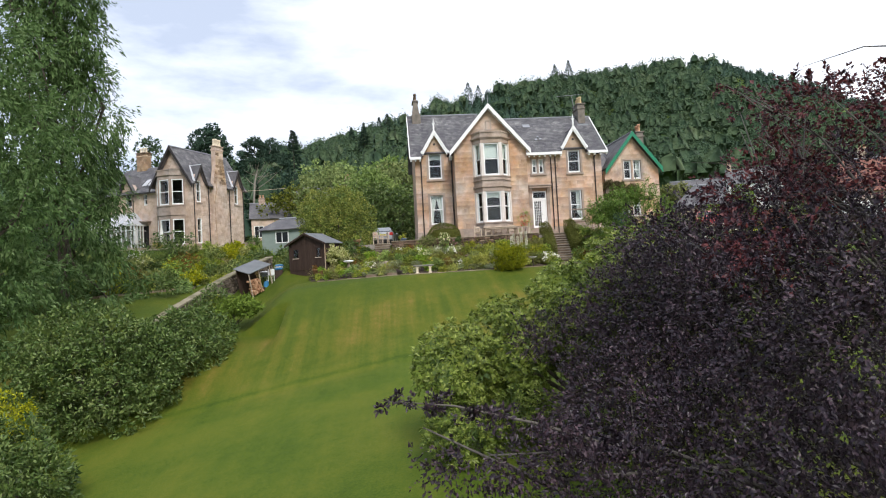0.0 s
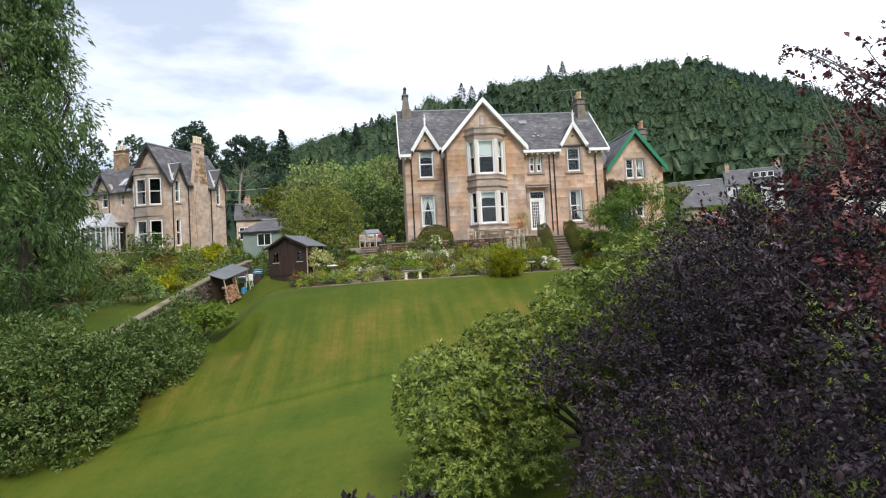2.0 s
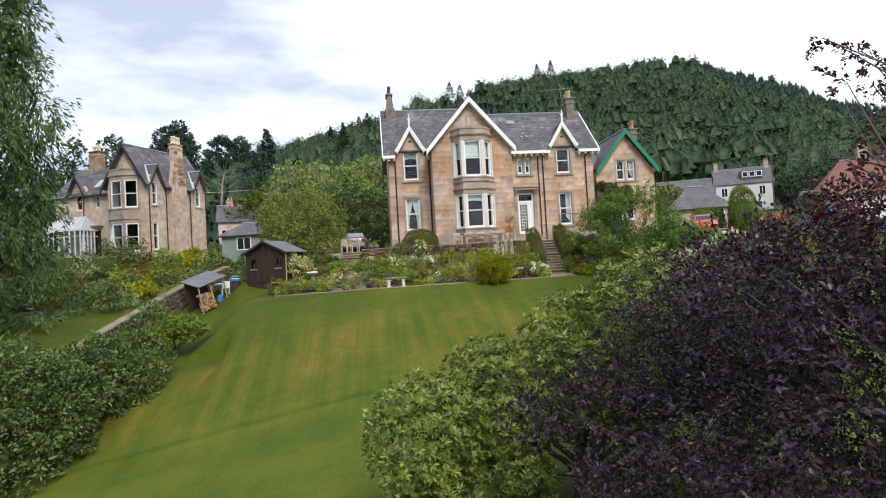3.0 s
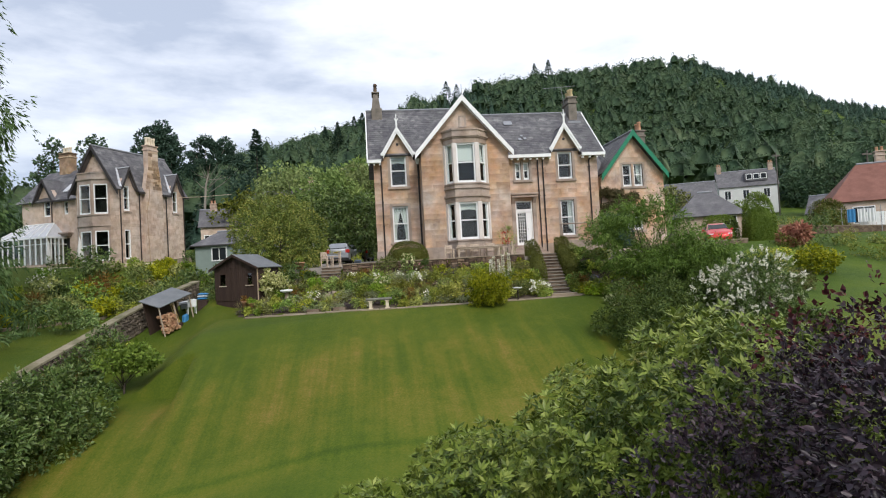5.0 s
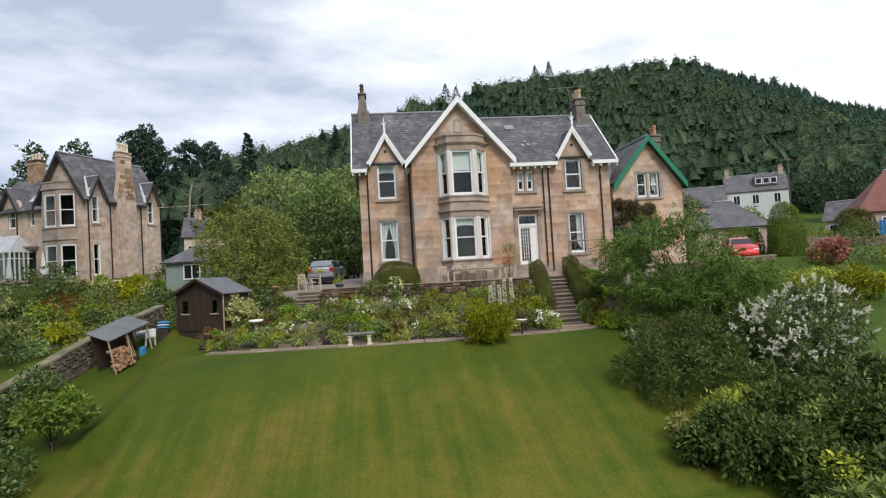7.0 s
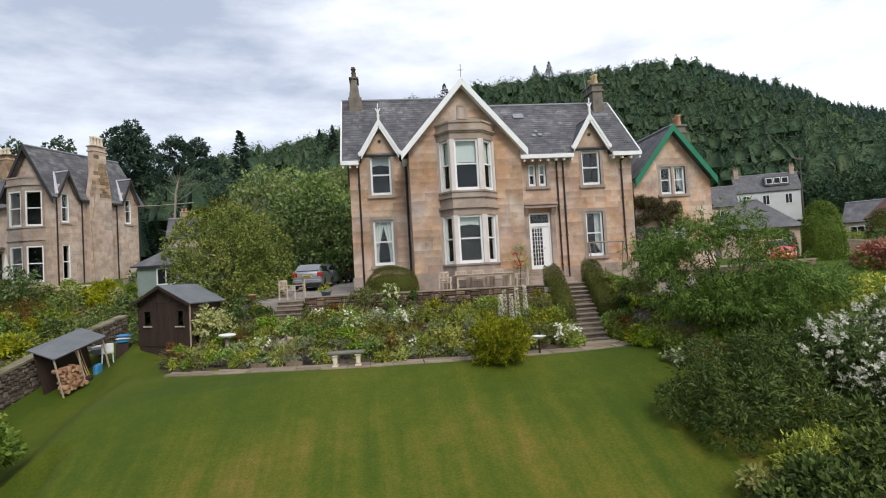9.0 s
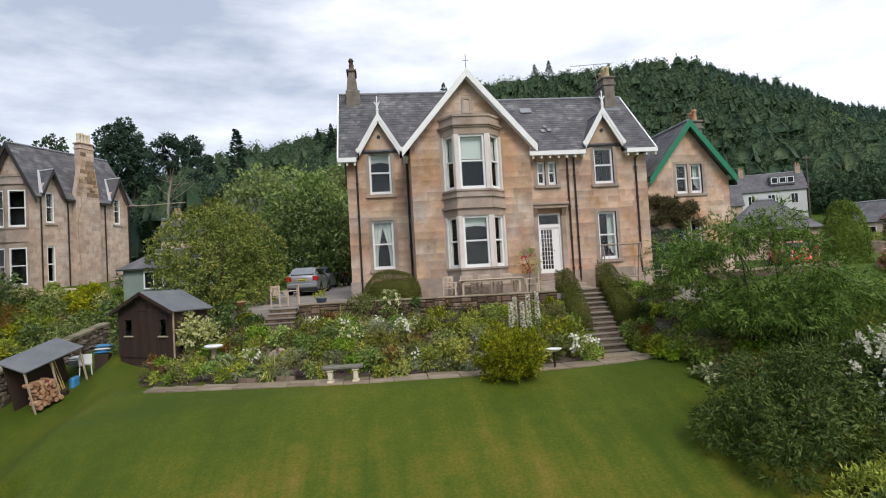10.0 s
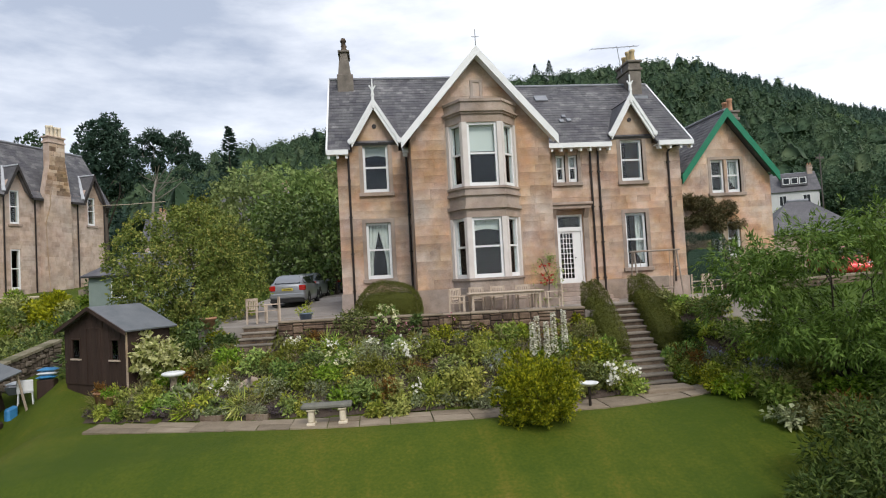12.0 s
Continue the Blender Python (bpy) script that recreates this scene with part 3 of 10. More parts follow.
CREST_AZ = (-60, -30, -18, -11, -3, 4, 11, 16, 24, 29.5, 34, 37, 40, 43, 60, 90)
CREST_EL = (2.5, 4.0, 6.5, 8.6, 10.2, 11.8, 13.2, 13.7, 13.6, 14.3, 12.5, 11.4, 9.5, 8.4, 5.2, 3.0)


def hill_height(x, y):
    """Wooded hills that close the valley."""
    r, az = math.hypot(x - 5, y - 12), math.degrees(math.atan2(x - 5, y - 12))
    if abs(az) > 95:
        return 0.0
    top = between(az, CREST_AZ, CREST_EL)
    far = between(az, (-60, -10, 10, 26, 40, 60), (420, 330, 340, 430, 560, 600))
    t = step01(r, 110, far)
    return far * math.tan(radians(top - 0.9)) * t + 4 * noise.noise((x / 60, y / 60, 0)) * t


def stair_gap(x, y, z):
    """The ground is cut away under the garden steps."""
    t = (y - 39.55) / 3.9
    if -0.05 < t < 1.15 and abs(x - (14.05 - 0.72 * t)) < 0.8:
        return min(z, -0.75 + 2.2 * min(1.0, max(0.0, t)))
    return z


def ground_height(x, y):
    m = middle_height(x, y) if x > -4 else shed_height(x, y) if y > 36 else lawn_height(x, y)
    if -7 < x <= -4 and y > 36:
        k = step01(x, -7, -4)
        m = shed_height(x, y) * (1 - k) + middle_height(-4, y) * k
    elif x <= -4 and 30 < y <= 36:
        k = step01(y, 30, 36)
        m = lawn_height(x, y) * (1 - k) + shed_height(x, y) * k
    w = 1 - step01(x, -12.0, -10.4) if y < 48 else 1 - step01(x, -9.5, -5)
    e = step01(x, 15.2, 19.5)
    m = m * (1 - w) + west_height(x, y) * w
    m = m * (1 - e) + east_height(x, y) * e
    return stair_gap(x, y, m + hill_height(x, y))


def ground_material():
    """Mown grass: stripes up and down the slope, worn yellow patches, fine blades."""
    m, n, l, b = node_material("mown_grass")
    tc = n.new("ShaderNodeTexCoord")
    sep = n.new("ShaderNodeSeparateXYZ")
    l.new(tc.outputs["Object"], sep.inputs["Vector"])

    def noise_at(scale, detail, stretch=(1, 1, 1)):
        mp, t = n.new("ShaderNodeMapping"), n.new("ShaderNodeTexNoise")
        mp.inputs["Scale"].default_value = stretch
        l.new(tc.outputs["Object"], mp.inputs["Vector"])
        l.new(mp.outputs["Vector"], t.inputs["Vector"])
        t.inputs["Scale"].default_value, t.inputs["Detail"].default_value = scale, detail
        return t.outputs["Fac"]

    def math_of(op, a, c):
        k = n.new("ShaderNodeMath")
        k.operation = op
        for i, v in enumerate((a, c)):
            if isinstance(v, (int, float)):
                k.inputs[i].default_value = v
            else:
                l.new(v, k.inputs[i])
        return k.outputs["Value"]
    def ramp_y(y0, y1, v0, v1):
        mr = n.new("ShaderNodeMapRange")
        mr.interpolation_type = "SMOOTHSTEP"
        mr.inputs["From Min"].default_value, mr.inputs["From Max"].default_value = y0, y1
        mr.inputs["To Min"].default_value, mr.inputs["To Max"].default_value = v0, v1
        l.new(wavy, mr.inputs["Value"])
        return mr.outputs["Result"]
    # the neighbouring lawn to the east is fresher and unmarked
    own = n.new("ShaderNodeMapRange")
    own.inputs["From Min"].default_value, own.inputs["From Max"].default_value = 17.5, 20.5
    own.inputs["To Min"].default_value, own.inputs["To Max"].default_value = 1.0, 0.0
    l.new(sep.outputs["X"], own.inputs["Value"])
    wavy = math_of("ADD", sep.outputs["Y"], math_of("MULTIPLY", noise_at(0.5, 4), 1.6))
    # mower marks on the slope only; the level grass by the path is greener
    slope = math_of("MULTIPLY", math_of("MULTIPLY", ramp_y(34.5, 38.5, 1.0, 0.2), ramp_y(26.5, 31.0, 0.3, 1.0)), own.outputs["Result"])
    wob = math_of("MULTIPLY", noise_at(0.3, 3), 0.9)
    stripe = math_of("SINE", math_of("MULTIPLY", math_of("ADD", math_of("ADD", sep.outputs["X"], math_of("MULTIPLY", sep.outputs["Y"], 0.05)), wob), 6.4), 0)
    streak = math_of("SUBTRACT", noise_at(1.0, 5, (1.5, 0.11, 0.3)), 0.5)
    thin = math_of("SUBTRACT", noise_at(1.0, 3, (5.5, 0.10, 0.3)), 0.5)
    patch = noise_at(0.3, 6)
    tuft = noise_at(2.2, 5)
    grain = noise_at(14, 6)
    marks = math_of("ADD", math_of("ADD", math_of("MULTIPLY", streak, 0.38), math_of("MULTIPLY", thin, 0.22)), math_of("MULTIPLY", stripe, 0.022))
    v = math_of("ADD", math_of("MULTIPLY", marks, slope), math_of("MULTIPLY", patch, 0.5))
    v = math_of("ADD", v, ramp_y(31.5, 38.5, 0.205, 0.085))
    v = math_of("ADD", v, math_of("MULTIPLY", math_of("SUBTRACT", tuft, 0.2), 0.20))
    v = math_of("ADD", v, math_of("MULTIPLY", math_of("SUBTRACT", grain, 0.22), 0.42))
    # darker green line painted for the shadow of the small step in the slope
    lip = math_of("SUBTRACT", 1.0, math_of("MULTIPLY", math_of("ABSOLUTE", math_of("SUBTRACT", math_of("ADD", sep.outputs["Y"], math_of("MULTIPLY", noise_at(0.5, 4), 0.4)), 28.2), 0), 4.5))
    v = math_of("SUBTRACT", v, math_of("MULTIPLY", math_of("MAXIMUM", lip, 0.0), 0.13))
    r = ramp_of(n, [(0.42, (0.049, 0.079, 0.005)), (0.57, (0.077, 0.101, 0.007)), (0.68, (0.118, 0.115, 0.012)), (0.84, (0.20, 0.140, 0.034))])
    fresh = ramp_of(n, [(0.40, (0.035, 0.069, 0.006)), (0.58, (0.069, 0.108, 0.008)), (0.74, (0.113, 0.134, 0.013)), (0.9, (0.157, 0.142, 0.027))])
    both = n.new("ShaderNodeMix")
    both.data_type = "RGBA"
    l.new(v, r.inputs["Fac"])
    l.new(v, fresh.inputs["Fac"])
    l.new(math_of("MULTIPLY", ramp_y(26.0, 33.0, 0.0, 1.0), own.outputs["Result"]), both.inputs["Factor"])
    l.new(fresh.outputs["Color"], both.inputs["A"])
    l.new(r.outputs["Color"], both.inputs["B"])
    l.new(both.outputs["Result"], b.inputs["Base Color"])
    b.inputs["Roughness"].default_value, b.inputs["Specular IOR Level"].default_value = 0.85, 0.2
    bp = n.new("ShaderNodeBump")
    bp.inputs["Strength"].default_value, bp.inputs["Distance"].default_value = 0.6, 0.03
    l.new(noise_at(45, 3), bp.inputs["Height"])
    l.new(bp.outputs["Normal"], b.inputs["Normal"])
    return m


M_GRASS = ground_material()


def axis_steps(fine0, fine1, step, far0, far1):
    inner = list(np.arange(fine0, fine1 + 1e-6, step))
    out, d, v = [], step, fine1
    while v < far1:
        d *= 1.18
        v += d
        out.append(v)
    low, d, v = [], step, fine0
    while v > far0:
        d *= 1.18
        v -= d
        low.append(v)
    return low[::-1] + inner + out


def build_ground():
    xs = axis_steps(-14, 22, 0.4, -900, 900)
    ys = axis_steps(20, 52, 0.3, -500, 1200)
    verts = np.array([(x, y, ground_height(x, y)) for y in ys for x in xs])
    nx, ny = len(xs), len(ys)
    i = np.arange(nx * ny).reshape(ny, nx)
    faces = np.stack([i[:-1, :-1], i[:-1, 1:], i[1:, 1:], i[1:, :-1]], -1).reshape(-1, 4)
    data = fast_mesh("ground", verts, faces, M_GRASS)
    data.polygons.foreach_set("use_smooth", np.ones(len(data.polygons), bool))
    return tagged(new("ground", data), "mown green lawn sloping down from the house, with yellowed mower stripes", "ground", kind="structure")


build_ground()


def bed_sheet(name, material, x0, x1, low, high, lift, label, nx=60, ny=14):
    """A bed of soil over the bank between two lines."""
    xs = np.linspace(x0, x1, nx)
    v = []
    for j in range(ny):
        for x in xs:
            y = low(x) + (high(x) - low(x)) * j / (ny - 1)
            rise = lift * min(1, 4 * min(j, ny - 1 - j) / (ny - 1)) + 0.05 * noise.noise((x * 1.3, y * 1.3, 3))
            v.append((x, y, ground_height(x, y) + rise + 0.02))
    i = np.arange(nx * ny).reshape(ny, nx)
    faces = np.stack([i[:-1, :-1], i[:-1, 1:], i[1:, 1:], i[1:, :-1]], -1).reshape(-1, 4)
    data = fast_mesh(name, np.array(v), faces, material)
    return tagged(new(name, data), label, "flower bed", kind="structure")


bed_sheet("flower_bed", M_SOIL, -3.6, 12.1, lambda x: path_front(x) + 1.2, lambda x: terrace_edge(x) - 0.05, 0.06, "dark planted soil bank below the terrace wall")
bed_sheet("flower_bed", M_SOIL, 15.0, 19.0, lambda x: path_front(min(x, 16)) + 1.0, lambda x: terrace_edge(x) + 0.6, 0.06, "dark planted soil bank beside the garden steps")

# terrace slab and drive
terrace = Mesh()
terrace.prism([(2.0, terrace_edge(2.0) + 0.3), (12.6, terrace_edge(12.6) + 0.3), (12.6, 43.4), (14.6, 43.4), (14.6, terrace_edge(14.6) + 1.4), (19.5, 43.6), (19.5, 49.6), (-1.2, 49.6), (-0.9, 44.9), (2.0, 44.6)], "z", 0.0, 1.58)
terrace.prism([(-1.2, 47.6), (3.9, 47.6), (3.9, 49.0), (-1.2, 49.0)], "z", 1.3, 1.64)
terrace.prism([(49.0, 1.3), (72, 1.3), (72, 2.3), (54, 1.92), (49.0, 1.64)], "x", -1.2, 3.9)
single("terrace", terrace, M_GRAVEL, "pale gravelled terrace and drive in front of the house", "terrace", "structure")


# ---- houses ----
def wall_mesh(mb, x0, x1, y0, y1, z0, z1, holes):
    """A wall along x with openings that go right through: holes are (x0, x1, z0, z1)."""
    xs = sorted({x0, x1, *[h[0] for h in holes], *[h[1] for h in holes]})
    for a, b in zip(xs[:-1], xs[1:]):
        cuts = sorted((h[2], h[3]) for h in holes if h[0] < (a + b) / 2 < h[1])
        z = z0
        for c, d in cuts:
            if c > z:
                mb.box(a, b, y0, y1, z, min(c, z1))
            z = max(z, d)
        if z < z1:
            mb.box(a, b, y0, y1, z, z1)
    return mb


def sash_window(parent, x0, x1, z0, z1, y, inside="plain", m=None, deep=0.16, single_pane=False):
    """A white sash window in an opening of a wall whose face is at y: frame, two sashes, two panes, sill, and what hangs inside."""
    m = m or Matrix()
    win = new("window")
    win.parent = parent
    win.empty_display_size = 0.1
    yf = y + deep
    mid = (z0 + z1) / 2 + 0.04

    def put(name, mb, mat, label=""):
        for i, p in enumerate(mb.v):
            mb.v[i] = tuple(m @ Vector(p))
        return part(name, mb, mat, win, label)
    b = Mesh()
    w = 0.095
    b.box(x0, x0 + w, yf - 0.05, yf + 0.08, z0, z1).box(x1 - w, x1, yf - 0.05, yf + 0.08, z0, z1)
    b.box(x0 + w, x1 - w, yf - 0.05, yf + 0.08, z1 - w, z1).box(x0 + w, x1 - w, yf - 0.07, yf + 0.08, z0, z0 + w + 0.05)
    put("frame", b, M_WHITE)
    if not single_pane:
        s = Mesh()
        s.box(x0 + w, x1 - w, yf - 0.035, yf + 0.045, mid - 0.035, mid + 0.035)
        put("meeting_rail", s, M_WHITE)
    for a, c, off in (((z0 + w, mid, 0.0), (mid, z1 - w, 0.022)) if not single_pane else ((z0 + w, z1 - w, 0.0),)):
        g = Mesh()
        g.box(x0 + w, x1 - w, yf + off, yf + off + 0.006, a, c)
        put("pane", g, M_GLASS).visible_shadow = False
    cy = yf + 0.16
    if inside == "drapes":
        for side in (0, 1):
            c = Mesh()
            n = 10
            v, f = [], []
            for j in range(9):
                t = j / 8
                z = z1 - 0.08 - t * (z1 - z0 - 0.12)
                half = (x1 - x0) / 2
                wdt = half * (0.98 - 0.62 * math.sin(min(1, t * 1.15) * math.pi / 2) ** 1.4)
                for i in range(n):
                    u = i / (n - 1) * wdt
                    x = x0 + 0.04 + u if side == 0 else x1 - 0.04 - u
                    v.append((x, cy + 0.03 * math.sin(i * 2.1), z))
            for j in range(8):
                for i in range(n - 1):
                    f.append((j * n + i, j * n + i + 1, (j + 1) * n + i + 1, (j + 1) * n + i))
            c.add(v, f)
            put("curtain", c, M_CURTAIN, "pale tied-back curtain")
    elif inside == "blind":
        c = Mesh()
        c.box(x0 + 0.05, x1 - 0.05, cy, cy + 0.01, mid + 0.1, z1 - 0.05)
        put("blind", c, M_BLIND, "cream roller blind half drawn")
    elif inside == "valance":
        c = Mesh()
        for i in range(12):
            a = x0 + 0.05 + (x1 - x0 - 0.1) * i / 12
            c.box(a, a + (x1 - x0) / 12, cy + 0.02 * (i % 2), cy + 0.02 * (i % 2) + 0.02, z1 - 0.42 - 0.08 * abs(i - 5.5) / 5.5, z1 - 0.05)
        put("valance", c, M_CURTAIN, "pale gathered valance")
    elif inside == "side":
        c = Mesh()
        for i in range(5):
            a = x1 - 0.36 + 0.06 * i
            c.box(a, a + 0.06, cy + 0.03 * (i % 2), cy + 0.03 * (i % 2) + 0.02, z0 + 0.1 + (0.5 - 0.1 * i), z1 - 0.05)
        put("curtain", c, M_CURTAIN, "pale curtain drawn to one side")
    return win


def stone_rows(x0, x1, z0, z1, holes, rnd, course=(0.26, 0.40), length=(0.38, 1.0), edge=None):
    """Coursed stones that leave the openings free: (x0, x1, z0, z1) each."""
    out, z = [], z0
    while z < z1 - 0.08:
        h = min(rnd.uniform(*course), z1 - z)
        if z1 - z - h < 0.12:
            h = z1 - z
        a0, a1 = (x0, x1) if edge is None else edge(z + h)
        free = [(a0, a1)]
        for hx0, hx1, hz0, hz1 in holes:
            if hz0 < z + h - 0.03 and hz1 > z + 0.03:
                free = [q for p, r in free for q in ((p, min(r, hx0)), (max(p, hx1), r)) if q[1] - q[0] > 0.06]
        for p, r in free:
            x = p
            while x < r - 0.02:
                w = rnd.uniform(*length)
                if r - x - w < 0.25:
                    w = r - x
                out.append((x, x + w, z, z + h))
                x += w
        z += h
    return out


STONES = []    # set at the end of the file


def slate_roof(mb, a, b, c, d, row=0.22, wide=0.27, seed=0, t=0.012):
    """Slates over the slope with eaves a-b and ridge d-c, course upon course."""
    r = random.Random(seed)
    a, b, c, d = map(Vector, (a, b, c, d))
    nor = (b - a).cross(d - a).normalized()
    if nor.z < 0:
        nor = -nor
    up_len = ((d - a).length + (c - b).length) / 2
    rows = max(2, int(up_len / row))
    for i in range(rows):
        t0, t1 = i / rows, min(1.0, (i + 1.35) / rows)
        p0, p1 = a.lerp(d, t0), b.lerp(c, t0)
        q0, q1 = a.lerp(d, t1), b.lerp(c, t1)
        n = max(1, int((p1 - p0).length / wide))
        cuts = [0.0] + [min(0.999, max(0.001, (k + (0.5 if i % 2 else 0.0) + r.uniform(-0.06, 0.06)) / n)) for k in range(1 if not i % 2 else 0, n)] + [1.0]
        cuts = sorted(set(cuts))
        for u, v in zip(cuts[:-1], cuts[1:]):
            if (p1 - p0).length * (v - u) < 0.02:
                continue
            g = 0.004 / max(0.05, (p1 - p0).length)
            lift = nor * (0.014 + r.uniform(0, 0.006))
            e0, e1 = p0.lerp(p1, u + g) + lift, p0.lerp(p1, v - g) + lift
            f0, f1 = q0.lerp(q1, u + g) + nor * 0.002, q0.lerp(q1, v - g) + nor * 0.002
            mb.add([e0, e1, f1, f0, e0 - nor * t, e1 - nor * t], [(0, 1, 2, 3), (0, 4, 5, 1)])
    return mb


def roof_slab(slopes, a, b, c, d, t=0.12):
    """Adds one slope of a roof to a mesh, or as a mesh of its own to a list."""
    mb = slopes
    if isinstance(slopes, list):
        mb = Mesh()
        slopes.append(mb)
    a, b, c, d = map(Vector, (a, b, c, d))
    nor = (b - a).cross(d - a).normalized()
    if nor.z < 0:
        nor = -nor
    top, low = [a, b, c, d], [p - nor * t for p in (a, b, c, d)]
    return mb.add(top + low, [(0, 1, 2, 3), (4, 7, 6, 5), (0, 4, 5, 1), (1, 5, 6, 2), (2, 6, 7, 3), (3, 7, 4, 0)])


def roof_part(slopes, material, parent, label=""):
    """A roof from its slopes: the first carries the others."""
    roof = part("roof", slopes[0], material, parent, label)
    for m in slopes[1:]:
        part("roof_slope", m, material, roof)
    return roof


def barge(mb, foot, apex, y0, y1, deep, thick_z=0.0):
    """A board along a gable's slope from foot to apex in x, z, between y0 and y1, deep measured square to the slope."""
    fx, fz = foot
    ax, az = apex
    drop = deep / math.cos(math.atan2(abs(az - fz), abs(ax - fx)))
    return mb.prism([(fx, fz), (ax, az), (ax, az - drop), (fx, fz - drop)], "y", y0, y1)


def downpipe(parent, x, y, z0, z1, r=0.045):
    p = Mesh()
    p.tube([(x, y, z0), (x, y, z1)], r, 8)
    z = z0 + 0.6
    while z < z1:
        p.box(x - 0.07, x + 0.07, y - 0.055, y + 0.08, z, z + 0.05)
        z += 1.5
    return part("downpipe", p, M_DARKPAINT, parent, "dark brown cast-iron downpipe")


def chimney(parent, x0, x1, y0, y1, z0, z1, pots, stone, pot_mat):
    c = Mesh()
    c.soft(x0, x1, y0, y1, z0, z1 - 0.5, 0.03)
    c.soft(x0 - 0.06, x1 + 0.06, y0 - 0.06, y1 + 0.06, z1 - 0.5, z1 - 0.36, 0.02)
    c.soft(x0, x1, y0, y1, z1 - 0.36, z1 - 0.12, 0.02)
    c.soft(x0 - 0.08, x1 + 0.08, y0 - 0.08, y1 + 0.08, z1 - 0.12, z1, 0.03)
    stack = part("chimney", c, stone, parent, "weathered stone chimney stack")
    for px, py, h in pots:
        p = Mesh()
        p.spin([(0.15, 0), (0.13, 0.05), (0.11, h * 0.75), (0.14, h * 0.82), (0.14, h), (0.10, h), (0.09, h * 0.4)], (px, py, z1), 12)
        part("chimney_pot", p, pot_mat, stack, "buff clay chimney pot", True)
    return stack


def finial(parent, x, y, z, s=1.0):
    b = Mesh()
    b.box(x - 0.05 * s, x + 0.05 * s, y - 0.05, y + 0.05, z - 0.45 * s, z + 0.32 * s)
    b.box(x - 0.025 * s, x + 0.025 * s, y - 0.025, y + 0.025, z + 0.32 * s, z + 0.75 * s)
    for k in (-1, 1):
        b.add([(x, y - 0.03, z + 0.22 * s), (x + k * 0.14 * s, y - 0.03, z + 0.46 * s), (x + k * 0.11 * s, y - 0.03, z + 0.50 * s), (x, y - 0.03, z + 0.34 * s),
               (x, y + 0.03, z + 0.22 * s), (x + k * 0.14 * s, y + 0.03, z + 0.46 * s), (x + k * 0.11 * s, y + 0.03, z + 0.50 * s), (x, y + 0.03, z + 0.34 * s)],
              [(0, 1, 2, 3), (7, 6, 5, 4), (0, 4, 5, 1), (1, 5, 6, 2), (2, 6, 7, 3), (3, 7, 4, 0)])
    b.soft(x - 0.075 * s, x + 0.075 * s, y - 0.06, y + 0.06, z + 0.05 * s, z + 0.14 * s, 0.02)
    return part("finial", b, M_WHITE, parent, "white turned wooden finial")


HY = 47.75           # south face of the main house
GY = 46.00           # south face of its gabled middle
G0 = 1.68            # terrace level
EAVE, RIDGE, RY = 8.18, 12.30, 51.25
RIDGE_E = 11.80      # the ridge east of the gable lies lower


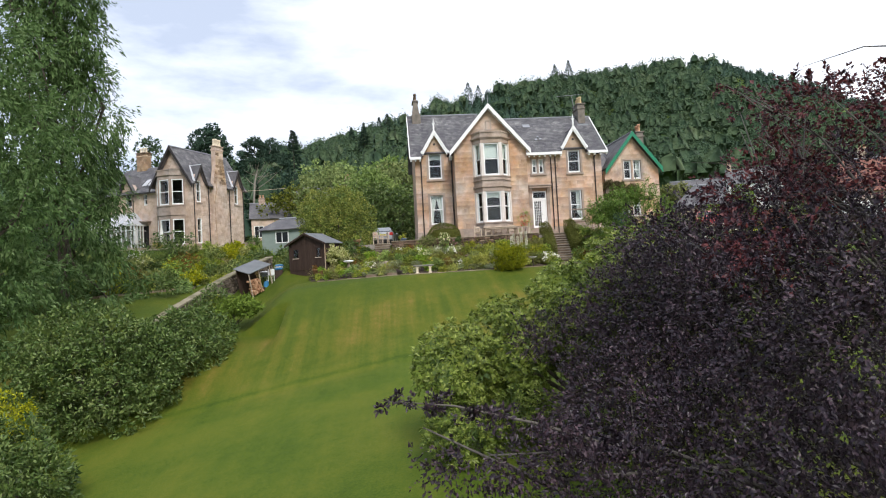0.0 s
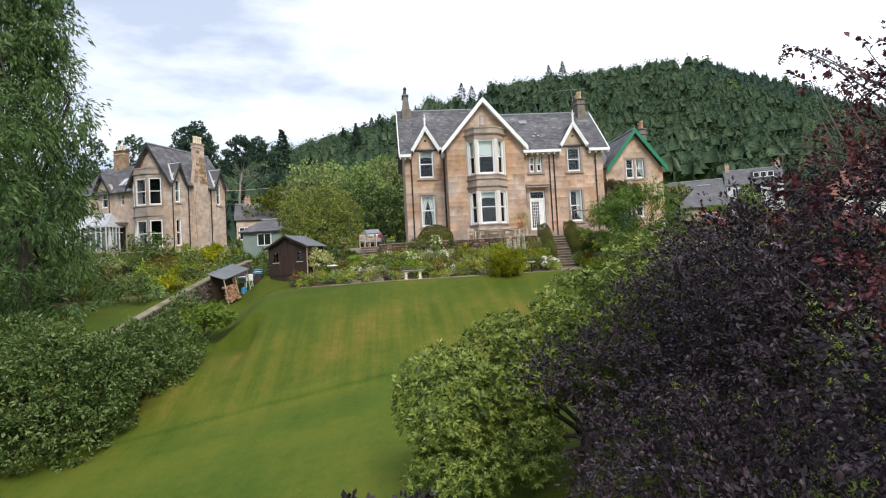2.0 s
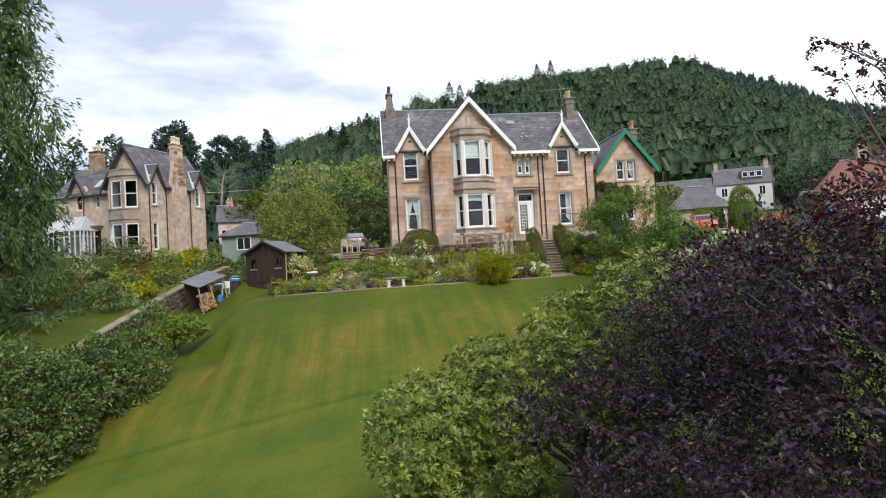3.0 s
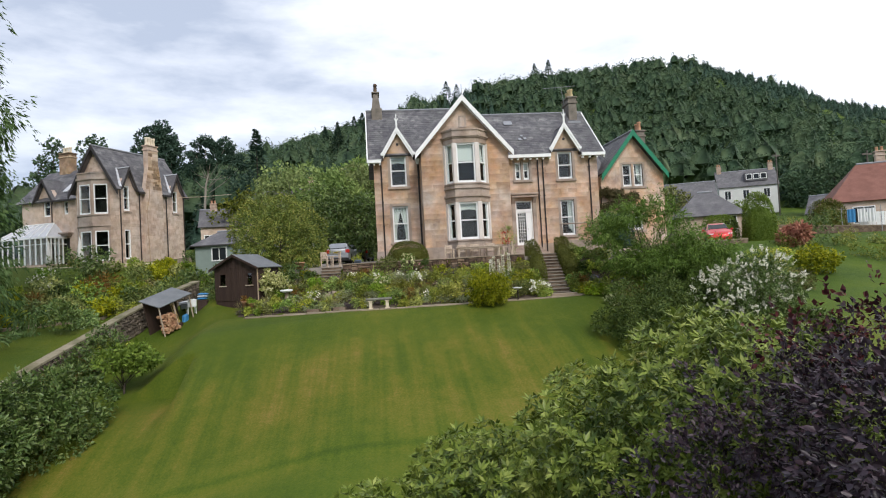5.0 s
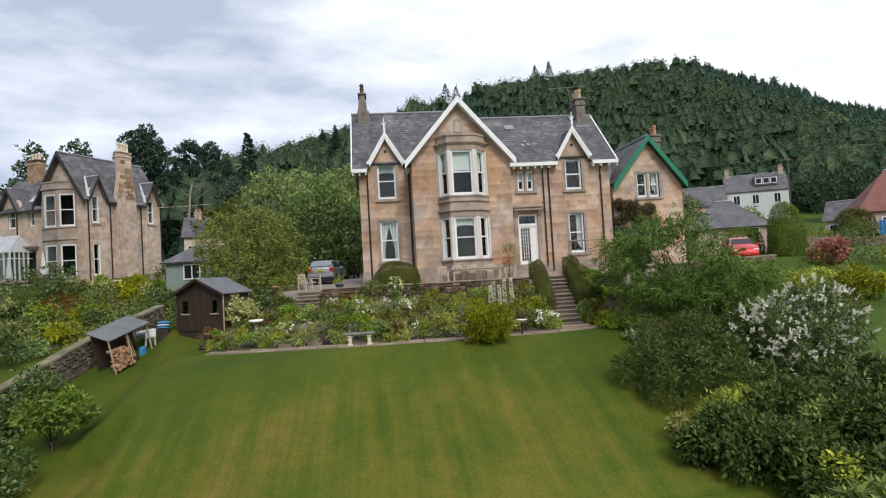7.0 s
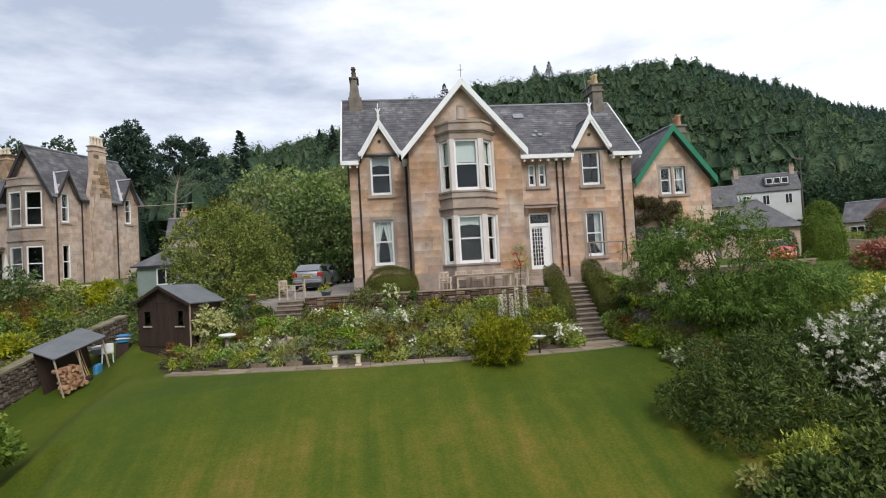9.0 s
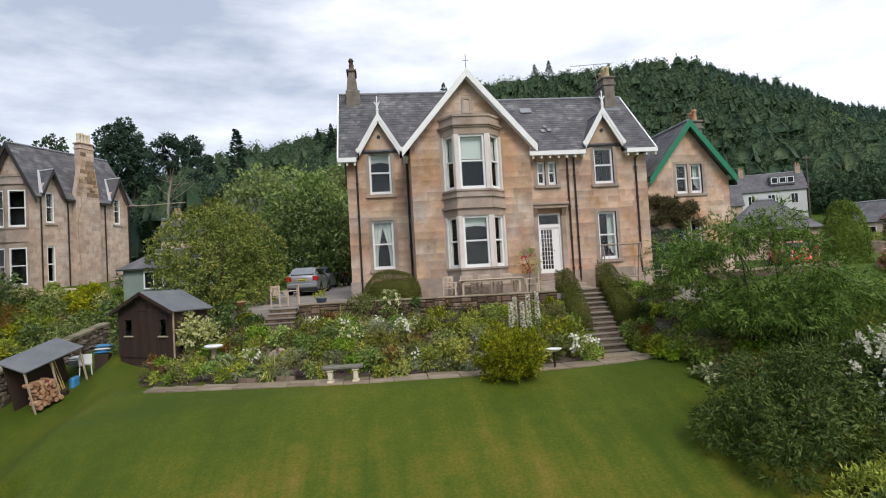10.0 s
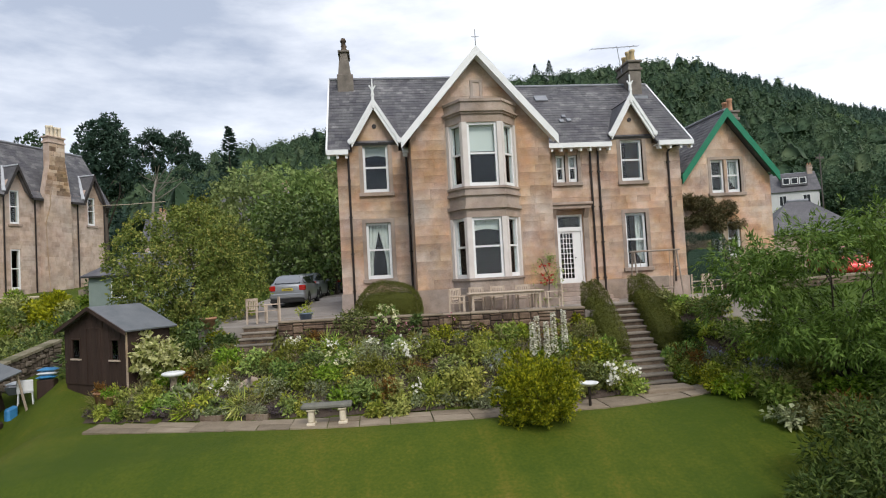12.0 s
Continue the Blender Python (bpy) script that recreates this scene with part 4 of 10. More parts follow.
def main_house():
    house = thing("house", "two-storey pinkish sandstone villa with slate roof and white-painted bargeboards", "house", 0, 0, 0)
    x0, x1, back = 3.95, 18.62, 54.75
    w1, w2 = (5.0, 6.03, 6.5, 8.5), (5.0, 6.0, 2.98, 5.26)
    w3, w4 = (15.96, 16.94, 6.58, 8.36), (15.98, 16.9, 2.88, 5.2)
    w5a, w5b = (13.08, 13.48, 6.62, 7.78), (13.62, 14.02, 6.62, 7.78)
    door = (12.97, 14.1, 2.36, 5.25)
    left_holes, right_holes = [w1, w2], [w3, w4, w5a, w5b, door]
    GX0, GX1, GC = 6.85, 12.30, 9.51
    front = Mesh()
    wall_mesh(front, x0, GX0, HY, HY + 0.45, G0 - 0.1, EAVE, [w1[:3] + (EAVE,), w2])
    wall_mesh(front, GX1, x1, HY, HY + 0.45, G0 - 0.1, EAVE, [w3[:3] + (EAVE,), w4, w5a, w5b, door])
    # gablets over the upper windows
    for c, w in ((5.52, w1), (16.44, w3)):
        front.prism([(c - 0.95, EAVE), (c - 0.52, EAVE), (c - 0.52, w[3]), (c, w[3]), (c, 9.98), (c - 0.95, 8.62)], "y", HY, HY + 0.45)
        front.prism([(c + 0.95, EAVE), (c + 0.95, 8.62), (c, 9.98), (c, w[3]), (c + 0.52, w[3]), (c + 0.52, EAVE)], "y", HY, HY + 0.45)
    # middle gable, open behind the bay
    wall_mesh(front, GX0, GX1, GY, GY + 0.45, G0 - 0.1, EAVE, [(8.5, 10.74, 2.85, 5.1), (8.5, 10.74, 6.3, EAVE)])
    front.prism([(GX0, EAVE), (8.5, EAVE), (8.5, 8.7), (GC, 8.7), (GC, 11.42), (GX0, 8.3)], "y", GY, GY + 0.45)
    front.prism([(GX1, EAVE), (GX1, 8.3), (GC, 11.42), (GC, 8.7), (10.74, 8.7), (10.74, EAVE)], "y", GY, GY + 0.45)
    part("front_wall", front, M_MORTAR, house, "coursed pinkish sandstone wall")
    for x in (GX0, GX1 - 0.45):
        s = Mesh()
        s.box(x, x + 0.45, GY + 0.45, HY + 0.45, G0 - 0.1, EAVE + 0.08)
        part("return_wall", s, M_STONE, house, "short side wall of the projecting gable")
    for nm, x, top in (("side_wall", x0, RIDGE), ("side_wall", x1 - 0.45, RIDGE_E)):
        s = Mesh()
        s.prism([(HY + 0.45, G0 - 0.1), (back, G0 - 0.1), (back, EAVE), (RY, top - 0.1), (HY + 0.45, EAVE + 0.5)], "x", x, x + 0.45)
        part(nm, s, M_MORTAR, house)
    bk = Mesh()
    bk.box(x0 + 0.45, x1 - 0.45, back - 0.45, back, G0 - 0.1, EAVE)
    part("back_wall", bk, M_MORTAR, house)
    # rooms: unseen floors and a spine wall, painted dark so windows look into shade
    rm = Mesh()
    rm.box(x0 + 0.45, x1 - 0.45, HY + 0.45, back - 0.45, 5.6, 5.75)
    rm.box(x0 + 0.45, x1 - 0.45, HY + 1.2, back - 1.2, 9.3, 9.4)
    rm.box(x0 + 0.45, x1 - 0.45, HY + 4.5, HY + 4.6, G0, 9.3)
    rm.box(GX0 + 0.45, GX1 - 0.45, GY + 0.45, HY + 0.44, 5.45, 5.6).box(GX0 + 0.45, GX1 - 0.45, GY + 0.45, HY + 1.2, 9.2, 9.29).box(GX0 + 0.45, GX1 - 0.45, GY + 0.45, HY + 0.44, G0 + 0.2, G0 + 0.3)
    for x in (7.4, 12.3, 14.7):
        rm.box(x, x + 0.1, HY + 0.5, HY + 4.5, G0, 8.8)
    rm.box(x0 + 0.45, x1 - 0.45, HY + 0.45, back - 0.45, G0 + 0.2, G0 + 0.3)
    part("interior", rm, M_ROOMSHADE, house, "unseen rooms behind the windows, with shade put into their dark colour")
    # plinth and base course
    for q in ((x0 - 0.05, GX0, HY - 0.06, HY, 2.42), (GX1, 12.5, HY - 0.06, HY, 2.42), (14.5, x1 + 0.05, HY - 0.06, HY, 2.42), (GX0 - 0.05, 8.22, GY - 0.06, GY, 2.45), (11.0, GX1 + 0.05, GY - 0.06, GY, 2.45), (x0 - 0.055, x0, HY, back, 2.42)):
        pl = Mesh()
        pl.box(q[0], q[1], q[2], q[3], G0 - 0.1, q[4])
        part("plinth", pl, M_DRESSED, house, "projecting stone plinth")
    # dressed surrounds and sills
    for h, y in ((w1, HY), (w2, HY), (w3, HY), (w4, HY)):
        d = Mesh()
        d.box(h[0] - 0.16, h[0], y - 0.02, y + 0.12, h[2], h[3] + 0.16).box(h[1], h[1] + 0.16, y - 0.02, y + 0.12, h[2], h[3] + 0.16)
        d.box(h[0], h[1], y - 0.02, y + 0.12, h[3], h[3] + 0.16)
        part("surround", d, M_DRESSED, house)
        s = Mesh()
        s.soft(h[0] - 0.2, h[1] + 0.2, y - 0.11, y + 0.2, h[2] - 0.16, h[2], 0.015)
        part("sill", s, M_DRESSED, house)
    d = Mesh()
    d.box(12.94, 13.08, HY - 0.02, HY + 0.12, 6.62, 7.92).box(13.48, 13.62, HY - 0.02, HY + 0.12, 6.62, 7.92).box(14.02, 14.16, HY - 0.02, HY + 0.12, 6.62, 7.92)
    part("surround", d, M_DRESSED, house)
    s = Mesh()
    s.soft(12.9, 14.2, HY - 0.1, HY + 0.15, 6.46, 6.62, 0.015)
    part("sill", s, M_DRESSED, house)
    sash_window(house, *w1, HY, "valance")
    sash_window(house, *w2, HY, "drapes")
    sash_window(house, *w3, HY, "plain")
    sash_window(house, *w4, HY, "side")
    sash_window(house, *w5a, HY, "blind")
    sash_window(house, *w5b, HY, "blind")
    # the two-storey canted bay
    bx0, bx1, fx0, fx1, by, fy = 8.24, 10.96, 8.74, 10.24, GY, 45.15
    ring = [(bx0, by), (fx0, fy), (fx1, fy), (bx1, by)]

    def canted(mb, z0, z1, grow=0.0, inner=0.35):
        g = grow
        o = [(bx0 - g, by), (bx0 - g, by - 0.02 - g * 0.3), (fx0 - g * 0.5, fy - g), (fx1 + g * 0.5, fy - g), (bx1 + g, by - 0.02 - g * 0.3), (bx1 + g, by)]
        return mb.prism(o, "z", z0, z1)
    bay = Mesh()
    canted(bay, G0 - 0.1, 2.45, 0.06)
    b_ob = part("bay", bay, M_DRESSED, house, "canted two-storey stone bay")
    for z0, z1, gr, nm in ((2.45, 2.74, 0, "bay_wall"), (5.08, 5.40, 0, "bay_wall"), (5.52, 5.90, 0, "bay_wall"), (6.0, 6.16, 0.02, "bay_wall"), (8.66, 8.96, 0, "bay_wall"), (9.12, 9.42, 0.04, "bay_wall"),
                           (2.74, 2.82, 0.07, "string_course"), (5.40, 5.52, 0.10, "string_course"), (5.90, 6.0, 0.08, "string_course"), (6.16, 6.24, 0.07, "string_course"), (8.96, 9.04, 0.06, "string_course"), (9.04, 9.12, 0.13, "string_course"), (9.42, 9.52, 0.09, "string_course")):
        cor = Mesh()
        canted(cor, z0, z1, gr)
        part(nm, cor, M_DRESSED, b_ob)
    cap = Mesh()
    cap.add([(bx0, by, 9.52), (fx0, fy, 9.52), (fx1, fy, 9.52), (bx1, by, 9.52), (fx0 + 0.1, by, 9.68), (fx1 - 0.1, by, 9.68)], [(0, 1, 4), (1, 2, 5, 4), (2, 3, 5), (0, 4, 5, 3), (0, 3, 2, 1)])
    part("bay_roof", cap, M_LEAD, b_ob)
    for z0, z1, ins in ((2.82, 5.08, "valance"), (6.24, 8.66, "blind")):
        for face, ((ax, ay), (cx, cy_)) in enumerate(zip(ring[:-1], ring[1:])):
            ln = math.hypot(cx - ax, cy_ - ay)
            m = Matrix.Translation((ax, ay, 0)) @ Matrix.Rotation(math.atan2(cy_ - ay, cx - ax), 4, "Z")
            side_w = 0.15 if face != 1 else 0.18
            sash_window(house, side_w, ln - side_w, z0, z1, -0.04, ins if face == 1 or ins == "blind" else "plain", m)
            for q in (0.0, ln - side_w):
                mu = Mesh()
                mu.box(q, q + side_w, -0.02, 0.22, z0, z1, m)
                part("mullion", mu, M_MULLION, b_ob, "off-white painted stone mullion")
    # small blind window in the gable
    nb = Mesh()
    for q in ((GC - 0.23, GC - 0.13, 9.87, 10.5), (GC + 0.13, GC + 0.23, 9.87, 10.5), (GC - 0.13, GC + 0.13, 10.42, 10.5), (GC - 0.27, GC + 0.27, 9.79, 9.87)):
        nb.box(q[0], q[1], GY - 0.05, GY + 0.02, q[2], q[3])
    part("niche", nb, M_DRESSED, house, "narrow arched stone niche")
    nd = Mesh()
    nd.box(GC - 0.13, GC + 0.13, GY - 0.012, GY, 9.87, 10.42)
    part("niche_panel", nd, M_MORTAR, house)
    # entrance
    en = new("front_door")
    en.parent = house
    tagged(en, "white-painted front door with small glazed squares")
    f = Mesh()
    y = HY + 0.14
    f.box(12.97, 13.05, y - 0.05, y + 0.1, 2.36, 5.25).box(14.02, 14.1, y - 0.05, y + 0.1, 2.36, 5.25).box(13.05, 14.02, y - 0.05, y + 0.1, 5.17, 5.25).box(13.05, 14.02, y - 0.06, y + 0.1, 4.55, 4.72)
    part("frame", f, M_WHITE, en)
    lf = Mesh()
    gx0, gx1, gz0, gz1 = 13.10, 13.66, 2.55, 4.50
    lf.box(13.05, 13.12, y, y + 0.05, 2.36, 4.55).box(13.66, 14.02, y, y + 0.05, 2.36, 4.55).box(13.12, 13.66, y, y + 0.05, 2.36, 2.56).box(13.12, 13.66, y, y + 0.05, 4.46, 4.55)
    for i in range(1, 4):
        lf.box(13.12 + 0.135 * i - 0.014, 13.12 + 0.135 * i + 0.014, y, y + 0.04, 2.56, 4.46)
    for i in range(1, 9):
        lf.box(13.12, 13.66, y + 0.002, y + 0.038, 2.56 + 0.211 * i - 0.014, 2.56 + 0.211 * i + 0.014)
    part("leaf", lf, M_WHITE, en)
    g = Mesh()
    g.box(13.12, 13.66, y + 0.02, y + 0.026, 2.56, 4.46)
    part("pane", g, M_GLASS, en).visible_shadow = False
    g = Mesh()
    g.box(13.05, 14.02, y + 0.02, y + 0.026, 4.72, 5.17)
    part("fanlight", g, M_GLASS, en).visible_shadow = False
    k = Mesh()
    k.spin([(0.01, 0), (0.03, 0.01), (0.03, 0.03), (0.01, 0.04)], (13.74, y - 0.03, 3.4), 8)
    part("door_knob", k, M_DARKPAINT, en)
    hd = Mesh()
    hd.soft(12.62, 14.45, HY - 0.42, HY + 0.02, 5.62, 5.74, 0.02).soft(12.68, 14.39, HY - 0.34, HY + 0.02, 5.46, 5.62, 0.02)
    hd.box(12.72, 12.94, HY - 0.05, HY, 2.36, 5.46).box(14.12, 14.34, HY - 0.05, HY, 2.36, 5.46)
    hd.prism([(HY, 5.0), (HY - 0.28, 5.46), (HY, 5.46)], "x", 12.72, 12.92).prism([(HY, 5.0), (HY - 0.28, 5.46), (HY, 5.46)], "x", 14.14, 14.34)
    part("door_hood", hd, M_DRESSED, house, "moulded stone hood on brackets")
    for i in range(5):
        s = Mesh()
        s.soft(12.7 - 0.12 * i, 14.35 + 0.12 * i, HY - 0.40 - 0.30 * i, HY + 0.1, 2.36 - 0.17 * (i + 1), 2.36 - 0.17 * i, 0.015)
        part("doorstep", s, M_DRESSED, house)
    # roof
    o, ex0, ex1 = 0.42, 3.60, 19.0
    ey, ez = HY - o, EAVE
    slope_w, slope_e = (RIDGE - ez) / (RY - ey), (RIDGE_E - ez) / (RY - ey)

    def on_roof(x, yy, east=False):
        return (x, yy, ez + (yy - ey) * (slope_e if east else slope_w))
    rf = []
    strips = ((ex0, 4.52, ey, False, 1), (4.52, 6.52, HY - 0.1, False, 2), (6.52, GC, HY - 0.1, False, 3), (GC, 12.5, HY - 0.1, True, 4), (12.5, 15.44, ey, True, 5), (15.44, 17.44, HY - 0.1, True, 6), (17.44, ex1, ey, True, 7))
    for a, b, ys, e, sd in strips:
        roof_slab(rf, on_roof(a, ys, e), on_roof(b, ys, e), on_roof(b, RY, e), on_roof(a, RY, e))
    for a, b, top in ((ex0, GC, RIDGE), (GC, ex1, RIDGE_E)):
        roof_slab(rf, (b, back + o, ez), (a, back + o, ez), (a, RY, top), (b, RY, top))
    ga, gf = (GC, 11.58), 8.24
    gyo = GY - 0.42
    g0, g1 = GC - 2.93, GC + 2.93
    yb_w, yb_e = ey + (ga[1] - ez) / slope_w, ey + (ga[1] - ez) / slope_e
    yv = HY + 0.2
    roof_slab(rf, (g0, yv, gf), (g0, gyo, gf), (GC, gyo, ga[1]), (GC, yb_w, ga[1]))
    roof_slab(rf, (g1, gyo, gf), (g1, yv, gf), (GC, yb_e, ga[1]), (GC, gyo, ga[1]))
    for c, sl in ((5.52, slope_w), (16.44, slope_e)):
        z0, z1 = 8.56, 10.16
        yy0, yy1 = ey + (z0 - ez) / sl, ey + (z1 - ez) / sl
        roof_slab(rf, (c - 1.02, yy0, z0), (c - 1.02, HY - 0.28, z0), (c, HY - 0.28, z1), (c, yy1, z1), 0.08)
        roof_slab(rf, (c + 1.02, HY - 0.28, z0), (c + 1.02, yy0, z0), (c, yy1, z1), (c, HY - 0.28, z1), 0.08)
    roof = roof_part(rf, M_SLATE, house, "grey slate roof")
    slt = Mesh()
    for a, b, ys, e, sd in strips:
        slate_roof(slt, on_roof(a, ys, e), on_roof(b, ys, e), on_roof(b, RY, e), on_roof(a, RY, e), seed=sd)
    slate_roof(slt, (g0, yv, gf), (g0, gyo, gf), (GC, gyo, ga[1]), (GC, yb_w, ga[1]), seed=8)
    slate_roof(slt, (g1, gyo, gf), (g1, yv, gf), (GC, yb_e, ga[1]), (GC, gyo, ga[1]), seed=9)
    part("slating", slt, M_SLATE, roof, kind="stuff")
    rd = Mesh()
    rd.tube([(ex0, RY, RIDGE + 0.03), (GC, RY, RIDGE + 0.03)], 0.07, 8)
    rd.tube([(GC, RY, RIDGE_E + 0.03), (ex1, RY, RIDGE_E + 0.03)], 0.07, 8)
    rd.tube([(GC, gyo + 0.2, ga[1] + 0.03), (GC, yb_e, ga[1] + 0.03)], 0.08, 8)
    part("ridge_capping", rd, M_LEAD, roof, "pale lead ridge")
    # white verges, barge boards, gutters
    for x, top in ((ex0 - 0.05, RIDGE), (ex1 - 0.03, RIDGE_E)):
        v = Mesh()
        v.prism([(ey - 0.04, ez + 0.06), (RY, top + 0.06), (RY, top - 0.14), (ey - 0.04, ez - 0.14)], "x", x, x + 0.07)
        part("verge_board", v, M_WHITE, house)
    bb = Mesh()
    for k in (-1, 1):
        barge(bb, (GC + k * 3.04, gf - 0.05), (GC, ga[1] + 0.12), gyo - 0.08, gyo, 0.24)
        barge(bb, (GC + k * 2.97, gf - 0.20), (GC, ga[1] - 0.19), gyo, GY, 0.03)
    part("bargeboard", bb, M_WHITE, house, "broad white bargeboard")
    sp = Mesh()
    sp.tube([(GC, gyo - 0.04, ga[1]), (GC, gyo - 0.04, ga[1] + 0.75)], 0.018, 6)
    sp.box(GC - 0.14, GC + 0.14, gyo - 0.05, gyo - 0.03, ga[1] + 0.45, ga[1] + 0.47)
    part("gable_spike", sp, M_LEAD, house, "thin iron cross")
    for c in (5.52, 16.44):
        d = Mesh()
        for k in (-1, 1):
            barge(d, (c + k * 1.02, 8.64), (c, 10.32), HY - 0.36, HY - 0.28, 0.12)
            barge(d, (c + k * 0.94, 8.56), (c, 10.12), HY - 0.33, HY - 0.22, 0.13)
            d.spin([(0.01, -0.04), (0.10, -0.04), (0.12, 0), (0.10, 0.04), (0.01, 0.04)], (0, 0, 0), 12)
            n = 12 * 5
            for q in range(len(d.v) - n, len(d.v)):
                px, py, pz = d.v[q]
                d.v[q] = (c + k * 0.98 + px, HY - 0.33 + pz, 8.56 + py)
        part("bargeboard", d, M_WHITE, house, "pierced white bargeboard")
        finial(house, c, HY - 0.32, 10.34)
        dv = Mesh()
        dv.spin([(0.01, -0.03), (0.09, -0.03), (0.09, 0.03), (0.01, 0.03)], (0, 0, 0), 12)
        dv.v = [(c + px, HY - 0.01 + pz, 9.22 + py) for px, py, pz in dv.v]
        part("roundel", dv, M_DARKPAINT, house, "small round vent")
    # soffit brackets and gutters
    for a, b in ((3.58, 4.44), (6.60, 6.84), (12.32, 15.40), (17.48, 19.04)):
        gt = Mesh()
        gt.box(a, b, ey - 0.1, ey + 0.04, ez - 0.18, ez + 0.02)
        part("gutter", gt, M_WHITE, house, "white-painted gutter board")
        n = max(1, int((b - a) / 0.42))
        for i in range(n + 1):
            x = a + 0.08 + (b - a - 0.16) * i / n
            k = Mesh()
            k.prism([(ey + 0.3, ez - 0.18), (ey + 0.22, ez - 0.30), (ey - 0.02, ez - 0.32), (ey - 0.02, ez - 0.18)], "x", x - 0.045, x + 0.045)
            part("eaves_bracket", k, M_WHITE, house)
    sf = Mesh()
    sf.box(ex0 + 0.03, 4.4, ey + 0.04, HY, ez - 0.14, ez - 0.1).box(12.4, 15.44, ey + 0.04, HY, ez - 0.14, ez - 0.1).box(17.44, ex1 - 0.05, ey + 0.04, HY, ez - 0.14, ez - 0.1)
    part("soffit", sf, M_WHITE, house)
    for x, yy, z1 in ((4.42, HY - 0.07, EAVE - 0.15), (6.77, HY - 0.07, EAVE - 0.1), (14.58, HY - 0.07, EAVE - 0.1), (14.92, HY - 0.07, EAVE - 0.1), (18.05, HY - 0.07, EAVE - 0.4)):
        downpipe(house, x, yy, 1.9 if x < 17 else 2.2, z1)
    cr = Mesh()
    cr.tube([(18.05, HY - 0.07, EAVE - 0.4), (18.2, HY - 0.15, EAVE - 0.22), (18.5, ey, EAVE - 0.15)], 0.045, 8)
    part("downpipe", cr, M_DARKPAINT, house, "dark brown swan-neck pipe")
    # chimneys
    ch = Mesh()
    ch.soft(4.0, 4.72, 50.5, 52.0, 10.8, 12.35, 0.03)
    for a, b in ((12.35, 13.0), (13.0, 13.4)):
        k0, k1 = (0.03, 0.10) if a < 12.5 else (0.12, 0.17)
        q0, q1 = [(4.02 + k0, 50.52 + k0), (4.66 - k0, 50.52 + k0), (4.66 - k0, 51.98 - k0), (4.02 + k0, 51.98 - k0)], [(4.02 + k1, 50.52 + k1), (4.66 - k1, 50.52 + k1), (4.66 - k1, 51.98 - k1), (4.02 + k1, 51.98 - k1)]
        ch.add([(x, y, a) for x, y in q0] + [(x, y, b) for x, y in q1], [(3, 2, 1, 0), (4, 5, 6, 7)] + [(i, (i + 1) % 4, 4 + (i + 1) % 4, 4 + i) for i in range(4)])
    ch.soft(4.08, 4.60, 50.6, 51.9, 13.4, 13.5, 0.02)
    stack = part("chimney", ch, M_STACK, house, "tall tapered stone chimney stack")
    for py, h in ((50.85, 0.6), (51.3, 0.5), (51.7, 0.5)):
        ch = Mesh()
        ch.spin([(0.13, 0), (0.11, 0.05), (0.10, h * 0.7), (0.14, h * 0.75), (0.14, h * 0.85), (0.10, h * 0.9), (0.10, h)], (4.34, py, 13.5), 10)
        part("chimney_pot", ch, M_RUBBLE, stack, "dark chimney pot", True)
    chimney(house, 17.85, 18.45, 50.5, 51.85, 10.6, 12.8, [(18.15, 50.7, 0.55), (18.15, 51.15, 0.62), (18.15, 51.6, 0.5)], M_STACK, M_BUFFPOT)
    # lead flashings
    fl = Mesh()
    fl.box(3.9, 4.85, 50.36, 50.46, RIDGE - 1.15, RIDGE - 0.98).box(17.68, 18.58, 50.2, 50.3, RIDGE_E - 1.0, RIDGE_E - 0.82)
    part("flashing", fl, M_LEAD, roof)
    # roof lights and vents
    for x, yy, w, h in ((13.35, 50.3, 0.6, 0.5), (13.75, 48.7, 0.2, 0.25), (14.1, 48.75, 0.2, 0.25), (13.95, 49.0, 0.18, 0.2)):
        k = Mesh()
        mrot = Matrix.Translation(on_roof(x, yy, True)) @ Matrix.Rotation(math.atan(slope_e), 4, "X")
        k.soft(-w / 2, w / 2, -h / 2, h / 2, 0.02, 0.09, 0.015, mrot)
        part("rooflight", k, M_LEAD, roof, "small pale rooflight")
    # television aerial
    ae = Mesh()
    ae.tube([(17.72, 51.0, 12.3), (17.55, 51.0, 13.62)], 0.018, 6)
    ae.tube([(16.2, 50.9, 13.5), (18.7, 51.2, 13.75)], 0.016, 6)
    for i in range(9):
        t = i / 8
        x, yy, z = 16.2 + 2.5 * t, 50.9 + 0.3 * t, 13.5 + 0.25 * t
        ae.tube([(x - 0.05, yy + 0.14, z), (x + 0.05, yy - 0.14, z)], 0.008, 4)
    part("aerial", ae, M_LEAD, house, "thin television aerial")
    # stones of the walls
    r = random.Random(11)
    pad = lambda h, e=0.16: (h[0] - e, h[1] + e, h[2] - 0.16, h[3] + e)
    lh = [pad(w1), pad(w2)]
    rh = [pad(w3), pad(w4), (12.9, 14.2, 6.46, 7.95), (12.62, 14.46, 1.6, 5.74)]
    for q in stone_rows(x0, GX0, 2.44, EAVE, lh, r):
        STONES.append((house, q, HY))
    for q in stone_rows(GX1, x1, 2.44, EAVE - 0.02, rh, r):
        STONES.append((house, q, HY))
    bayh = [(8.16, 11.04, 1.5, 9.55)]
    for q in stone_rows(GX0, GX1, 2.47, EAVE, bayh, r):
        STONES.append((house, q, GY))
    def tri_edge(z):
        k = min(1.0, (11.42 - z) / (11.42 - 8.3))
        return (GC - (GC - GX0) * k, GC + (GX1 - GC) * k)
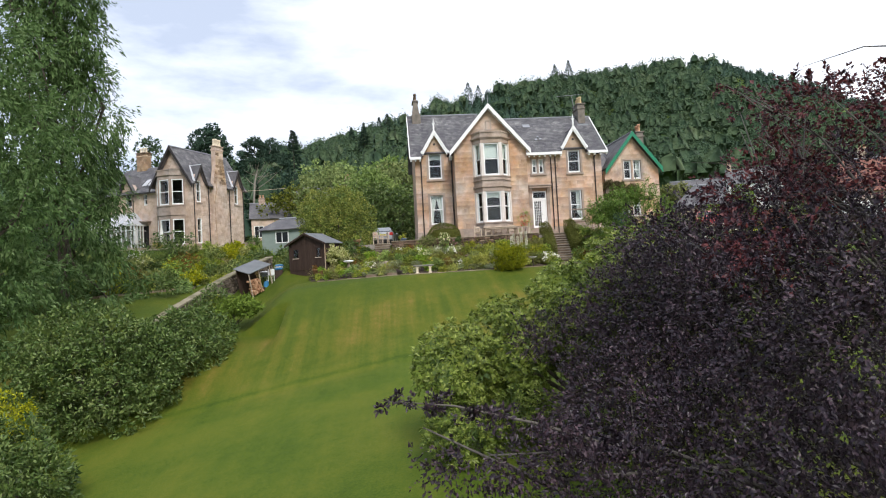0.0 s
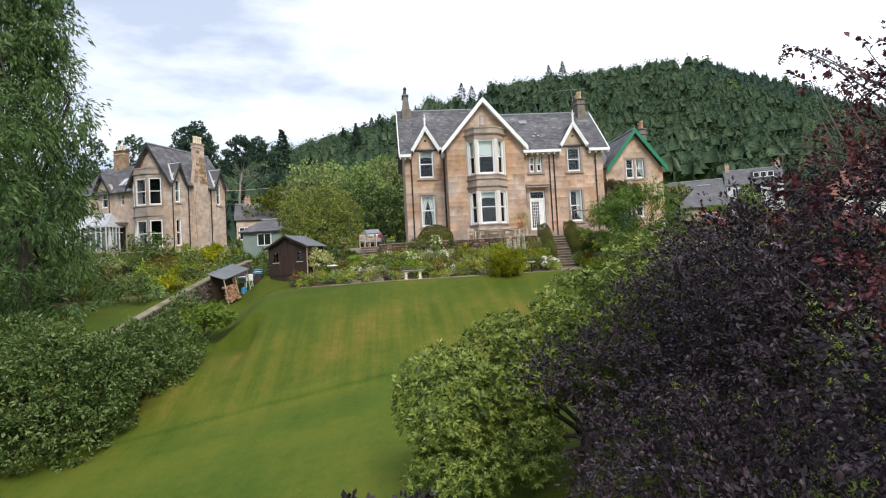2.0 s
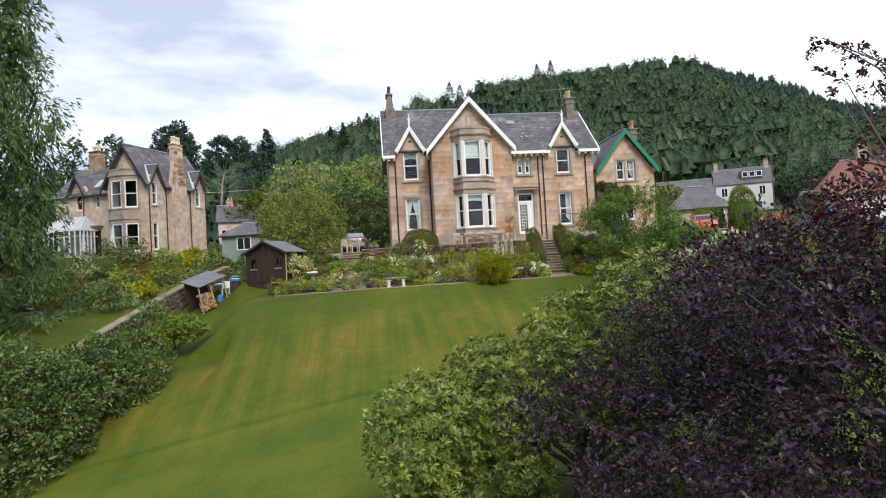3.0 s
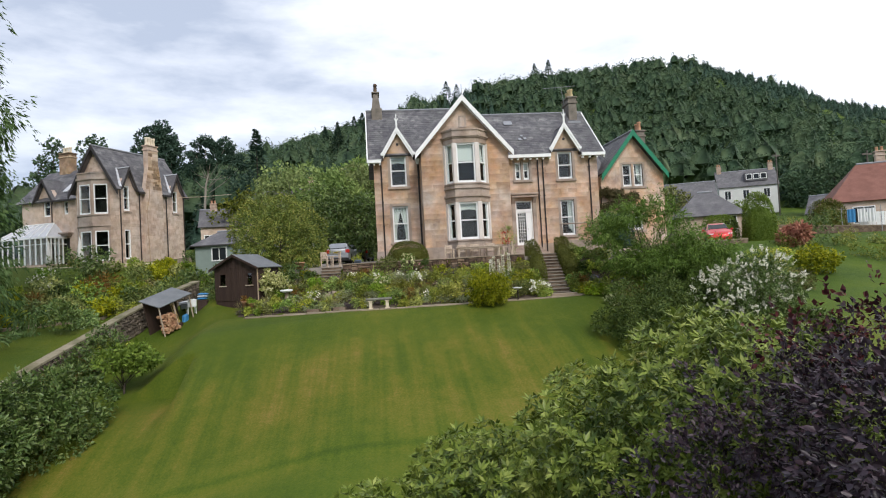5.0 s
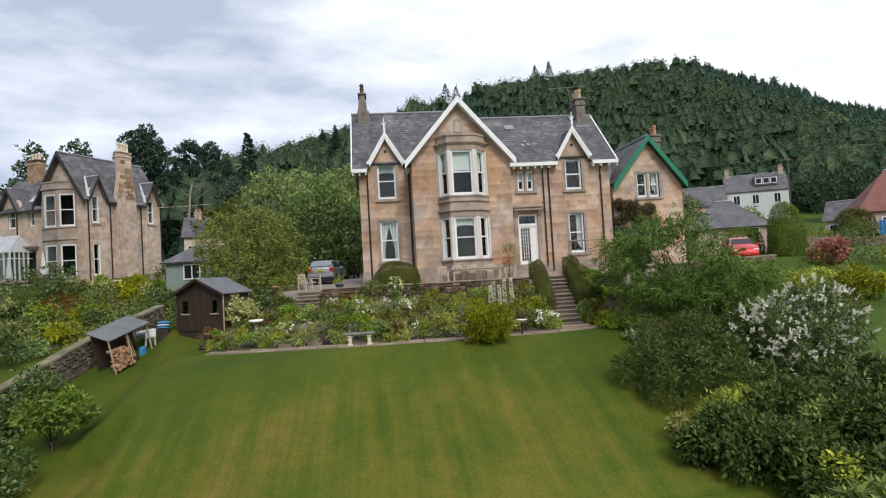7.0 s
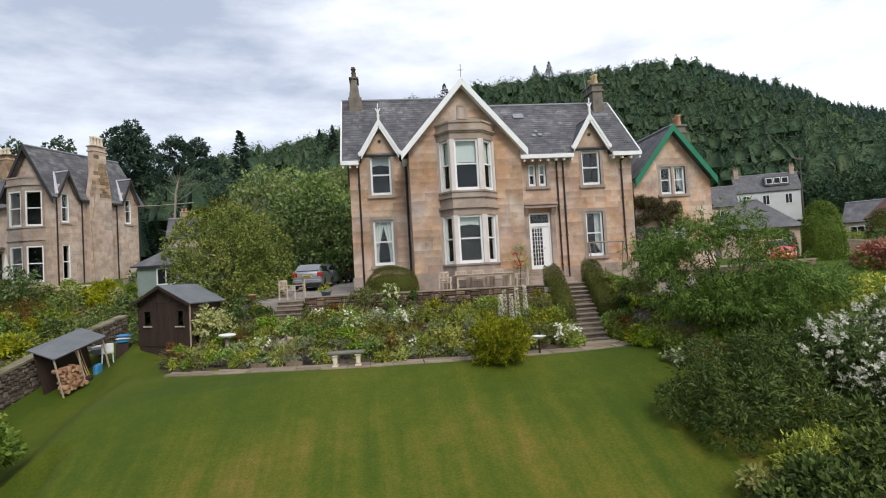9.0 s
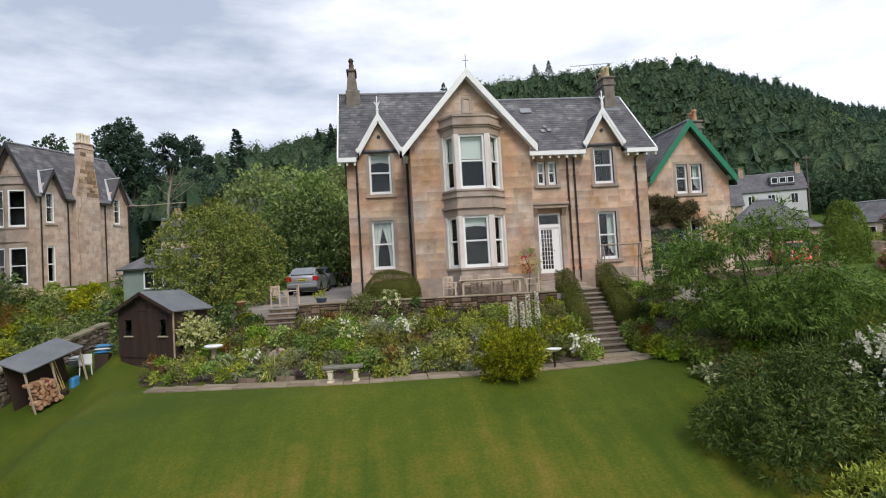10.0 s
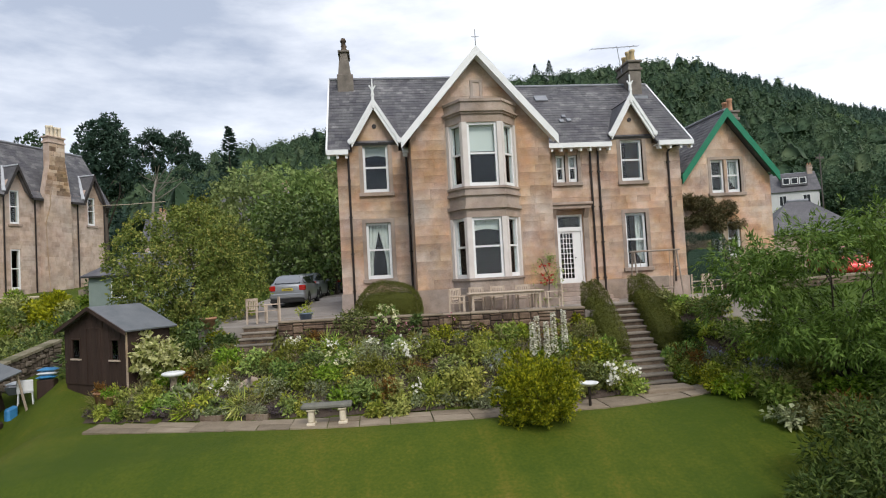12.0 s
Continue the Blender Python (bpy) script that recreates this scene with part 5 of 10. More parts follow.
    for q in stone_rows(GX0, GX1, EAVE, 11.2, [(8.16, 11.04, 1.5, 9.55), (GC - 0.27, GC + 0.27, 9.79, 10.5)], r, edge=tri_edge):
        STONES.append((house, q, GY))
    return house


HOUSE = main_house()


def gable_wing():
    """The lower wing with the green bargeboards."""
    wing = thing("house_wing", "lower sandstone wing with green-painted bargeboards and slate roof", "house")
    x0, x1, y, back, gc = 19.5, 24.05, 49.6, 57.5, 21.85
    wa, wb = (21.12, 21.78, 6.12, 7.68), (21.93, 22.58, 6.12, 7.68)
    la, lb = (20.9, 21.5, 3.1, 4.75), (21.75, 22.4, 3.1, 4.75)
    f = Mesh()
    wall_mesh(f, x0, x1, y, y + 0.4, 1.5, 6.5, [la, lb, wa[:3] + (6.5,), wb[:3] + (6.5,)])
    k = (9.65 - 6.5) / (gc - x0)
    f.prism([(x0, 6.5), (21.12, 6.5), (21.12, 7.68), (gc, 7.68), (gc, 9.65), (x0, 6.85)], "y", y, y + 0.4)
    f.prism([(x1, 6.5), (x1, 6.85), (gc, 9.65), (gc, 7.68), (22.58, 7.68), (22.58, 6.5)], "y", y, y + 0.4)
    f.box(21.78, 21.93, y, y + 0.4, 6.5, 7.68)
    part("front_wall", f, M_MORTAR, wing)
    for x in (x0, x1 - 0.4):
        s = Mesh()
        s.box(x, x + 0.4, y + 0.4, back, 1.5, 6.85)
        part("side_wall", s, M_MORTAR, wing)
    s = Mesh()
    s.prism([(x0, 1.5), (x1, 1.5), (x1, 6.85), (gc, 9.65), (x0, 6.85)], "y", back - 0.4, back)
    part("back_wall", s, M_MORTAR, wing)
    lk = Mesh()
    lk.box(18.45, 19.5, 50.2, 54.0, 1.5, 6.8)
    part("link_wall", lk, M_MORTAR, wing)
    # unseen back wall and floor, painted dark as shade behind the panes
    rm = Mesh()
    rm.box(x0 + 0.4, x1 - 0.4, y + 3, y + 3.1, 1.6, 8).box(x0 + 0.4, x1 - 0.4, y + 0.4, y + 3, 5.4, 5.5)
    part("interior", rm, M_ROOMSHADE, wing)
    for w, ins in ((wa, "plain"), (wb, "side"), (la, "plain"), (lb, "plain")):
        sash_window(wing, *w, y, ins)
    for h in ((21.12, 22.58, 6.12), (20.9, 22.4, 3.1)):
        s = Mesh()
        s.soft(h[0] - 0.2, h[1] + 0.2, y - 0.1, y + 0.15, h[2] - 0.16, h[2], 0.015)
        part("sill", s, M_DRESSED, wing)
    d = Mesh()
    for a, b in ((20.98, 21.12), (22.58, 22.72)):
        d.box(a, b, y - 0.02, y + 0.1, 6.12, 7.8)
    d.box(21.12, 22.58, y - 0.02, y + 0.1, 7.68, 7.82)
    part("surround", d, M_DRESSED, wing)
    rf = []
    yo, ft, ap = y - 0.4, 7.08, 9.92
    fx0, fx1 = gc - 2.3, gc + 2.3
    roof_slab(rf, (fx0, back, ft), (fx0, yo, ft), (gc, yo, ap), (gc, back, ap))
    roof_slab(rf, (fx1, yo, ft), (fx1, back, ft), (gc, back, ap), (gc, yo, ap))
    roof_slab(rf, (18.3, 50.0, 6.7), (20.4, 50.0, 6.7), (20.4, 52.6, 9.1), (18.3, 52.6, 9.1))
    roof_slab(rf, (18.5, 55.2, 6.7), (20.4, 55.2, 6.7), (20.4, 52.6, 9.1), (18.5, 52.6, 9.1))
    roof = roof_part(rf, M_SLATE, wing, "grey slate roof")
    sl = Mesh()
    slate_roof(sl, (fx0, back, ft), (fx0, yo, ft), (gc, yo, ap), (gc, back, ap), seed=21)
    slate_roof(sl, (fx1, yo, ft), (fx1, back, ft), (gc, back, ap), (gc, yo, ap), seed=22)
    part("slating", sl, M_SLATE, roof, kind="stuff")
    rd = Mesh()
    rd.tube([(gc, yo + 0.1, ap + 0.04), (gc, back, ap + 0.04)], 0.08, 8)
    rd.tube([(18.6, 52.6, 9.14), (20.5, 52.6, 9.14)], 0.08, 8)
    part("ridge_capping", rd, M_LEAD, roof)
    for k2 in (-1, 1):
        b = Mesh()
        barge(b, (gc + k2 * 2.40, ft - 0.12), (gc, ap + 0.1), yo - 0.08, yo, 0.26)
        barge(b, (gc + k2 * 2.37, ft - 0.2), (gc, ap), yo, yo + 0.34, 0.05)
        part("bargeboard", b, M_GREEN, wing, "green-painted bargeboard")
    downpipe(wing, 19.45, y - 0.06, 2.0, 6.2)
    chimney(wing, 22.85, 23.45, 50.75, 51.6, 6.6, 10.3, [(23.15, 50.95, 0.62), (23.15, 51.35, 0.55)], M_STACK, M_TERRACOTTA)
    r = random.Random(12)
    hol = [(20.9, 22.8, 5.96, 7.84), (20.7, 22.6, 2.94, 4.9)]
    for q in stone_rows(x0, x1, 1.8, 6.5, hol, r):
        STONES.append((wing, q, y))
    for q in stone_rows(x0, x1, 6.5, 9.4, hol, r, edge=lambda z: (gc - (gc - x0) * (9.65 - z) / 3.15, gc + (x1 - gc) * (9.65 - z) / 3.15)):
        STONES.append((wing, q, y))
    return wing


WING = gable_wing()


def neighbour_house():
    """The sandstone villa on the west side; its own axes: x to its east corner at 0, y into the house."""
    h = thing("house", "pale sandstone villa with dark bargeboards, dormers and a tall side chimney", "house", -18.2, 64.56, 0, -23.8)
    g, ev, W, S, gc, ap = 2.6, 10.1, 4.8, 7.95, -2.4, 13.68
    up, lo = (-4.2, -1.3, 7.55, 10.2), (-4.2, -1.3, 3.5, 6.1)
    f = Mesh()
    wall_mesh(f, -W, 0, 0, 0.4, g, ev, [(up[0], up[1], up[2], ev), lo])
    f.prism([(-W, ev), (up[0], ev), (up[0], up[3]), (gc, up[3]), (gc, ap - 0.3)], "y", 0, 0.4)
    f.prism([(0, ev), (gc, ap - 0.3), (gc, up[3]), (up[1], up[3]), (up[1], ev)], "y", 0, 0.4)
    part("front_wall", f, M_PALESTONE, h, "pale coursed sandstone wall")
    # side wall with narrow windows, built along y
    sw = [(0.53, 1.2, 7.77, 10.0), (0.53, 1.2, 3.5, 6.12), (6.46, 7.11, 8.0, 10.08)]
    s = Mesh()
    wall_mesh(s, 0.4, S, 0, 0.4, g, ev, sw)
    s.v = [(-y, x, z) for x, y, z in s.v]
    part("side_wall", s, M_PALESTONE, h)
    m_side = Matrix(((0, -1, 0, 0), (1, 0, 0, 0), (0, 0, 1, 0), (0, 0, 0, 1)))
    for a, b, c, d in sw:
        sash_window(h, a, b, c, d, 0, "plain", m_side, 0.1)
        si = Mesh()
        si.soft(a - 0.15, b + 0.15, -0.1, 0.1, c - 0.16, c, 0.015, m_side)
        part("sill", si, M_DRESSED, h)
    sr = random.Random(51)
    fs = Mesh()
    for a, b, c, d in stone_rows(-W, 0, g + 0.1, ev, [(-4.72, -0.95, g, 11.4)], sr):
        fs.soft(a + 0.004, b - 0.004, -0.012, 0.02, c + 0.004, d - 0.004, 0.005)
    for a, b, c, d in stone_rows(-W, 0, ev, ap - 0.5, [(-4.72, -0.95, g, 11.4)], sr, edge=lambda z: (gc + gc * (ap - 0.3 - z) / (ap - 0.3 - ev), gc - gc * (ap - 0.3 - z) / (ap - 0.3 - ev))):
        fs.soft(a + 0.004, b - 0.004, -0.012, 0.02, c + 0.004, d - 0.004, 0.005)
    for a, b, c, d in stone_rows(0.0, S, g + 0.1, ev, [(q[0] - 0.06, q[1] + 0.06, q[2] - 0.17, q[3] + 0.05) for q in sw] + [(2.62, 4.78, g, 9.9)], sr):
        fs.soft(a + 0.004, b - 0.004, -0.012, 0.02, c + 0.004, d - 0.004, 0.005, m_side)
    for a, b, c, d in stone_rows(2.65, 4.75, g + 0.1, 9.9, [], sr):
        fs.soft(a + 0.004, b - 0.004, -0.392, -0.36, c + 0.004, d - 0.004, 0.005, m_side)
    part("stonework", fs, M_PALESTONE, h, kind="stuff")
    # unseen ceiling and back gable infill, added to keep daylight out of the rooms
    cl = Mesh()
    cl.box(-W + 0.4, -0.4, 0.4, S - 0.4, 10.45, 10.55).prism([(-W, ev - 0.8), (0, ev - 0.8), (0, ev), (gc, ap - 0.3), (-W, ev)], "y", S - 0.38, S - 0.02)
    part("attic_floor", cl, M_ROOMSHADE, h)
    # unseen near-black sheet added behind the front panes, so that they look shaded
    cl = Mesh()
    cl.box(-W + 0.42, -0.42, 0.86, 0.92, g, 10.4)
    part("partition", cl, M_GLOOM, h)
    # recessed west range
    r = Mesh()
    wall_mesh(r, -13.0, -W, 1.3, 1.7, g, 9.6, [(-10.35, -9.47, 8.04, 9.6), (-7.85, -7.3, 8.1, 9.35), (-8.1, -7.2, 3.0, 5.9), (-8.95, -8.45, 4.4, 5.7)])
    part("west_wall", r, M_PALESTONE, h)
    r = Mesh()
    r.prism([(-11.1, 9.6), (-10.35, 9.6), (-10.35, 9.85), (-9.9, 9.85), (-9.9, 11.5)], "y", 1.3, 1.7)
    r.prism([(-8.7, 9.6), (-9.9, 11.5), (-9.9, 9.85), (-9.47, 9.85), (-9.47, 9.6)], "y", 1.3, 1.7)
    part("gablet", r, M_PALESTONE, h)
    for q in ((-13.0, -12.6, 1.7, 7.9, 9.6), (-W, -W + 0.4, 0.4, 1.7, ev)):
        r = Mesh()
        r.box(q[0], q[1], q[2], q[3], g, q[4])
        part("return_wall", r, M_PALESTONE, h)
    b = Mesh()
    b.box(-12.6, -0.4, S - 0.4, S, g, 9.6)
    part("back_wall", b, M_PALESTONE, h)
    # unseen wall and floors, near-black in place of room shade
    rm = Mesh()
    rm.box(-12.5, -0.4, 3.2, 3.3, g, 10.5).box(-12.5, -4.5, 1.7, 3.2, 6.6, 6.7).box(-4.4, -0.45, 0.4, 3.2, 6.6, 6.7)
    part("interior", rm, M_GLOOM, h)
    sash_window(h, -10.35, -9.47, 8.04, 9.85, 1.3)
    sash_window(h, -7.85, -7.3, 8.1, 9.35, 1.3)
    sash_window(h, -8.95, -8.45, 4.4, 5.7, 1.3)
    d = Mesh()
    d.box(-8.1, -7.2, 1.45, 1.5, 3.0, 5.9)
    part("door", d, M_DARKPAINT, h, "dark panelled door")
    d = Mesh()
    d.soft(-8.5, -6.8, 0.7, 1.35, 6.25, 6.4, 0.02).soft(-8.4, -6.9, 0.85, 1.35, 6.05, 6.25, 0.02)
    part("door_hood", d, M_DRESSED, h)
    # bay: shallow canted projection
    bx0, bx1, fx0, fx1, fy = -4.7, -0.98, -3.75, -2.2, -0.75
    for z0, z1, gr in ((g, 3.45, 0.05), (6.1, 6.5, 0.0), (6.5, 6.63, 0.1), (6.63, 7.45, 0.0), (7.45, 7.56, 0.08), (10.2, 10.6, 0.0), (10.6, 10.75, 0.12), (10.75, 11.15, 0.02), (11.15, 11.25, 0.08)):
        c = Mesh()
        c.prism([(bx0 - gr, 0), (fx0 - gr * 0.5, fy - gr), (fx1 + gr * 0.5, fy - gr), (bx1 + gr, 0)], "z", z0, z1)
        part("bay", c, M_DRESSED, h)
    for z0, z1 in ((3.45, 6.1), (7.56, 10.2)):
        for (ax, ay), (cx, cy) in (((bx0, 0), (fx0, fy)), ((fx0, fy), (fx1, fy)), ((fx1, fy), (bx1, 0))):
            ln = math.hypot(cx - ax, cy - ay)
            m = Matrix.Translation((ax, ay, 0)) @ Matrix.Rotation(math.atan2(cy - ay, cx - ax), 4, "Z")
            sash_window(h, 0.16, ln - 0.16, z0, z1, -0.02, "plain", m, 0.08)
            for q0, q1 in ((0, 0.16), (ln - 0.16, ln)):
                mu = Mesh()
                mu.box(q0, q1, -0.02, 0.2, z0, z1, m)
                part("mullion", mu, M_DRESSED, h)
    # roofs
    rf = []
    o = 0.35
    back = S + 0.3
    slope = (ap - ev) / 2.4
    fz = ev - slope * o
    roof_slab(rf, (-W - o, back, fz), (-W - o, -0.45, fz), (gc, -0.45, ap), (gc, back, ap))
    roof_slab(rf, (0, -0.45, ev), (0, back, ev), (gc, back, ap), (gc, -0.45, ap))
    strips = ((-0.45, 0.05), (1.75, 5.95), (7.65, back))
    for a, b in strips:
        roof_slab(rf, (o, a, fz), (o, b, fz), (0, b, ev), (0, a, ev))
    roof_slab(rf, (-13.4, 0.95, 9.45), (-W + 1.0, 0.95, 9.45), (-W + 2.0, 4.6, 12.9), (-13.4, 4.6, 12.9))
    roof_slab(rf, (-13.4, back, 9.45), (-W, back, 9.45), (-W, 4.6, 12.9), (-13.4, 4.6, 12.9))
    dorm = []
    for yc, top in ((0.9, 11.62), (6.8, 11.74)):
        dorm.append((yc, top))
        for k in (-1, 1):
            xr = -(top - ev) / slope - 0.1
            roof_slab(rf, (o, yc + k * 0.85, 9.72), (0.2, yc + k * 0.85, 9.72), (xr, yc, top), (o, yc, top), 0.06)
    for k in (-1, 1):
        roof_slab(rf, (-9.9 + k * 1.2, 0.9, 9.5), (-9.9 + k * 1.2, 1.1, 9.5), (-9.9, 3.3, 11.6), (-9.9, 0.9, 11.6), 0.06)
    roof = roof_part(rf, M_SLATE, h, "dark grey slate roof")
    sl = Mesh()
    slate_roof(sl, (0, -0.45, ev), (0, back, ev), (gc, back, ap), (gc, -0.45, ap), 0.3, 0.4, seed=31)
    for a, b in strips:
        slate_roof(sl, (o, a, fz), (o, b, fz), (0, b, ev), (0, a, ev), 0.3, 0.4, seed=34)
    slate_roof(sl, (-W - o, back, fz), (-W - o, -0.45, fz), (gc, -0.45, ap), (gc, back, ap), 0.3, 0.4, seed=32)
    slate_roof(sl, (-13.4, 0.95, 9.45), (-W - 0.3, 0.95, 9.45), (-W + 1.0, 4.6, 12.9), (-13.4, 4.6, 12.9), 0.3, 0.4, seed=33)
    part("slating", sl, M_SLATE, roof, kind="stuff")
    ld = Mesh()
    ld.tube([(gc, -0.4, ap + 0.03), (gc, back, ap + 0.03)], 0.08, 6)
    part("ridge_capping", ld, M_LEAD, roof, "pale lead ridge")
    for yc, top in dorm:
        xr = -(top - ev) / slope - 0.1
        ld = Mesh()
        ld.tube([(o, yc, top + 0.03), (xr, yc, top + 0.03)], 0.06, 6)
        for k in (-1, 1):
            ld.tube([(xr, yc, top + 0.04), (0.25, yc + k * 0.9, 9.8)], 0.12, 6)
        part("flashing", ld, M_FLASHING, roof, "pale lead valley")
        dw = Mesh()
        dw.prism([(yc - 0.72, ev), (yc + 0.72, ev), (yc + 0.7, 10.15), (yc, top - 0.15), (yc - 0.7, 10.15)], "x", -0.3, 0.02)
        part("dormer_face", dw, M_PALESTONE, h)
        bg = Mesh()
        for k in (-1, 1):
            bg.prism([(yc + k * 0.95, 9.62), (yc, top + 0.05), (yc, top - 0.3), (yc + k * 0.8, 9.6)], "x", o, o + 0.07)
        part("bargeboard", bg, M_DARKPAINT, h, "dark brown bargeboard")
    sk = Mesh()
    for x, y in ((-8.1, 2.2), (-7.3, 2.2), (-7.7, 3.6)):
        mrot = Matrix.Translation((x, y, 9.45 + (y - 0.95) * 0.945 + 0.02)) @ Matrix.Rotation(math.atan2(3.45, 3.65), 4, "X")
        sk.soft(-0.27, 0.27, -0.6, 0.6, 0.02, 0.12, 0.02, mrot)
    part("rooflight", sk, M_FLASHING, roof, "pale rooflight")
    bg = Mesh()
    for k in (-1, 1):
        barge(bg, (gc + k * 2.8, fz - 0.05), (gc, ap + 0.08), -0.53, -0.45, 0.24)
    part("bargeboard", bg, M_DARKPAINT, h, "dark brown bargeboard")
    bg = Mesh()
    for k in (-1, 1):
        barge(bg, (-9.9 + k * 1.25, 9.45), (-9.9, 11.65), 0.83, 0.9, 0.18)
    part("bargeboard", bg, M_DARKPAINT, h, "dark brown bargeboard")
    for q in ((o - 0.02, o + 0.1, 1.85, 2.6, fz - 0.16, fz), (o - 0.02, o + 0.1, 4.8, 5.9, fz - 0.16, fz), (o - 0.02, o + 0.1, 7.7, back, fz - 0.16, fz), (-8.6, -W - 0.4, 0.85, 0.95, 9.3, 9.45)):
        gt = Mesh()
        gt.box(*q)
        part("gutter", gt, M_DARKPAINT, h, "dark gutter")
    for yc in (0.05, 2.2, 5.5, 7.8):
        p = Mesh()
        p.tube([(0.07, yc + 0.05, g), (0.07, yc + 0.05, ev - 0.2)], 0.05, 6)
        part("downpipe", p, M_DARKPAINT, h)
    p = Mesh()
    p.tube([(-9.2, 1.22, g), (-9.2, 1.22, 9.4)], 0.05, 6)
    part("downpipe", p, M_DARKPAINT, h)
    # side chimney breast and stack
    c = Mesh()
    c.prism([(2.65, g), (4.75, g), (4.75, 9.9), (4.4, 12.2), (3.1, 12.2), (2.65, 9.9)], "x", 0, 0.38)
    breast = part("chimney_breast", c, M_PALESTONE, h)
    chimney(h, -0.2, 0.37, 3.15, 4.35, 9.6, 14.05, [(0.08, 3.3, 0.72), (0.08, 3.6, 0.78), (0.08, 3.9, 0.72), (0.08, 4.2, 0.75)], M_PALESTONE, M_PALEPOT)
    cs = Mesh()
    for a, b, c, d in stone_rows(3.15, 4.35, 9.9, 13.5, [], sr, (0.2, 0.34), (0.3, 0.7), edge=lambda z: (2.65 + 0.5 * min(1, (z - 9.9) / 2.3), 4.75 - 0.4 * min(1, (z - 9.9) / 2.3))):
        cs.soft(a + 0.006, b - 0.006, -0.40, -0.36, c + 0.006, d - 0.006, 0.008, m_side)
    part("chimney_facing", cs, M_BROWNSTONE, breast, "brown weathered coursed stones", kind="stuff")
    cp = Mesh()
    cp.tube([(0.43, 2.95, g), (0.43, 2.72, 7.9), (0.43, 3.1, 9.2), (0.43, 3.1, 10.2)], 0.035, 6)
    part("soil_pipe", cp, M_BROWNSTONE, h, "brown cast pipe on the chimney breast")
    chimney(h, -11.6, -10.2, 4.2, 5.0, 11.5, 14.7, [(-11.3, 4.6, 0.6), (-10.9, 4.6, 0.6), (-10.5, 4.6, 0.6)], M_BROWNSTONE, M_PALEPOT)
    return h


neighbour_house()


def conservatory():
    c = thing("conservatory", "white-framed glazed conservatory with a pale glass roof", "conservatory", -27.81, 68.8, 2.6, -23.8)
    x0, x1, y0, y1, e, t = -3.2, 2.9, -0.7, 1.28, 3.25, 4.7
    b = Mesh()
    b.box(x0, x1, y0, y0 + 0.2, -0.6, 0.9).box(x1 - 0.2, x1, y0 + 0.2, y1, -0.6, 0.9)
    part("base_wall", b, M_PALESTONE, c)
    n = 9
    for i in range(n + 1):
        x = x0 + (x1 - x0) * i / n
        p = Mesh()
        p.box(x - 0.05, x + 0.05, y0 - 0.05, y0 + 0.05, 0.9, e)
        part("post", p, M_WHITE, c)
    for i in range(1, 5):
        y = y0 + (y1 - y0) * i / 5
        p = Mesh()
        p.box(x1 - 0.05, x1 + 0.05, y - 0.05, y + 0.05, 0.9, e)
        part("post", p, M_WHITE, c)
    rail = Mesh()
    rail.box(x0 - 0.08, x1 + 0.08, y0 - 0.08, y0 + 0.08, e, e + 0.14).box(x1 - 0.08, x1 + 0.08, y0 + 0.08, y1, e, e + 0.14)
    rail.box(x0, x1, y0 - 0.03, y0 + 0.03, e - 0.55, e - 0.48).box(x1 - 0.03, x1 + 0.03, y0, y1, e - 0.55, e - 0.48)
    part("eaves_rail", rail, M_WHITE, c)
    gl = Mesh()
    gl.box(x0, x1, y0, y0 + 0.01, 0.9, e)
    part("pane", gl, M_GLASS, c).visible_shadow = False
    gl = Mesh()
    gl.box(x1, x1 + 0.01, y0 + 0.02, y1, 0.9, e)
    part("pane", gl, M_GLASS, c).visible_shadow = False
    rf = Mesh()
    roof_slab(rf, (x0, y0, e + 0.14), (x1, y0, e + 0.14), (x1 - 1.2, y1 - 0.2, t), (x0 + 1.2, y1 - 0.2, t), 0.04)
    roof_slab(rf, (x1, y0, e + 0.14), (x1, y1, e + 0.14), (x1 - 1.2, y1, t), (x1 - 1.2, y1 - 0.2, t), 0.04)
    part("roof", rf, M_FLASHING, c, "pale glazed roof")
    for k in range(7):
        u = k / 6
        p = Mesh()
        p.tube([(x0 + (x1 - x0) * u, y0, e + 0.18), (x0 + 1.2 + (x1 - x0 - 2.4) * u, y1 - 0.2, t + 0.04)], 0.035, 5)
        part("glazing_bar", p, M_WHITE, c)
    p = Mesh()
    p.tube([(x0 + 1.2, y1 - 0.2, t + 0.06), (x1 - 1.2, y1 - 0.2, t + 0.06)], 0.06, 6)
    part("ridge", p, M_WHITE, c)


conservatory()


def parasol(x, y, z):
    p = thing("parasol", "closed white garden parasol", "parasol", x, y, z)
    m = Mesh()
    m.tube([(0, 0, 0), (0, 0, 2.6)], 0.03, 8)
    part("pole", m, M_WOOD, p)
    m = Mesh()
    m.spin([(0.26, 0.7), (0.24, 1.0), (0.15, 1.8), (0.05, 2.45), (0.02, 2.55)], (0, 0, 0), 10)
    part("canopy", m, M_CURTAIN, p, "furled white canopy", True)
    m = Mesh()
    m.spin([(0.25, 0), (0.25, 0.06), (0.05, 0.1)], (0, 0, 0), 12)
    part("base", m, M_RUBBLE, p)


parasol(-21.0, 63.4, 2.95)
parasol(-23.5, 63.4, 2.75)


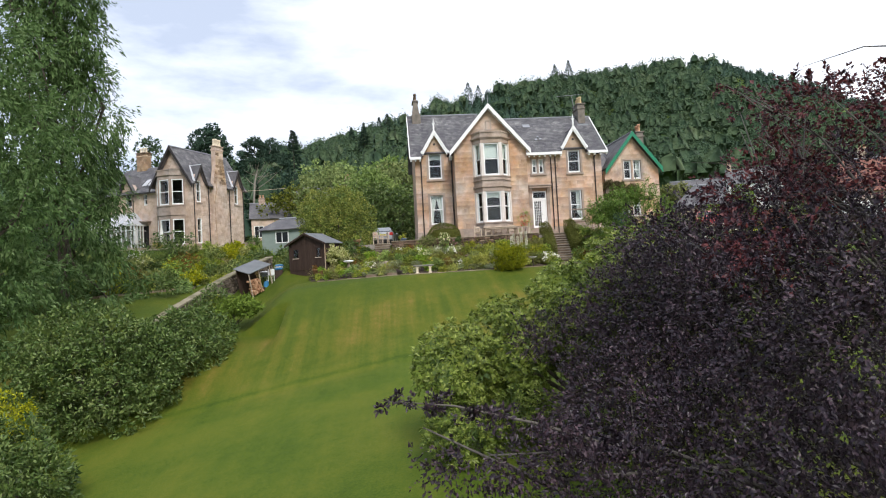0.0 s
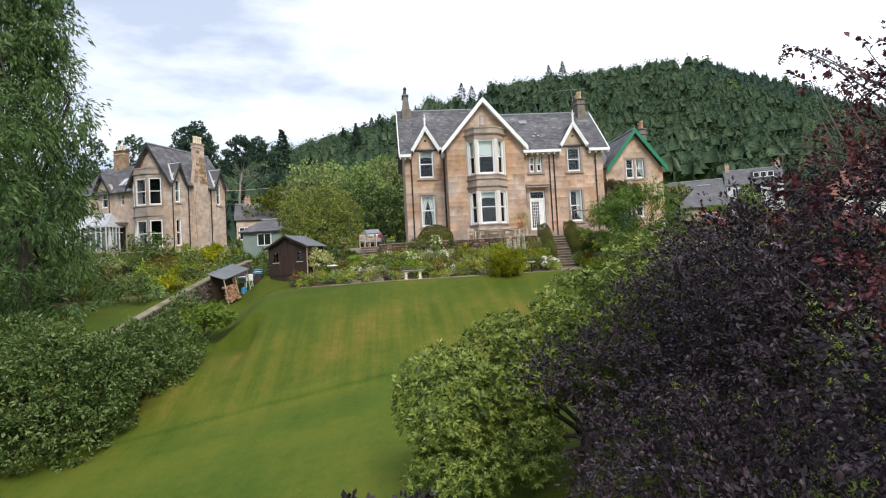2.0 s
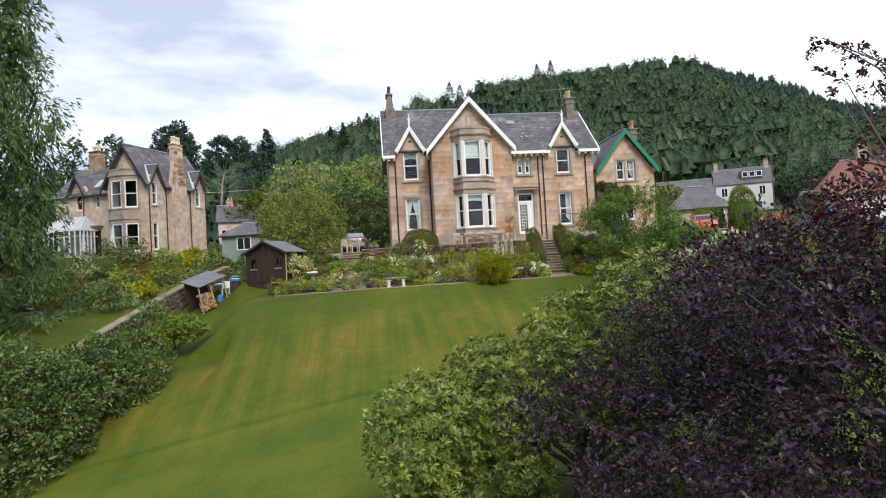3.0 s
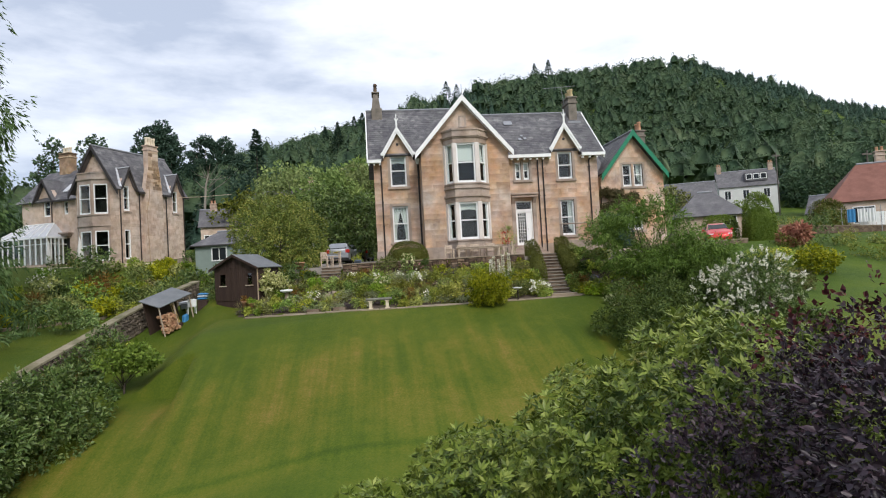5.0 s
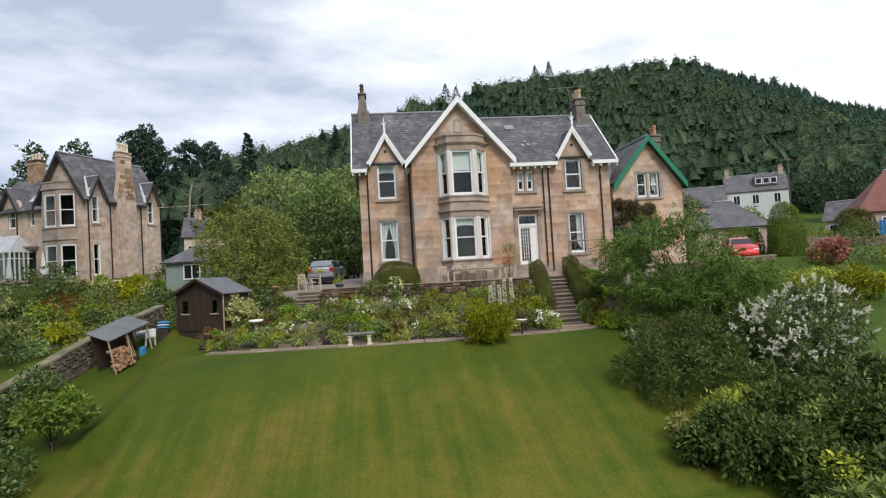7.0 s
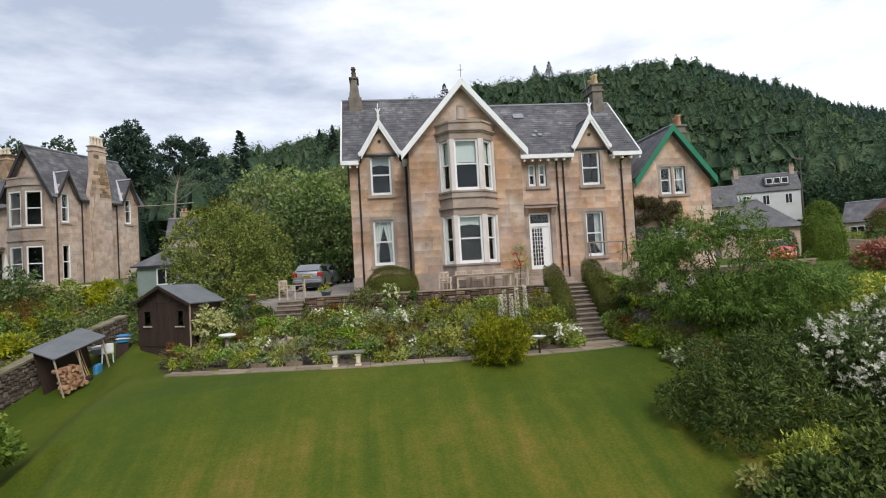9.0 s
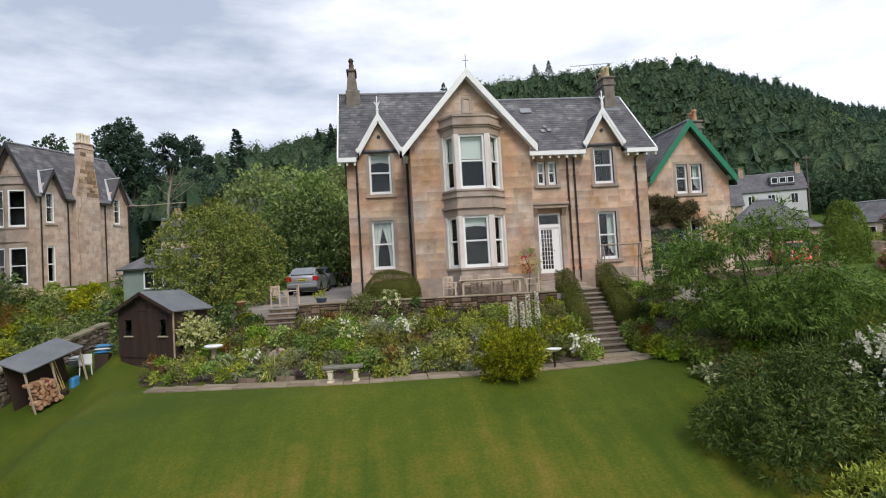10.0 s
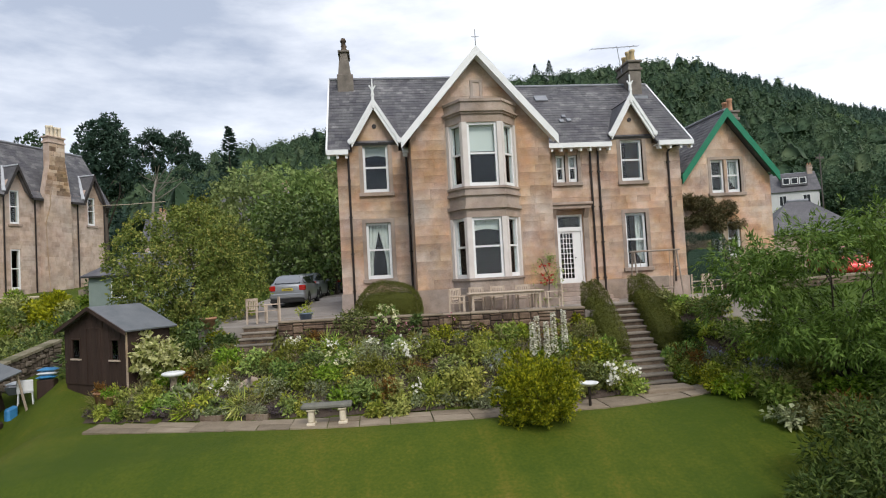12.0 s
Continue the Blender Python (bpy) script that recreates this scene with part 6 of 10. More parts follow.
# ---- trees and shrubs ----
def limbs(base, targets, r0, seed, material_sides=7, bend=0.3):
    """A tapered trunk that splits into limbs towards the targets."""
    rd = random.Random(seed)
    mb = Mesh()
    b = Vector(base)
    tg = [Vector(t) for t in targets]
    mean = sum(tg, Vector()) / len(tg)
    fork = b.lerp(Vector((b.x + (mean.x - b.x) * 0.3, b.y + (mean.y - b.y) * 0.3, mean.z)), 0.5)
    mb.tube([b - Vector((0, 0, 0.4)), b + Vector((0, 0, 0.15)), b.lerp(fork, 0.5), fork], [r0 * 1.35, r0 * 1.1, r0 * 0.9, r0 * 0.75], 10)
    for t in tg:
        s = b.lerp(fork, rd.uniform(0.55, 1.0))
        d = t - s
        j = lambda: Vector((rd.uniform(-1, 1), rd.uniform(-1, 1), rd.uniform(-0.4, 0.8))) * d.length * bend * 0.4
        p1, p2 = s + d * 0.35 + j(), s + d * 0.7 + j()
        mb.tube([s, p1, p2, t], [r0 * 0.45, r0 * 0.3, r0 * 0.17, r0 * 0.06], material_sides)
        for k in range(3):
            q = p1.lerp(p2, rd.random()) if k else p2
            e = q + Vector((rd.uniform(-1, 1), rd.uniform(-1, 1), rd.uniform(-0.3, 0.9))) * min(1.2, d.length * 0.25)
            mb.tube([q, q.lerp(e, 0.5) + j() * 0.3, e], [r0 * 0.14, r0 * 0.09, r0 * 0.03], 5)
    return mb


def tree(name, label, category, base, blobs, n, length, width, material, seed, r0=0.25, shell=0.5, droop=0.0, upright=0.3, spread=0.8, bark=None, limb_count=14, group="", sprig=6, gaps=0.0, gap_size=1.2, fine=True, spray=0.0):
    root = thing(name, label, category, *base, group=group)
    loc = [(b[0] - base[0], b[1] - base[1], b[2] - base[2], b[3], b[4], b[5]) for b in blobs]
    rd = random.Random(seed)
    tg = [b[:3] for b in (rd.sample(loc, limb_count) if len(loc) > limb_count else loc)]
    part("trunk", limbs((0, 0, 0), tg, r0, seed), bark or M_BARK, root, smooth=True)
    part("crown", foliage("crown", loc, n, length, width, material, seed, shell, droop, upright, spread, sprig, gaps, gap_size, fine, spray), material, root)
    return root


# copper beech: dark skirts low in front, open shoots above
beech_blobs = [
    (8.0, 11.6, -1.7, 2.3, 2.3, 1.9), (6.3, 9.4, -3.2, 2.1, 2.0, 1.6), (4.9, 8.4, -3.5, 1.6, 1.4, 1.1), (3.3, 8.9, -2.75, 1.3, 0.5, 0.35),
    (2.5, 9.1, -2.4, 0.7, 0.25, 0.16), (7.7, 8.2, -1.5, 1.7, 1.7, 1.4), (9.8, 10.2, -0.3, 1.8, 1.8, 1.6), (9.6, 13.8, -2.0, 2.0, 2.0, 1.9),
    (7.1, 6.6, -3.4, 2.0, 1.8, 1.6), (5.6, 6.6, -4.6, 1.8, 1.6, 1.4), (8.5, 8.6, -4.2, 3.2, 3.0, 1.8),
    (11.5, 14.0, -1.8, 2.4, 2.4, 2.2), (6.3, 11.8, -3.0, 1.5, 1.4, 1.2), (10.2, 15.6, -2.8, 1.6, 1.4, 1.3), (4.2, 7.4, -4.5, 1.4, 1.3, 1.1),
    (5.7, 14.9, -2.0, 0.9, 0.6, 0.5), (6.6, 14.7, -2.2, 1.2, 1.0, 1.0), (7.4, 15.2, -1.5, 1.1, 0.9, 1.0), (8.0, 15.5, -0.8, 0.9, 0.8, 0.9), (8.7, 14.8, -1.0, 1.3, 1.1, 1.3), (9.5, 15.6, -1.0, 1.3, 1.1, 1.2), (7.4, 14.0, -3.2, 1.6, 1.4, 1.3),
    (7.7, 12.2, -0.1, 1.3, 1.1, 0.75), (9.2, 12.4, 0.2, 1.4, 1.2, 0.85), (10.6, 13.0, 0.3, 1.5, 1.3, 0.95), (8.4, 13.7, -0.35, 1.2, 1.1, 0.8)]
beech_shoots = [
    (11.0, 8.2, 1.4, 2.0, 2.0, 2.0), (12.6, 10.5, 0.2, 3.0, 3.0, 2.8), (9.1, 13.1, 3.07, 0.2, 0.15, 0.06), (9.3, 13.1, 2.98, 0.22, 0.2, 0.08), (9.5, 13.0, 2.87, 0.26, 0.22, 0.09), (9.75, 13.0, 2.66, 0.3, 0.25, 0.12), (10.0, 13.0, 2.4, 0.32, 0.3, 0.14), (9.4, 13.1, 2.47, 0.24, 0.2, 0.07), (9.7, 13.0, 2.38, 0.3, 0.22, 0.09), (10.15, 13.0, 2.1, 0.4, 0.3, 0.2), (9.4, 13.1, 2.06, 0.22, 0.2, 0.08), (9.7, 13.0, 1.95, 0.3, 0.25, 0.12), (10.0, 13.0, 1.8, 0.35, 0.3, 0.18), (10.3, 12.8, 1.6, 0.5, 0.4, 0.25), (9.6, 11.4, 2.2, 1.0, 0.8, 0.4), (10.3, 12.4, 1.2, 1.2, 1.0, 0.7), (8.9, 9.9, 1.9, 0.9, 0.7, 0.3), (10.4, 9.6, 3.9, 1.1, 1.0, 0.45),
    (8.6, 11.0, 0.7, 1.1, 1.0, 0.5), (10.9, 11.2, 2.1, 1.3, 1.2, 0.7), (7.4, 9.4, -0.35, 0.9, 0.8, 0.45), (11.5, 9.2, 4.8, 1.3, 1.2, 0.6), (9.3, 8.2, 0.4, 1.1, 1.0, 0.6), (9.3, 15.2, 0.3, 0.9, 0.7, 0.5), (10.4, 15.0, 0.0, 1.2, 1.0, 0.9), (8.6, 15.6, 0.15, 0.5, 0.5, 0.35)]
beech_base = (11.0, 9.5, -6.6)
beech = tree("copper_beech", "large copper beech with dark purple leaves and pale twigs", "tree", beech_base, beech_blobs, 300000, 0.064, 0.038, L_BEECH, 3, 0.17, 0.75, 0.05, 0.5, 0.9, M_TWIG, 22, sprig=12, gaps=0.82, gap_size=0.55, fine=False, spray=0.34)
loc = [(b[0] - beech_base[0], b[1] - beech_base[1], b[2] - beech_base[2], b[3], b[4], b[5]) for b in beech_shoots]
part("upper_crown", foliage("upper_crown", loc, 46000, 0.072, 0.046, L_BEECHRED, 4, 0.8, 0.05, 0.5, 0.9, 12, 0.74, 0.45, False, 0.3), None, beech, "open upper shoots with reddish young leaves")
m = Mesh()
low_line = [(5.2, 9.0, -2.9), (4.0, 9.05, -2.45), (2.9, 9.1, -2.15), (1.95, 9.1, -2.02)]
low_line = [tuple(a - b for a, b in zip(p, beech_base)) for p in low_line]
m.tube(low_line, [0.03, 0.022, 0.014, 0.005], 6)
low_limb = part("low_limb", m, M_TWIG, beech, smooth=True)
low_blobs = []
for i in range(14):
    u = i / 13 * 2.999
    a, b = low_line[int(u)], low_line[int(u) + 1]
    k = 0.34 * (1 - 0.6 * i / 13) * (0.7 + 0.5 * (i * 7 % 5) / 4)
    jog = 0.12 * math.sin(i * 2.3)
    low_blobs.append((*(p + (q - p) * (u % 1) + d for p, q, d in zip(a, b, (0, jog, 0.5 * jog))), k, k, k * 0.36))
part("spray", foliage("spray", low_blobs, 2300, 0.06, 0.034, L_BEECH, 12, 0.8, 0.05, 0.5, 0.9, 10, fine=False), None, low_limb)
part("upper_limb", limbs((0, 0, 1.0), [b[:3] for b in loc], 0.11, 9), M_TWIG, beech, smooth=True)

rhodo_blobs = [
    (3.7, 17.9, -3.1, 1.2, 1.3, 1.3), (5.3, 18.6, -2.6, 1.3, 1.4, 1.35), (7.0, 17.9, -1.7, 1.3, 1.3, 1.4), (8.4, 17.3, -1.0, 1.5, 1.4, 1.45), (9.8, 18.2, -1.3, 1.6, 1.5, 1.45),
    (7.6, 19.6, -2.5, 1.5, 1.5, 1.45), (9.4, 20.4, -2.5, 1.7, 1.6, 1.6), (11.9, 20.2, -2.5, 1.6, 1.6, 1.5), (5.8, 19.8, -3.3, 1.2, 1.3, 1.2), (11.6, 18.2, -2.2, 1.5, 1.5, 1.4), (3.8, 17.2, -4.6, 1.1, 1.0, 1.0), (5.4, 17.9, -4.2, 1.0, 1.0, 0.9)]
rhodo_base = (7.0, 18.4, -5.4)
rhodo = thing("rhododendron", "broad rhododendron with leathery yellow-green leaves and gnarled stems", "shrub", *rhodo_base)
loc = [(b[0] - rhodo_base[0], b[1] - rhodo_base[1], b[2] - rhodo_base[2], b[3], b[4], b[5]) for b in rhodo_blobs]
part("trunk", limbs((0, 0, 0), [b[:3] for b in loc], 0.16, 5), M_BARK, rhodo, smooth=True)
part("crown", rosettes("crown", loc, 12000, 9, 0.125, 0.042, L_RHODO, 5, 0.32, 0.72, 0.6), None, rhodo)
# inner leaves take the darker laurel green as painted shade between the whorls
part("inner_crown", foliage("inner_crown", [(*b[:3], b[3] * 0.8, b[4] * 0.8, b[5] * 0.8) for b in loc], 16000, 0.16, 0.06, L_LAUREL, 6, 0.6, 0.2, 0.5, 0.9, 6, 0.6, 0.8), None, rhodo, "inner leaves coloured darker as the shade inside the crown")

# laurels along the west side of the lawn
tree("laurel_bush", "dense dark green laurel bush beside the lawn", "shrub", (-8.6, 32.4, -5.2), lump((-8.6, 32.4, -3.7), (2.4, 2.3, 2.1), 26, 0.85, 31, 0.9, -0.95), 25000, 0.18, 0.08, L_LAUREL, 31, 0.12, 0.3, 0.0, 0.5, 0.8, limb_count=8, sprig=8, gaps=0.5, gap_size=0.6, fine=False)
tree("laurel_bush", "large dense dark green laurel bush beside the lawn", "shrub", (-11.0, 28.8, -6.5), lump((-11.0, 28.8, -4.3), (3.6, 2.8, 3.0), 38, 1.0, 32, 0.9, -0.95), 40000, 0.18, 0.08, L_LAUREL, 32, 0.14, 0.3, 0.0, 0.5, 0.8, limb_count=8, sprig=8, gaps=0.5, gap_size=0.6, fine=False)
tree("laurel_bush", "dark green laurel bush with glossy leaves at the lawn edge", "shrub", (-10.2, 20.6, -8.0), lump((-10.2, 20.6, -6.3), (2.4, 2.3, 2.0), 14, 0.9, 33), 18000, 0.16, 0.07, L_LAUREL, 33, 0.12, 0.35, 0.0, 0.5, 0.8, limb_count=8, sprig=8, gaps=0.6, gap_size=0.6, fine=False)
tree("golden_shrub", "golden-leaved shrub between dark laurels", "shrub", (-12.3, 24.4, -7.6), lump((-12.3, 24.4, -5.6), (1.2, 1.1, 1.7), 9, 0.6, 34), 5000, 0.11, 0.055, L_GOLD, 34, 0.08, 0.4, 0.0, 0.4, 0.8, limb_count=6)

# tall trees on the west boundary
r_ = random.Random(5)
cyp = []
for i in range(70):
    t = i / 69
    z = -3.5 + 31 * t
    rad = 4.9 * (1 - t) ** 0.7 + 0.6
    a = i * 2.4
    k = 0.55 + 0.45 * r_.random()
    cyp.append((-21.6 + rad * k * math.cos(a), 46.6 + rad * k * math.sin(a), z - 0.5 * k, 1.5, 1.5, 1.25))
tree("weeping_cypress", "tall dark conifer with drooping feathery branches", "tree", (-21.6, 46.6, -2.2), cyp, 130000, 0.36, 0.12, L_BIRCH, 41, 0.35, 0.7, 1.3, 0.1, 0.5, limb_count=26, sprig=16, gaps=0.95, gap_size=1.0, spray=1.3)
tree("broadleaf_tree", "tall leafy green tree at the edge of the garden", "tree", (-20.5, 31.0, -6.0), lump((-20.5, 31.0, 5.5), (6.8, 6.0, 11.5), 60, 2.0, 42, 0.9, -0.9), 105000, 0.24, 0.11, L_BIRCH, 42, 0.4, 0.5, 0.7, 0.4, 0.8, limb_count=24, sprig=12, gaps=0.85, gap_size=1.2, spray=0.6)

# feathery small tree by the steps
fe = []
for i in range(46):
    a = i * 2.4
    t = r_.random()
    rad = 3.0 * math.sqrt(r_.random())
    low = 1.0 if math.cos(a) < -0.25 else -0.5
    fe.append((17.5 + rad * math.cos(a), 37.4 + 0.8 * rad * math.sin(a), low + (3.8 - low) * t * (1 - 0.25 * rad / 3.5) * (1 - 0.10 * max(0.0, rad * math.cos(a))), 0.9, 0.9, 0.34))
fe += [(14.6, 37.0, 2.5, 0.7, 0.6, 0.25), (15.2, 37.2, 3.1, 0.7, 0.6, 0.25), (16.4, 34.6, 1.1, 0.7, 0.6, 0.3), (16.0, 36.6, 3.6, 0.7, 0.7, 0.3), (17.0, 36.4, 3.9, 0.7, 0.7, 0.3), (17.2, 35.4, 2.3, 0.7, 0.7, 0.3), (17.8, 35.2, 1.3, 0.8, 0.7, 0.3), (18.6, 35.4, 0.3, 0.9, 0.7, 0.4), (17.2, 35.6, 0.0, 0.9, 0.7, 0.4)]
tree("rowan_tree", "small spreading tree with feathery mid-green leaves", "tree", (17.2, 37.4, -1.2), fe, 72000, 0.15, 0.05, L_FEATHER, 51, 0.10, 0.8, 0.5, 0.7, 0.8, limb_count=30, sprig=12, gaps=0.8, gap_size=0.8, spray=0.45)


# ---- woods and hills behind ----
def ball():
    """A coarse ball: corners and triangles of an octahedron cut once."""
    v = [(1, 0, 0), (-1, 0, 0), (0, 1, 0), (0, -1, 0), (0, 0, 1), (0, 0, -1)]
    f, mid = [], {}
    for x in (0, 1):
        for y in (2, 3):
            for z in (4, 5):
                e = []
                for a, b in ((x, y), (y, z), (z, x)):
                    k = (min(a, b), max(a, b))
                    if k not in mid:
                        mid[k] = len(v)
                        v.append(tuple((Vector(v[a]) + Vector(v[b])).normalized()))
                    e.append(mid[k])
                f += [(x, e[0], e[2]), (y, e[1], e[0]), (z, e[2], e[1]), tuple(e)]
    return np.array(v, float), np.array(f)


def far_trees():
    """Broadleaved and coniferous woodland over the hills."""
    r = np.random.default_rng(77)
    broad, conif, taken = [], [], set()
    tries = 0
    while tries < 9000:
        tries += 1
        az, rad = r.uniform(-36, 54), 105 + 480 * r.random() ** 1.1
        x, y = 5 + rad * math.sin(radians(az)), 12 + rad * math.cos(radians(az))
        far = between(az, (-60, -10, 10, 26, 40, 60), (420, 330, 340, 430, 560, 600))
        if rad > far + 25 or (az > 20 and rad < 145):
            continue
        if (int(x // 5.5), int(y // 5.5)) in taken:
            continue
        taken.add((int(x // 5.5), int(y // 5.5)))
        z = ground_height(x, y)
        c = 0.42 * noise.noise((x / 90, y / 90, 5)) + 0.3 * (rad / far - 0.75) + (0.14 if az > 31 else -0.16 if 3 < az < 27 else 0.03)
        (conif if c + r.uniform(-0.14, 0.14) > 0.03 else broad).append((x, y, z))
    bv, bf = ball()
    cone = np.array([(math.cos(i * 1.0472), math.sin(i * 1.0472), 0.1) for i in range(6)] + [(0, 0, 1)])
    cone_f = np.array([(i, (i + 1) % 6, 6) for i in range(6)])
    for name, pts, mat, label in (("far_woodland", broad, L_HAZEWOOD, "green broadleaved woodland on the hillside"), ("far_conifers", conif, L_CONIFER, "dark conifer plantation along the hilltop")):
        P, A, F, L, W, cores = [], [], [], [], [], []
        for x, y, z in pts:
            if name == "far_conifers":
                h, n = r.uniform(5, 10.5) * (0.75 if x > 0.45 * y else 1.0), 80
                cw = r.uniform(2.0, 3.0)
                cores.append(np.array([x, y, z]) + cone * np.array([cw * 0.72, cw * 0.72, h * 0.96]))
                t = r.random(n)
                a = r.random(n) * 2 * math.pi
                rr = (1 - t) * cw * (0.5 + 0.5 * r.random(n))
                p = np.stack([x + rr * np.cos(a), y + rr * np.sin(a), z + t * h], 1)
                d = np.stack([np.cos(a), np.sin(a), -0.5 + 0.9 * t], 1)
                ln, wd = np.full(n, 1.25) * (1.15 - 0.7 * t), np.full(n, 0.75) * (1.15 - 0.6 * t)
            else:
                h, w = r.uniform(6, 14), r.uniform(2.8, 4.8)
                rad = math.hypot(x - 5, y - 12)
                leaf = 0.0022 * rad + 0.1
                cores.append(np.array([x, y, z + h * 0.55]) + bv * np.array([w, w, h * 0.45]) * (0.55 + 0.35 * r.random((len(bv), 1))))
                n = int(min(260, 62 * (w / 3.8) ** 2 * (1.25 / leaf) ** 2))
                d = unit(r.normal(size=(n, 3)) + np.array([0, 0, 0.35]))
                k = 1 + 0.25 * np.sin(d[:, 0] * 5 + x) * np.cos(d[:, 1] * 5 + y) - 0.1 * r.random(n)
                p = np.array([x, y, z + h * 0.55]) + d * np.array([w, w, h * 0.45]) * (k * (0.86 + 0.16 * r.random(n)))[:, None]
                out = d
                d = np.cross(out, r.normal(size=(n, 3))) + 0.25 * out
                ln, wd = leaf * (0.75 + 0.5 * r.random(n)), leaf * (0.75 + 0.4 * r.random(n))
            P.append(p), A.append(d), F.append((out + 0.55 * r.normal(size=(n, 3))) if name == "far_woodland" else d * 0.4 + np.array([0, 0, 0.5]) + 0.5 * r.normal(size=(n, 3))), L.append(ln), W.append(wd)
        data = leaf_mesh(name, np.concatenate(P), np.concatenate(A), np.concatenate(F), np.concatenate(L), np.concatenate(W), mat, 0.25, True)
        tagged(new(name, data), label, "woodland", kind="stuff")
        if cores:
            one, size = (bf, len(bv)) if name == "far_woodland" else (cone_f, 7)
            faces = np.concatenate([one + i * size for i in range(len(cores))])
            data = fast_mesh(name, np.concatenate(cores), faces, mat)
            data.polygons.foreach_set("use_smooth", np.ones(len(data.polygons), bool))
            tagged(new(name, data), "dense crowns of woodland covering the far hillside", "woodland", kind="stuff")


far_trees()


def conifer(x, y, z, h, w, seed, name="conifer"):
    r = np.random.default_rng(seed)
    root = thing(name, "tall dark pointed conifer", "tree", x, y, z, group="conifers on the skyline")
    n = 900
    t = r.random(n) ** 0.8
    a = r.random(n) * 2 * math.pi
    tier = 0.55 + 0.45 * np.abs(np.sin(t * h * 1.9))
    rr = (1 - t) ** 0.85 * w * tier * (0.35 + 0.65 * r.random(n))
    p = np.stack([rr * np.cos(a), rr * np.sin(a), (0.12 + 0.88 * t) * h], 1)
    d = np.stack([np.cos(a), np.sin(a), -0.35 + 0.6 * t], 1) + 0.3 * r.normal(size=(n, 3))
    f = np.stack([0 * a, 0 * a, 1 + 0 * a], 1) + 0.4 * r.normal(size=(n, 3))
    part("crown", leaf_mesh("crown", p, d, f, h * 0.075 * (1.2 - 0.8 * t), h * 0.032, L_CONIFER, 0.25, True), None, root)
    m = Mesh()
    m.tube([(0, 0, -1), (0, 0, h * 0.97)], [h * 0.018, 0.02], 6)
    part("trunk", m, M_BARK, root)


def at(az, r):
    return 5 + r * math.sin(radians(az)), 15 + r * math.cos(radians(az))


for i, (az, r, el, w) in enumerate(((-11.5, 118, 13.4, 5.0), (15.9, 330, 18.2, 5.5), (17.2, 335, 18.4, 5.0), (16.6, 320, 17.4, 5.0), (11.0, 300, 16.9, 4.5), (7.3, 290, 17.3, 5.5), (8.3, 290, 17.0, 5.0), (9.1, 290, 16.4, 4.5), (-1.0, 240, 14.8, 4.2), (-1.8, 250, 14.5, 4.0), (-3.4, 240, 14.0, 4.0), (-4.6, 250, 13.6, 4.0), (13.0, 330, 16.8, 4.0))):
    x, y = at(az, r)
    z = ground_height(x, y)
    top = 2.2 + r * math.tan(radians(el))
    conifer(x, y, z, max(9.0, top - z), w, 900 + i)


def broadleaf(az, r, z_low, z_top, w, material, seed, n=9000, leaf=0.42, label="leafy broadleaved tree behind the houses", trunk=0.3, name="broadleaf_tree", bark=None):
    x, y = at(az, r)
    g = ground_height(x, y)
    c = (z_low + z_top) / 2
    tree(name, label, "tree", (x, y, g), lump((x, y, c), (w, w, (z_top - z_low) / 2), 26, w * 0.32, seed, 0.85, -0.75), int(n * 0.52), leaf * 1.0, leaf * 0.66, material, seed, trunk, 0.5, 0.1, 0.5, 0.9, bark, limb_count=10, sprig=6, gaps=0.55, gap_size=w * 0.3, fine=False)


def scots_pine(x, y):
    """One bare pale trunk that forks high, with flat sparse clumps of needles."""
    g = ground_height(x, y)
    p = thing("scots_pine", "scots pine with a bare pale trunk and sparse flat-topped crown", "tree", x, y, g)
    rd = random.Random(77)
    t = Mesh()
    t.tube([(0, 0, -0.4), (0.1, 0, 4.0), (0.45, 0, 8.5), (0.9, 0, 12.5 - g + 3.0)], [0.19, 0.16, 0.13, 0.10], 9)
    clumps = []
    for cx, cz, w in ((-1.6, 16.4, 1.1), (-0.5, 18.0, 1.3), (0.7, 18.9, 1.4), (2.0, 19.4, 1.5), (3.1, 18.6, 1.3), (4.2, 17.4, 1.2), (4.7, 16.2, 0.9), (1.4, 17.6, 1.2), (2.8, 17.0, 1.1), (-1.2, 15.2, 0.7), (3.8, 15.4, 0.8), (0.2, 16.6, 0.9)):
        for k in range(4):
            clumps.append((cx + rd.uniform(-0.8, 0.8) * w, rd.uniform(-1.2, 1.2), cz - g + rd.uniform(-0.4, 0.4), w * rd.uniform(0.4, 0.65), w * 0.6, w * rd.uniform(0.2, 0.32)))
        s0 = Vector((0.6 + rd.uniform(-0.1, 0.25), 0, rd.uniform(12.6, 15.4) - g))
        e = Vector((cx, rd.uniform(-0.5, 0.5), cz - g - 0.2))
        t.tube([s0, s0.lerp(e, 0.5) + Vector((0, 0, -0.25)), e], [0.06, 0.04, 0.015], 6)
    for k in range(9):
        z, q = rd.uniform(8.0, 12.5) - g, rd.choice((-1, 1)) * rd.uniform(0.9, 2.4)
        t.tube([(0.45, 0, z), (0.45 + q * 0.5, 0.1, z + 0.15), (0.45 + q, 0.2, z + rd.uniform(0.1, 0.6))], [0.028, 0.02, 0.008], 5)
    part("trunk", t, M_PALEBARK, p, smooth=True)
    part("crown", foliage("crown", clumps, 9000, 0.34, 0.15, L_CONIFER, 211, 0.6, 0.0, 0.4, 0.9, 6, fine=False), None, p)


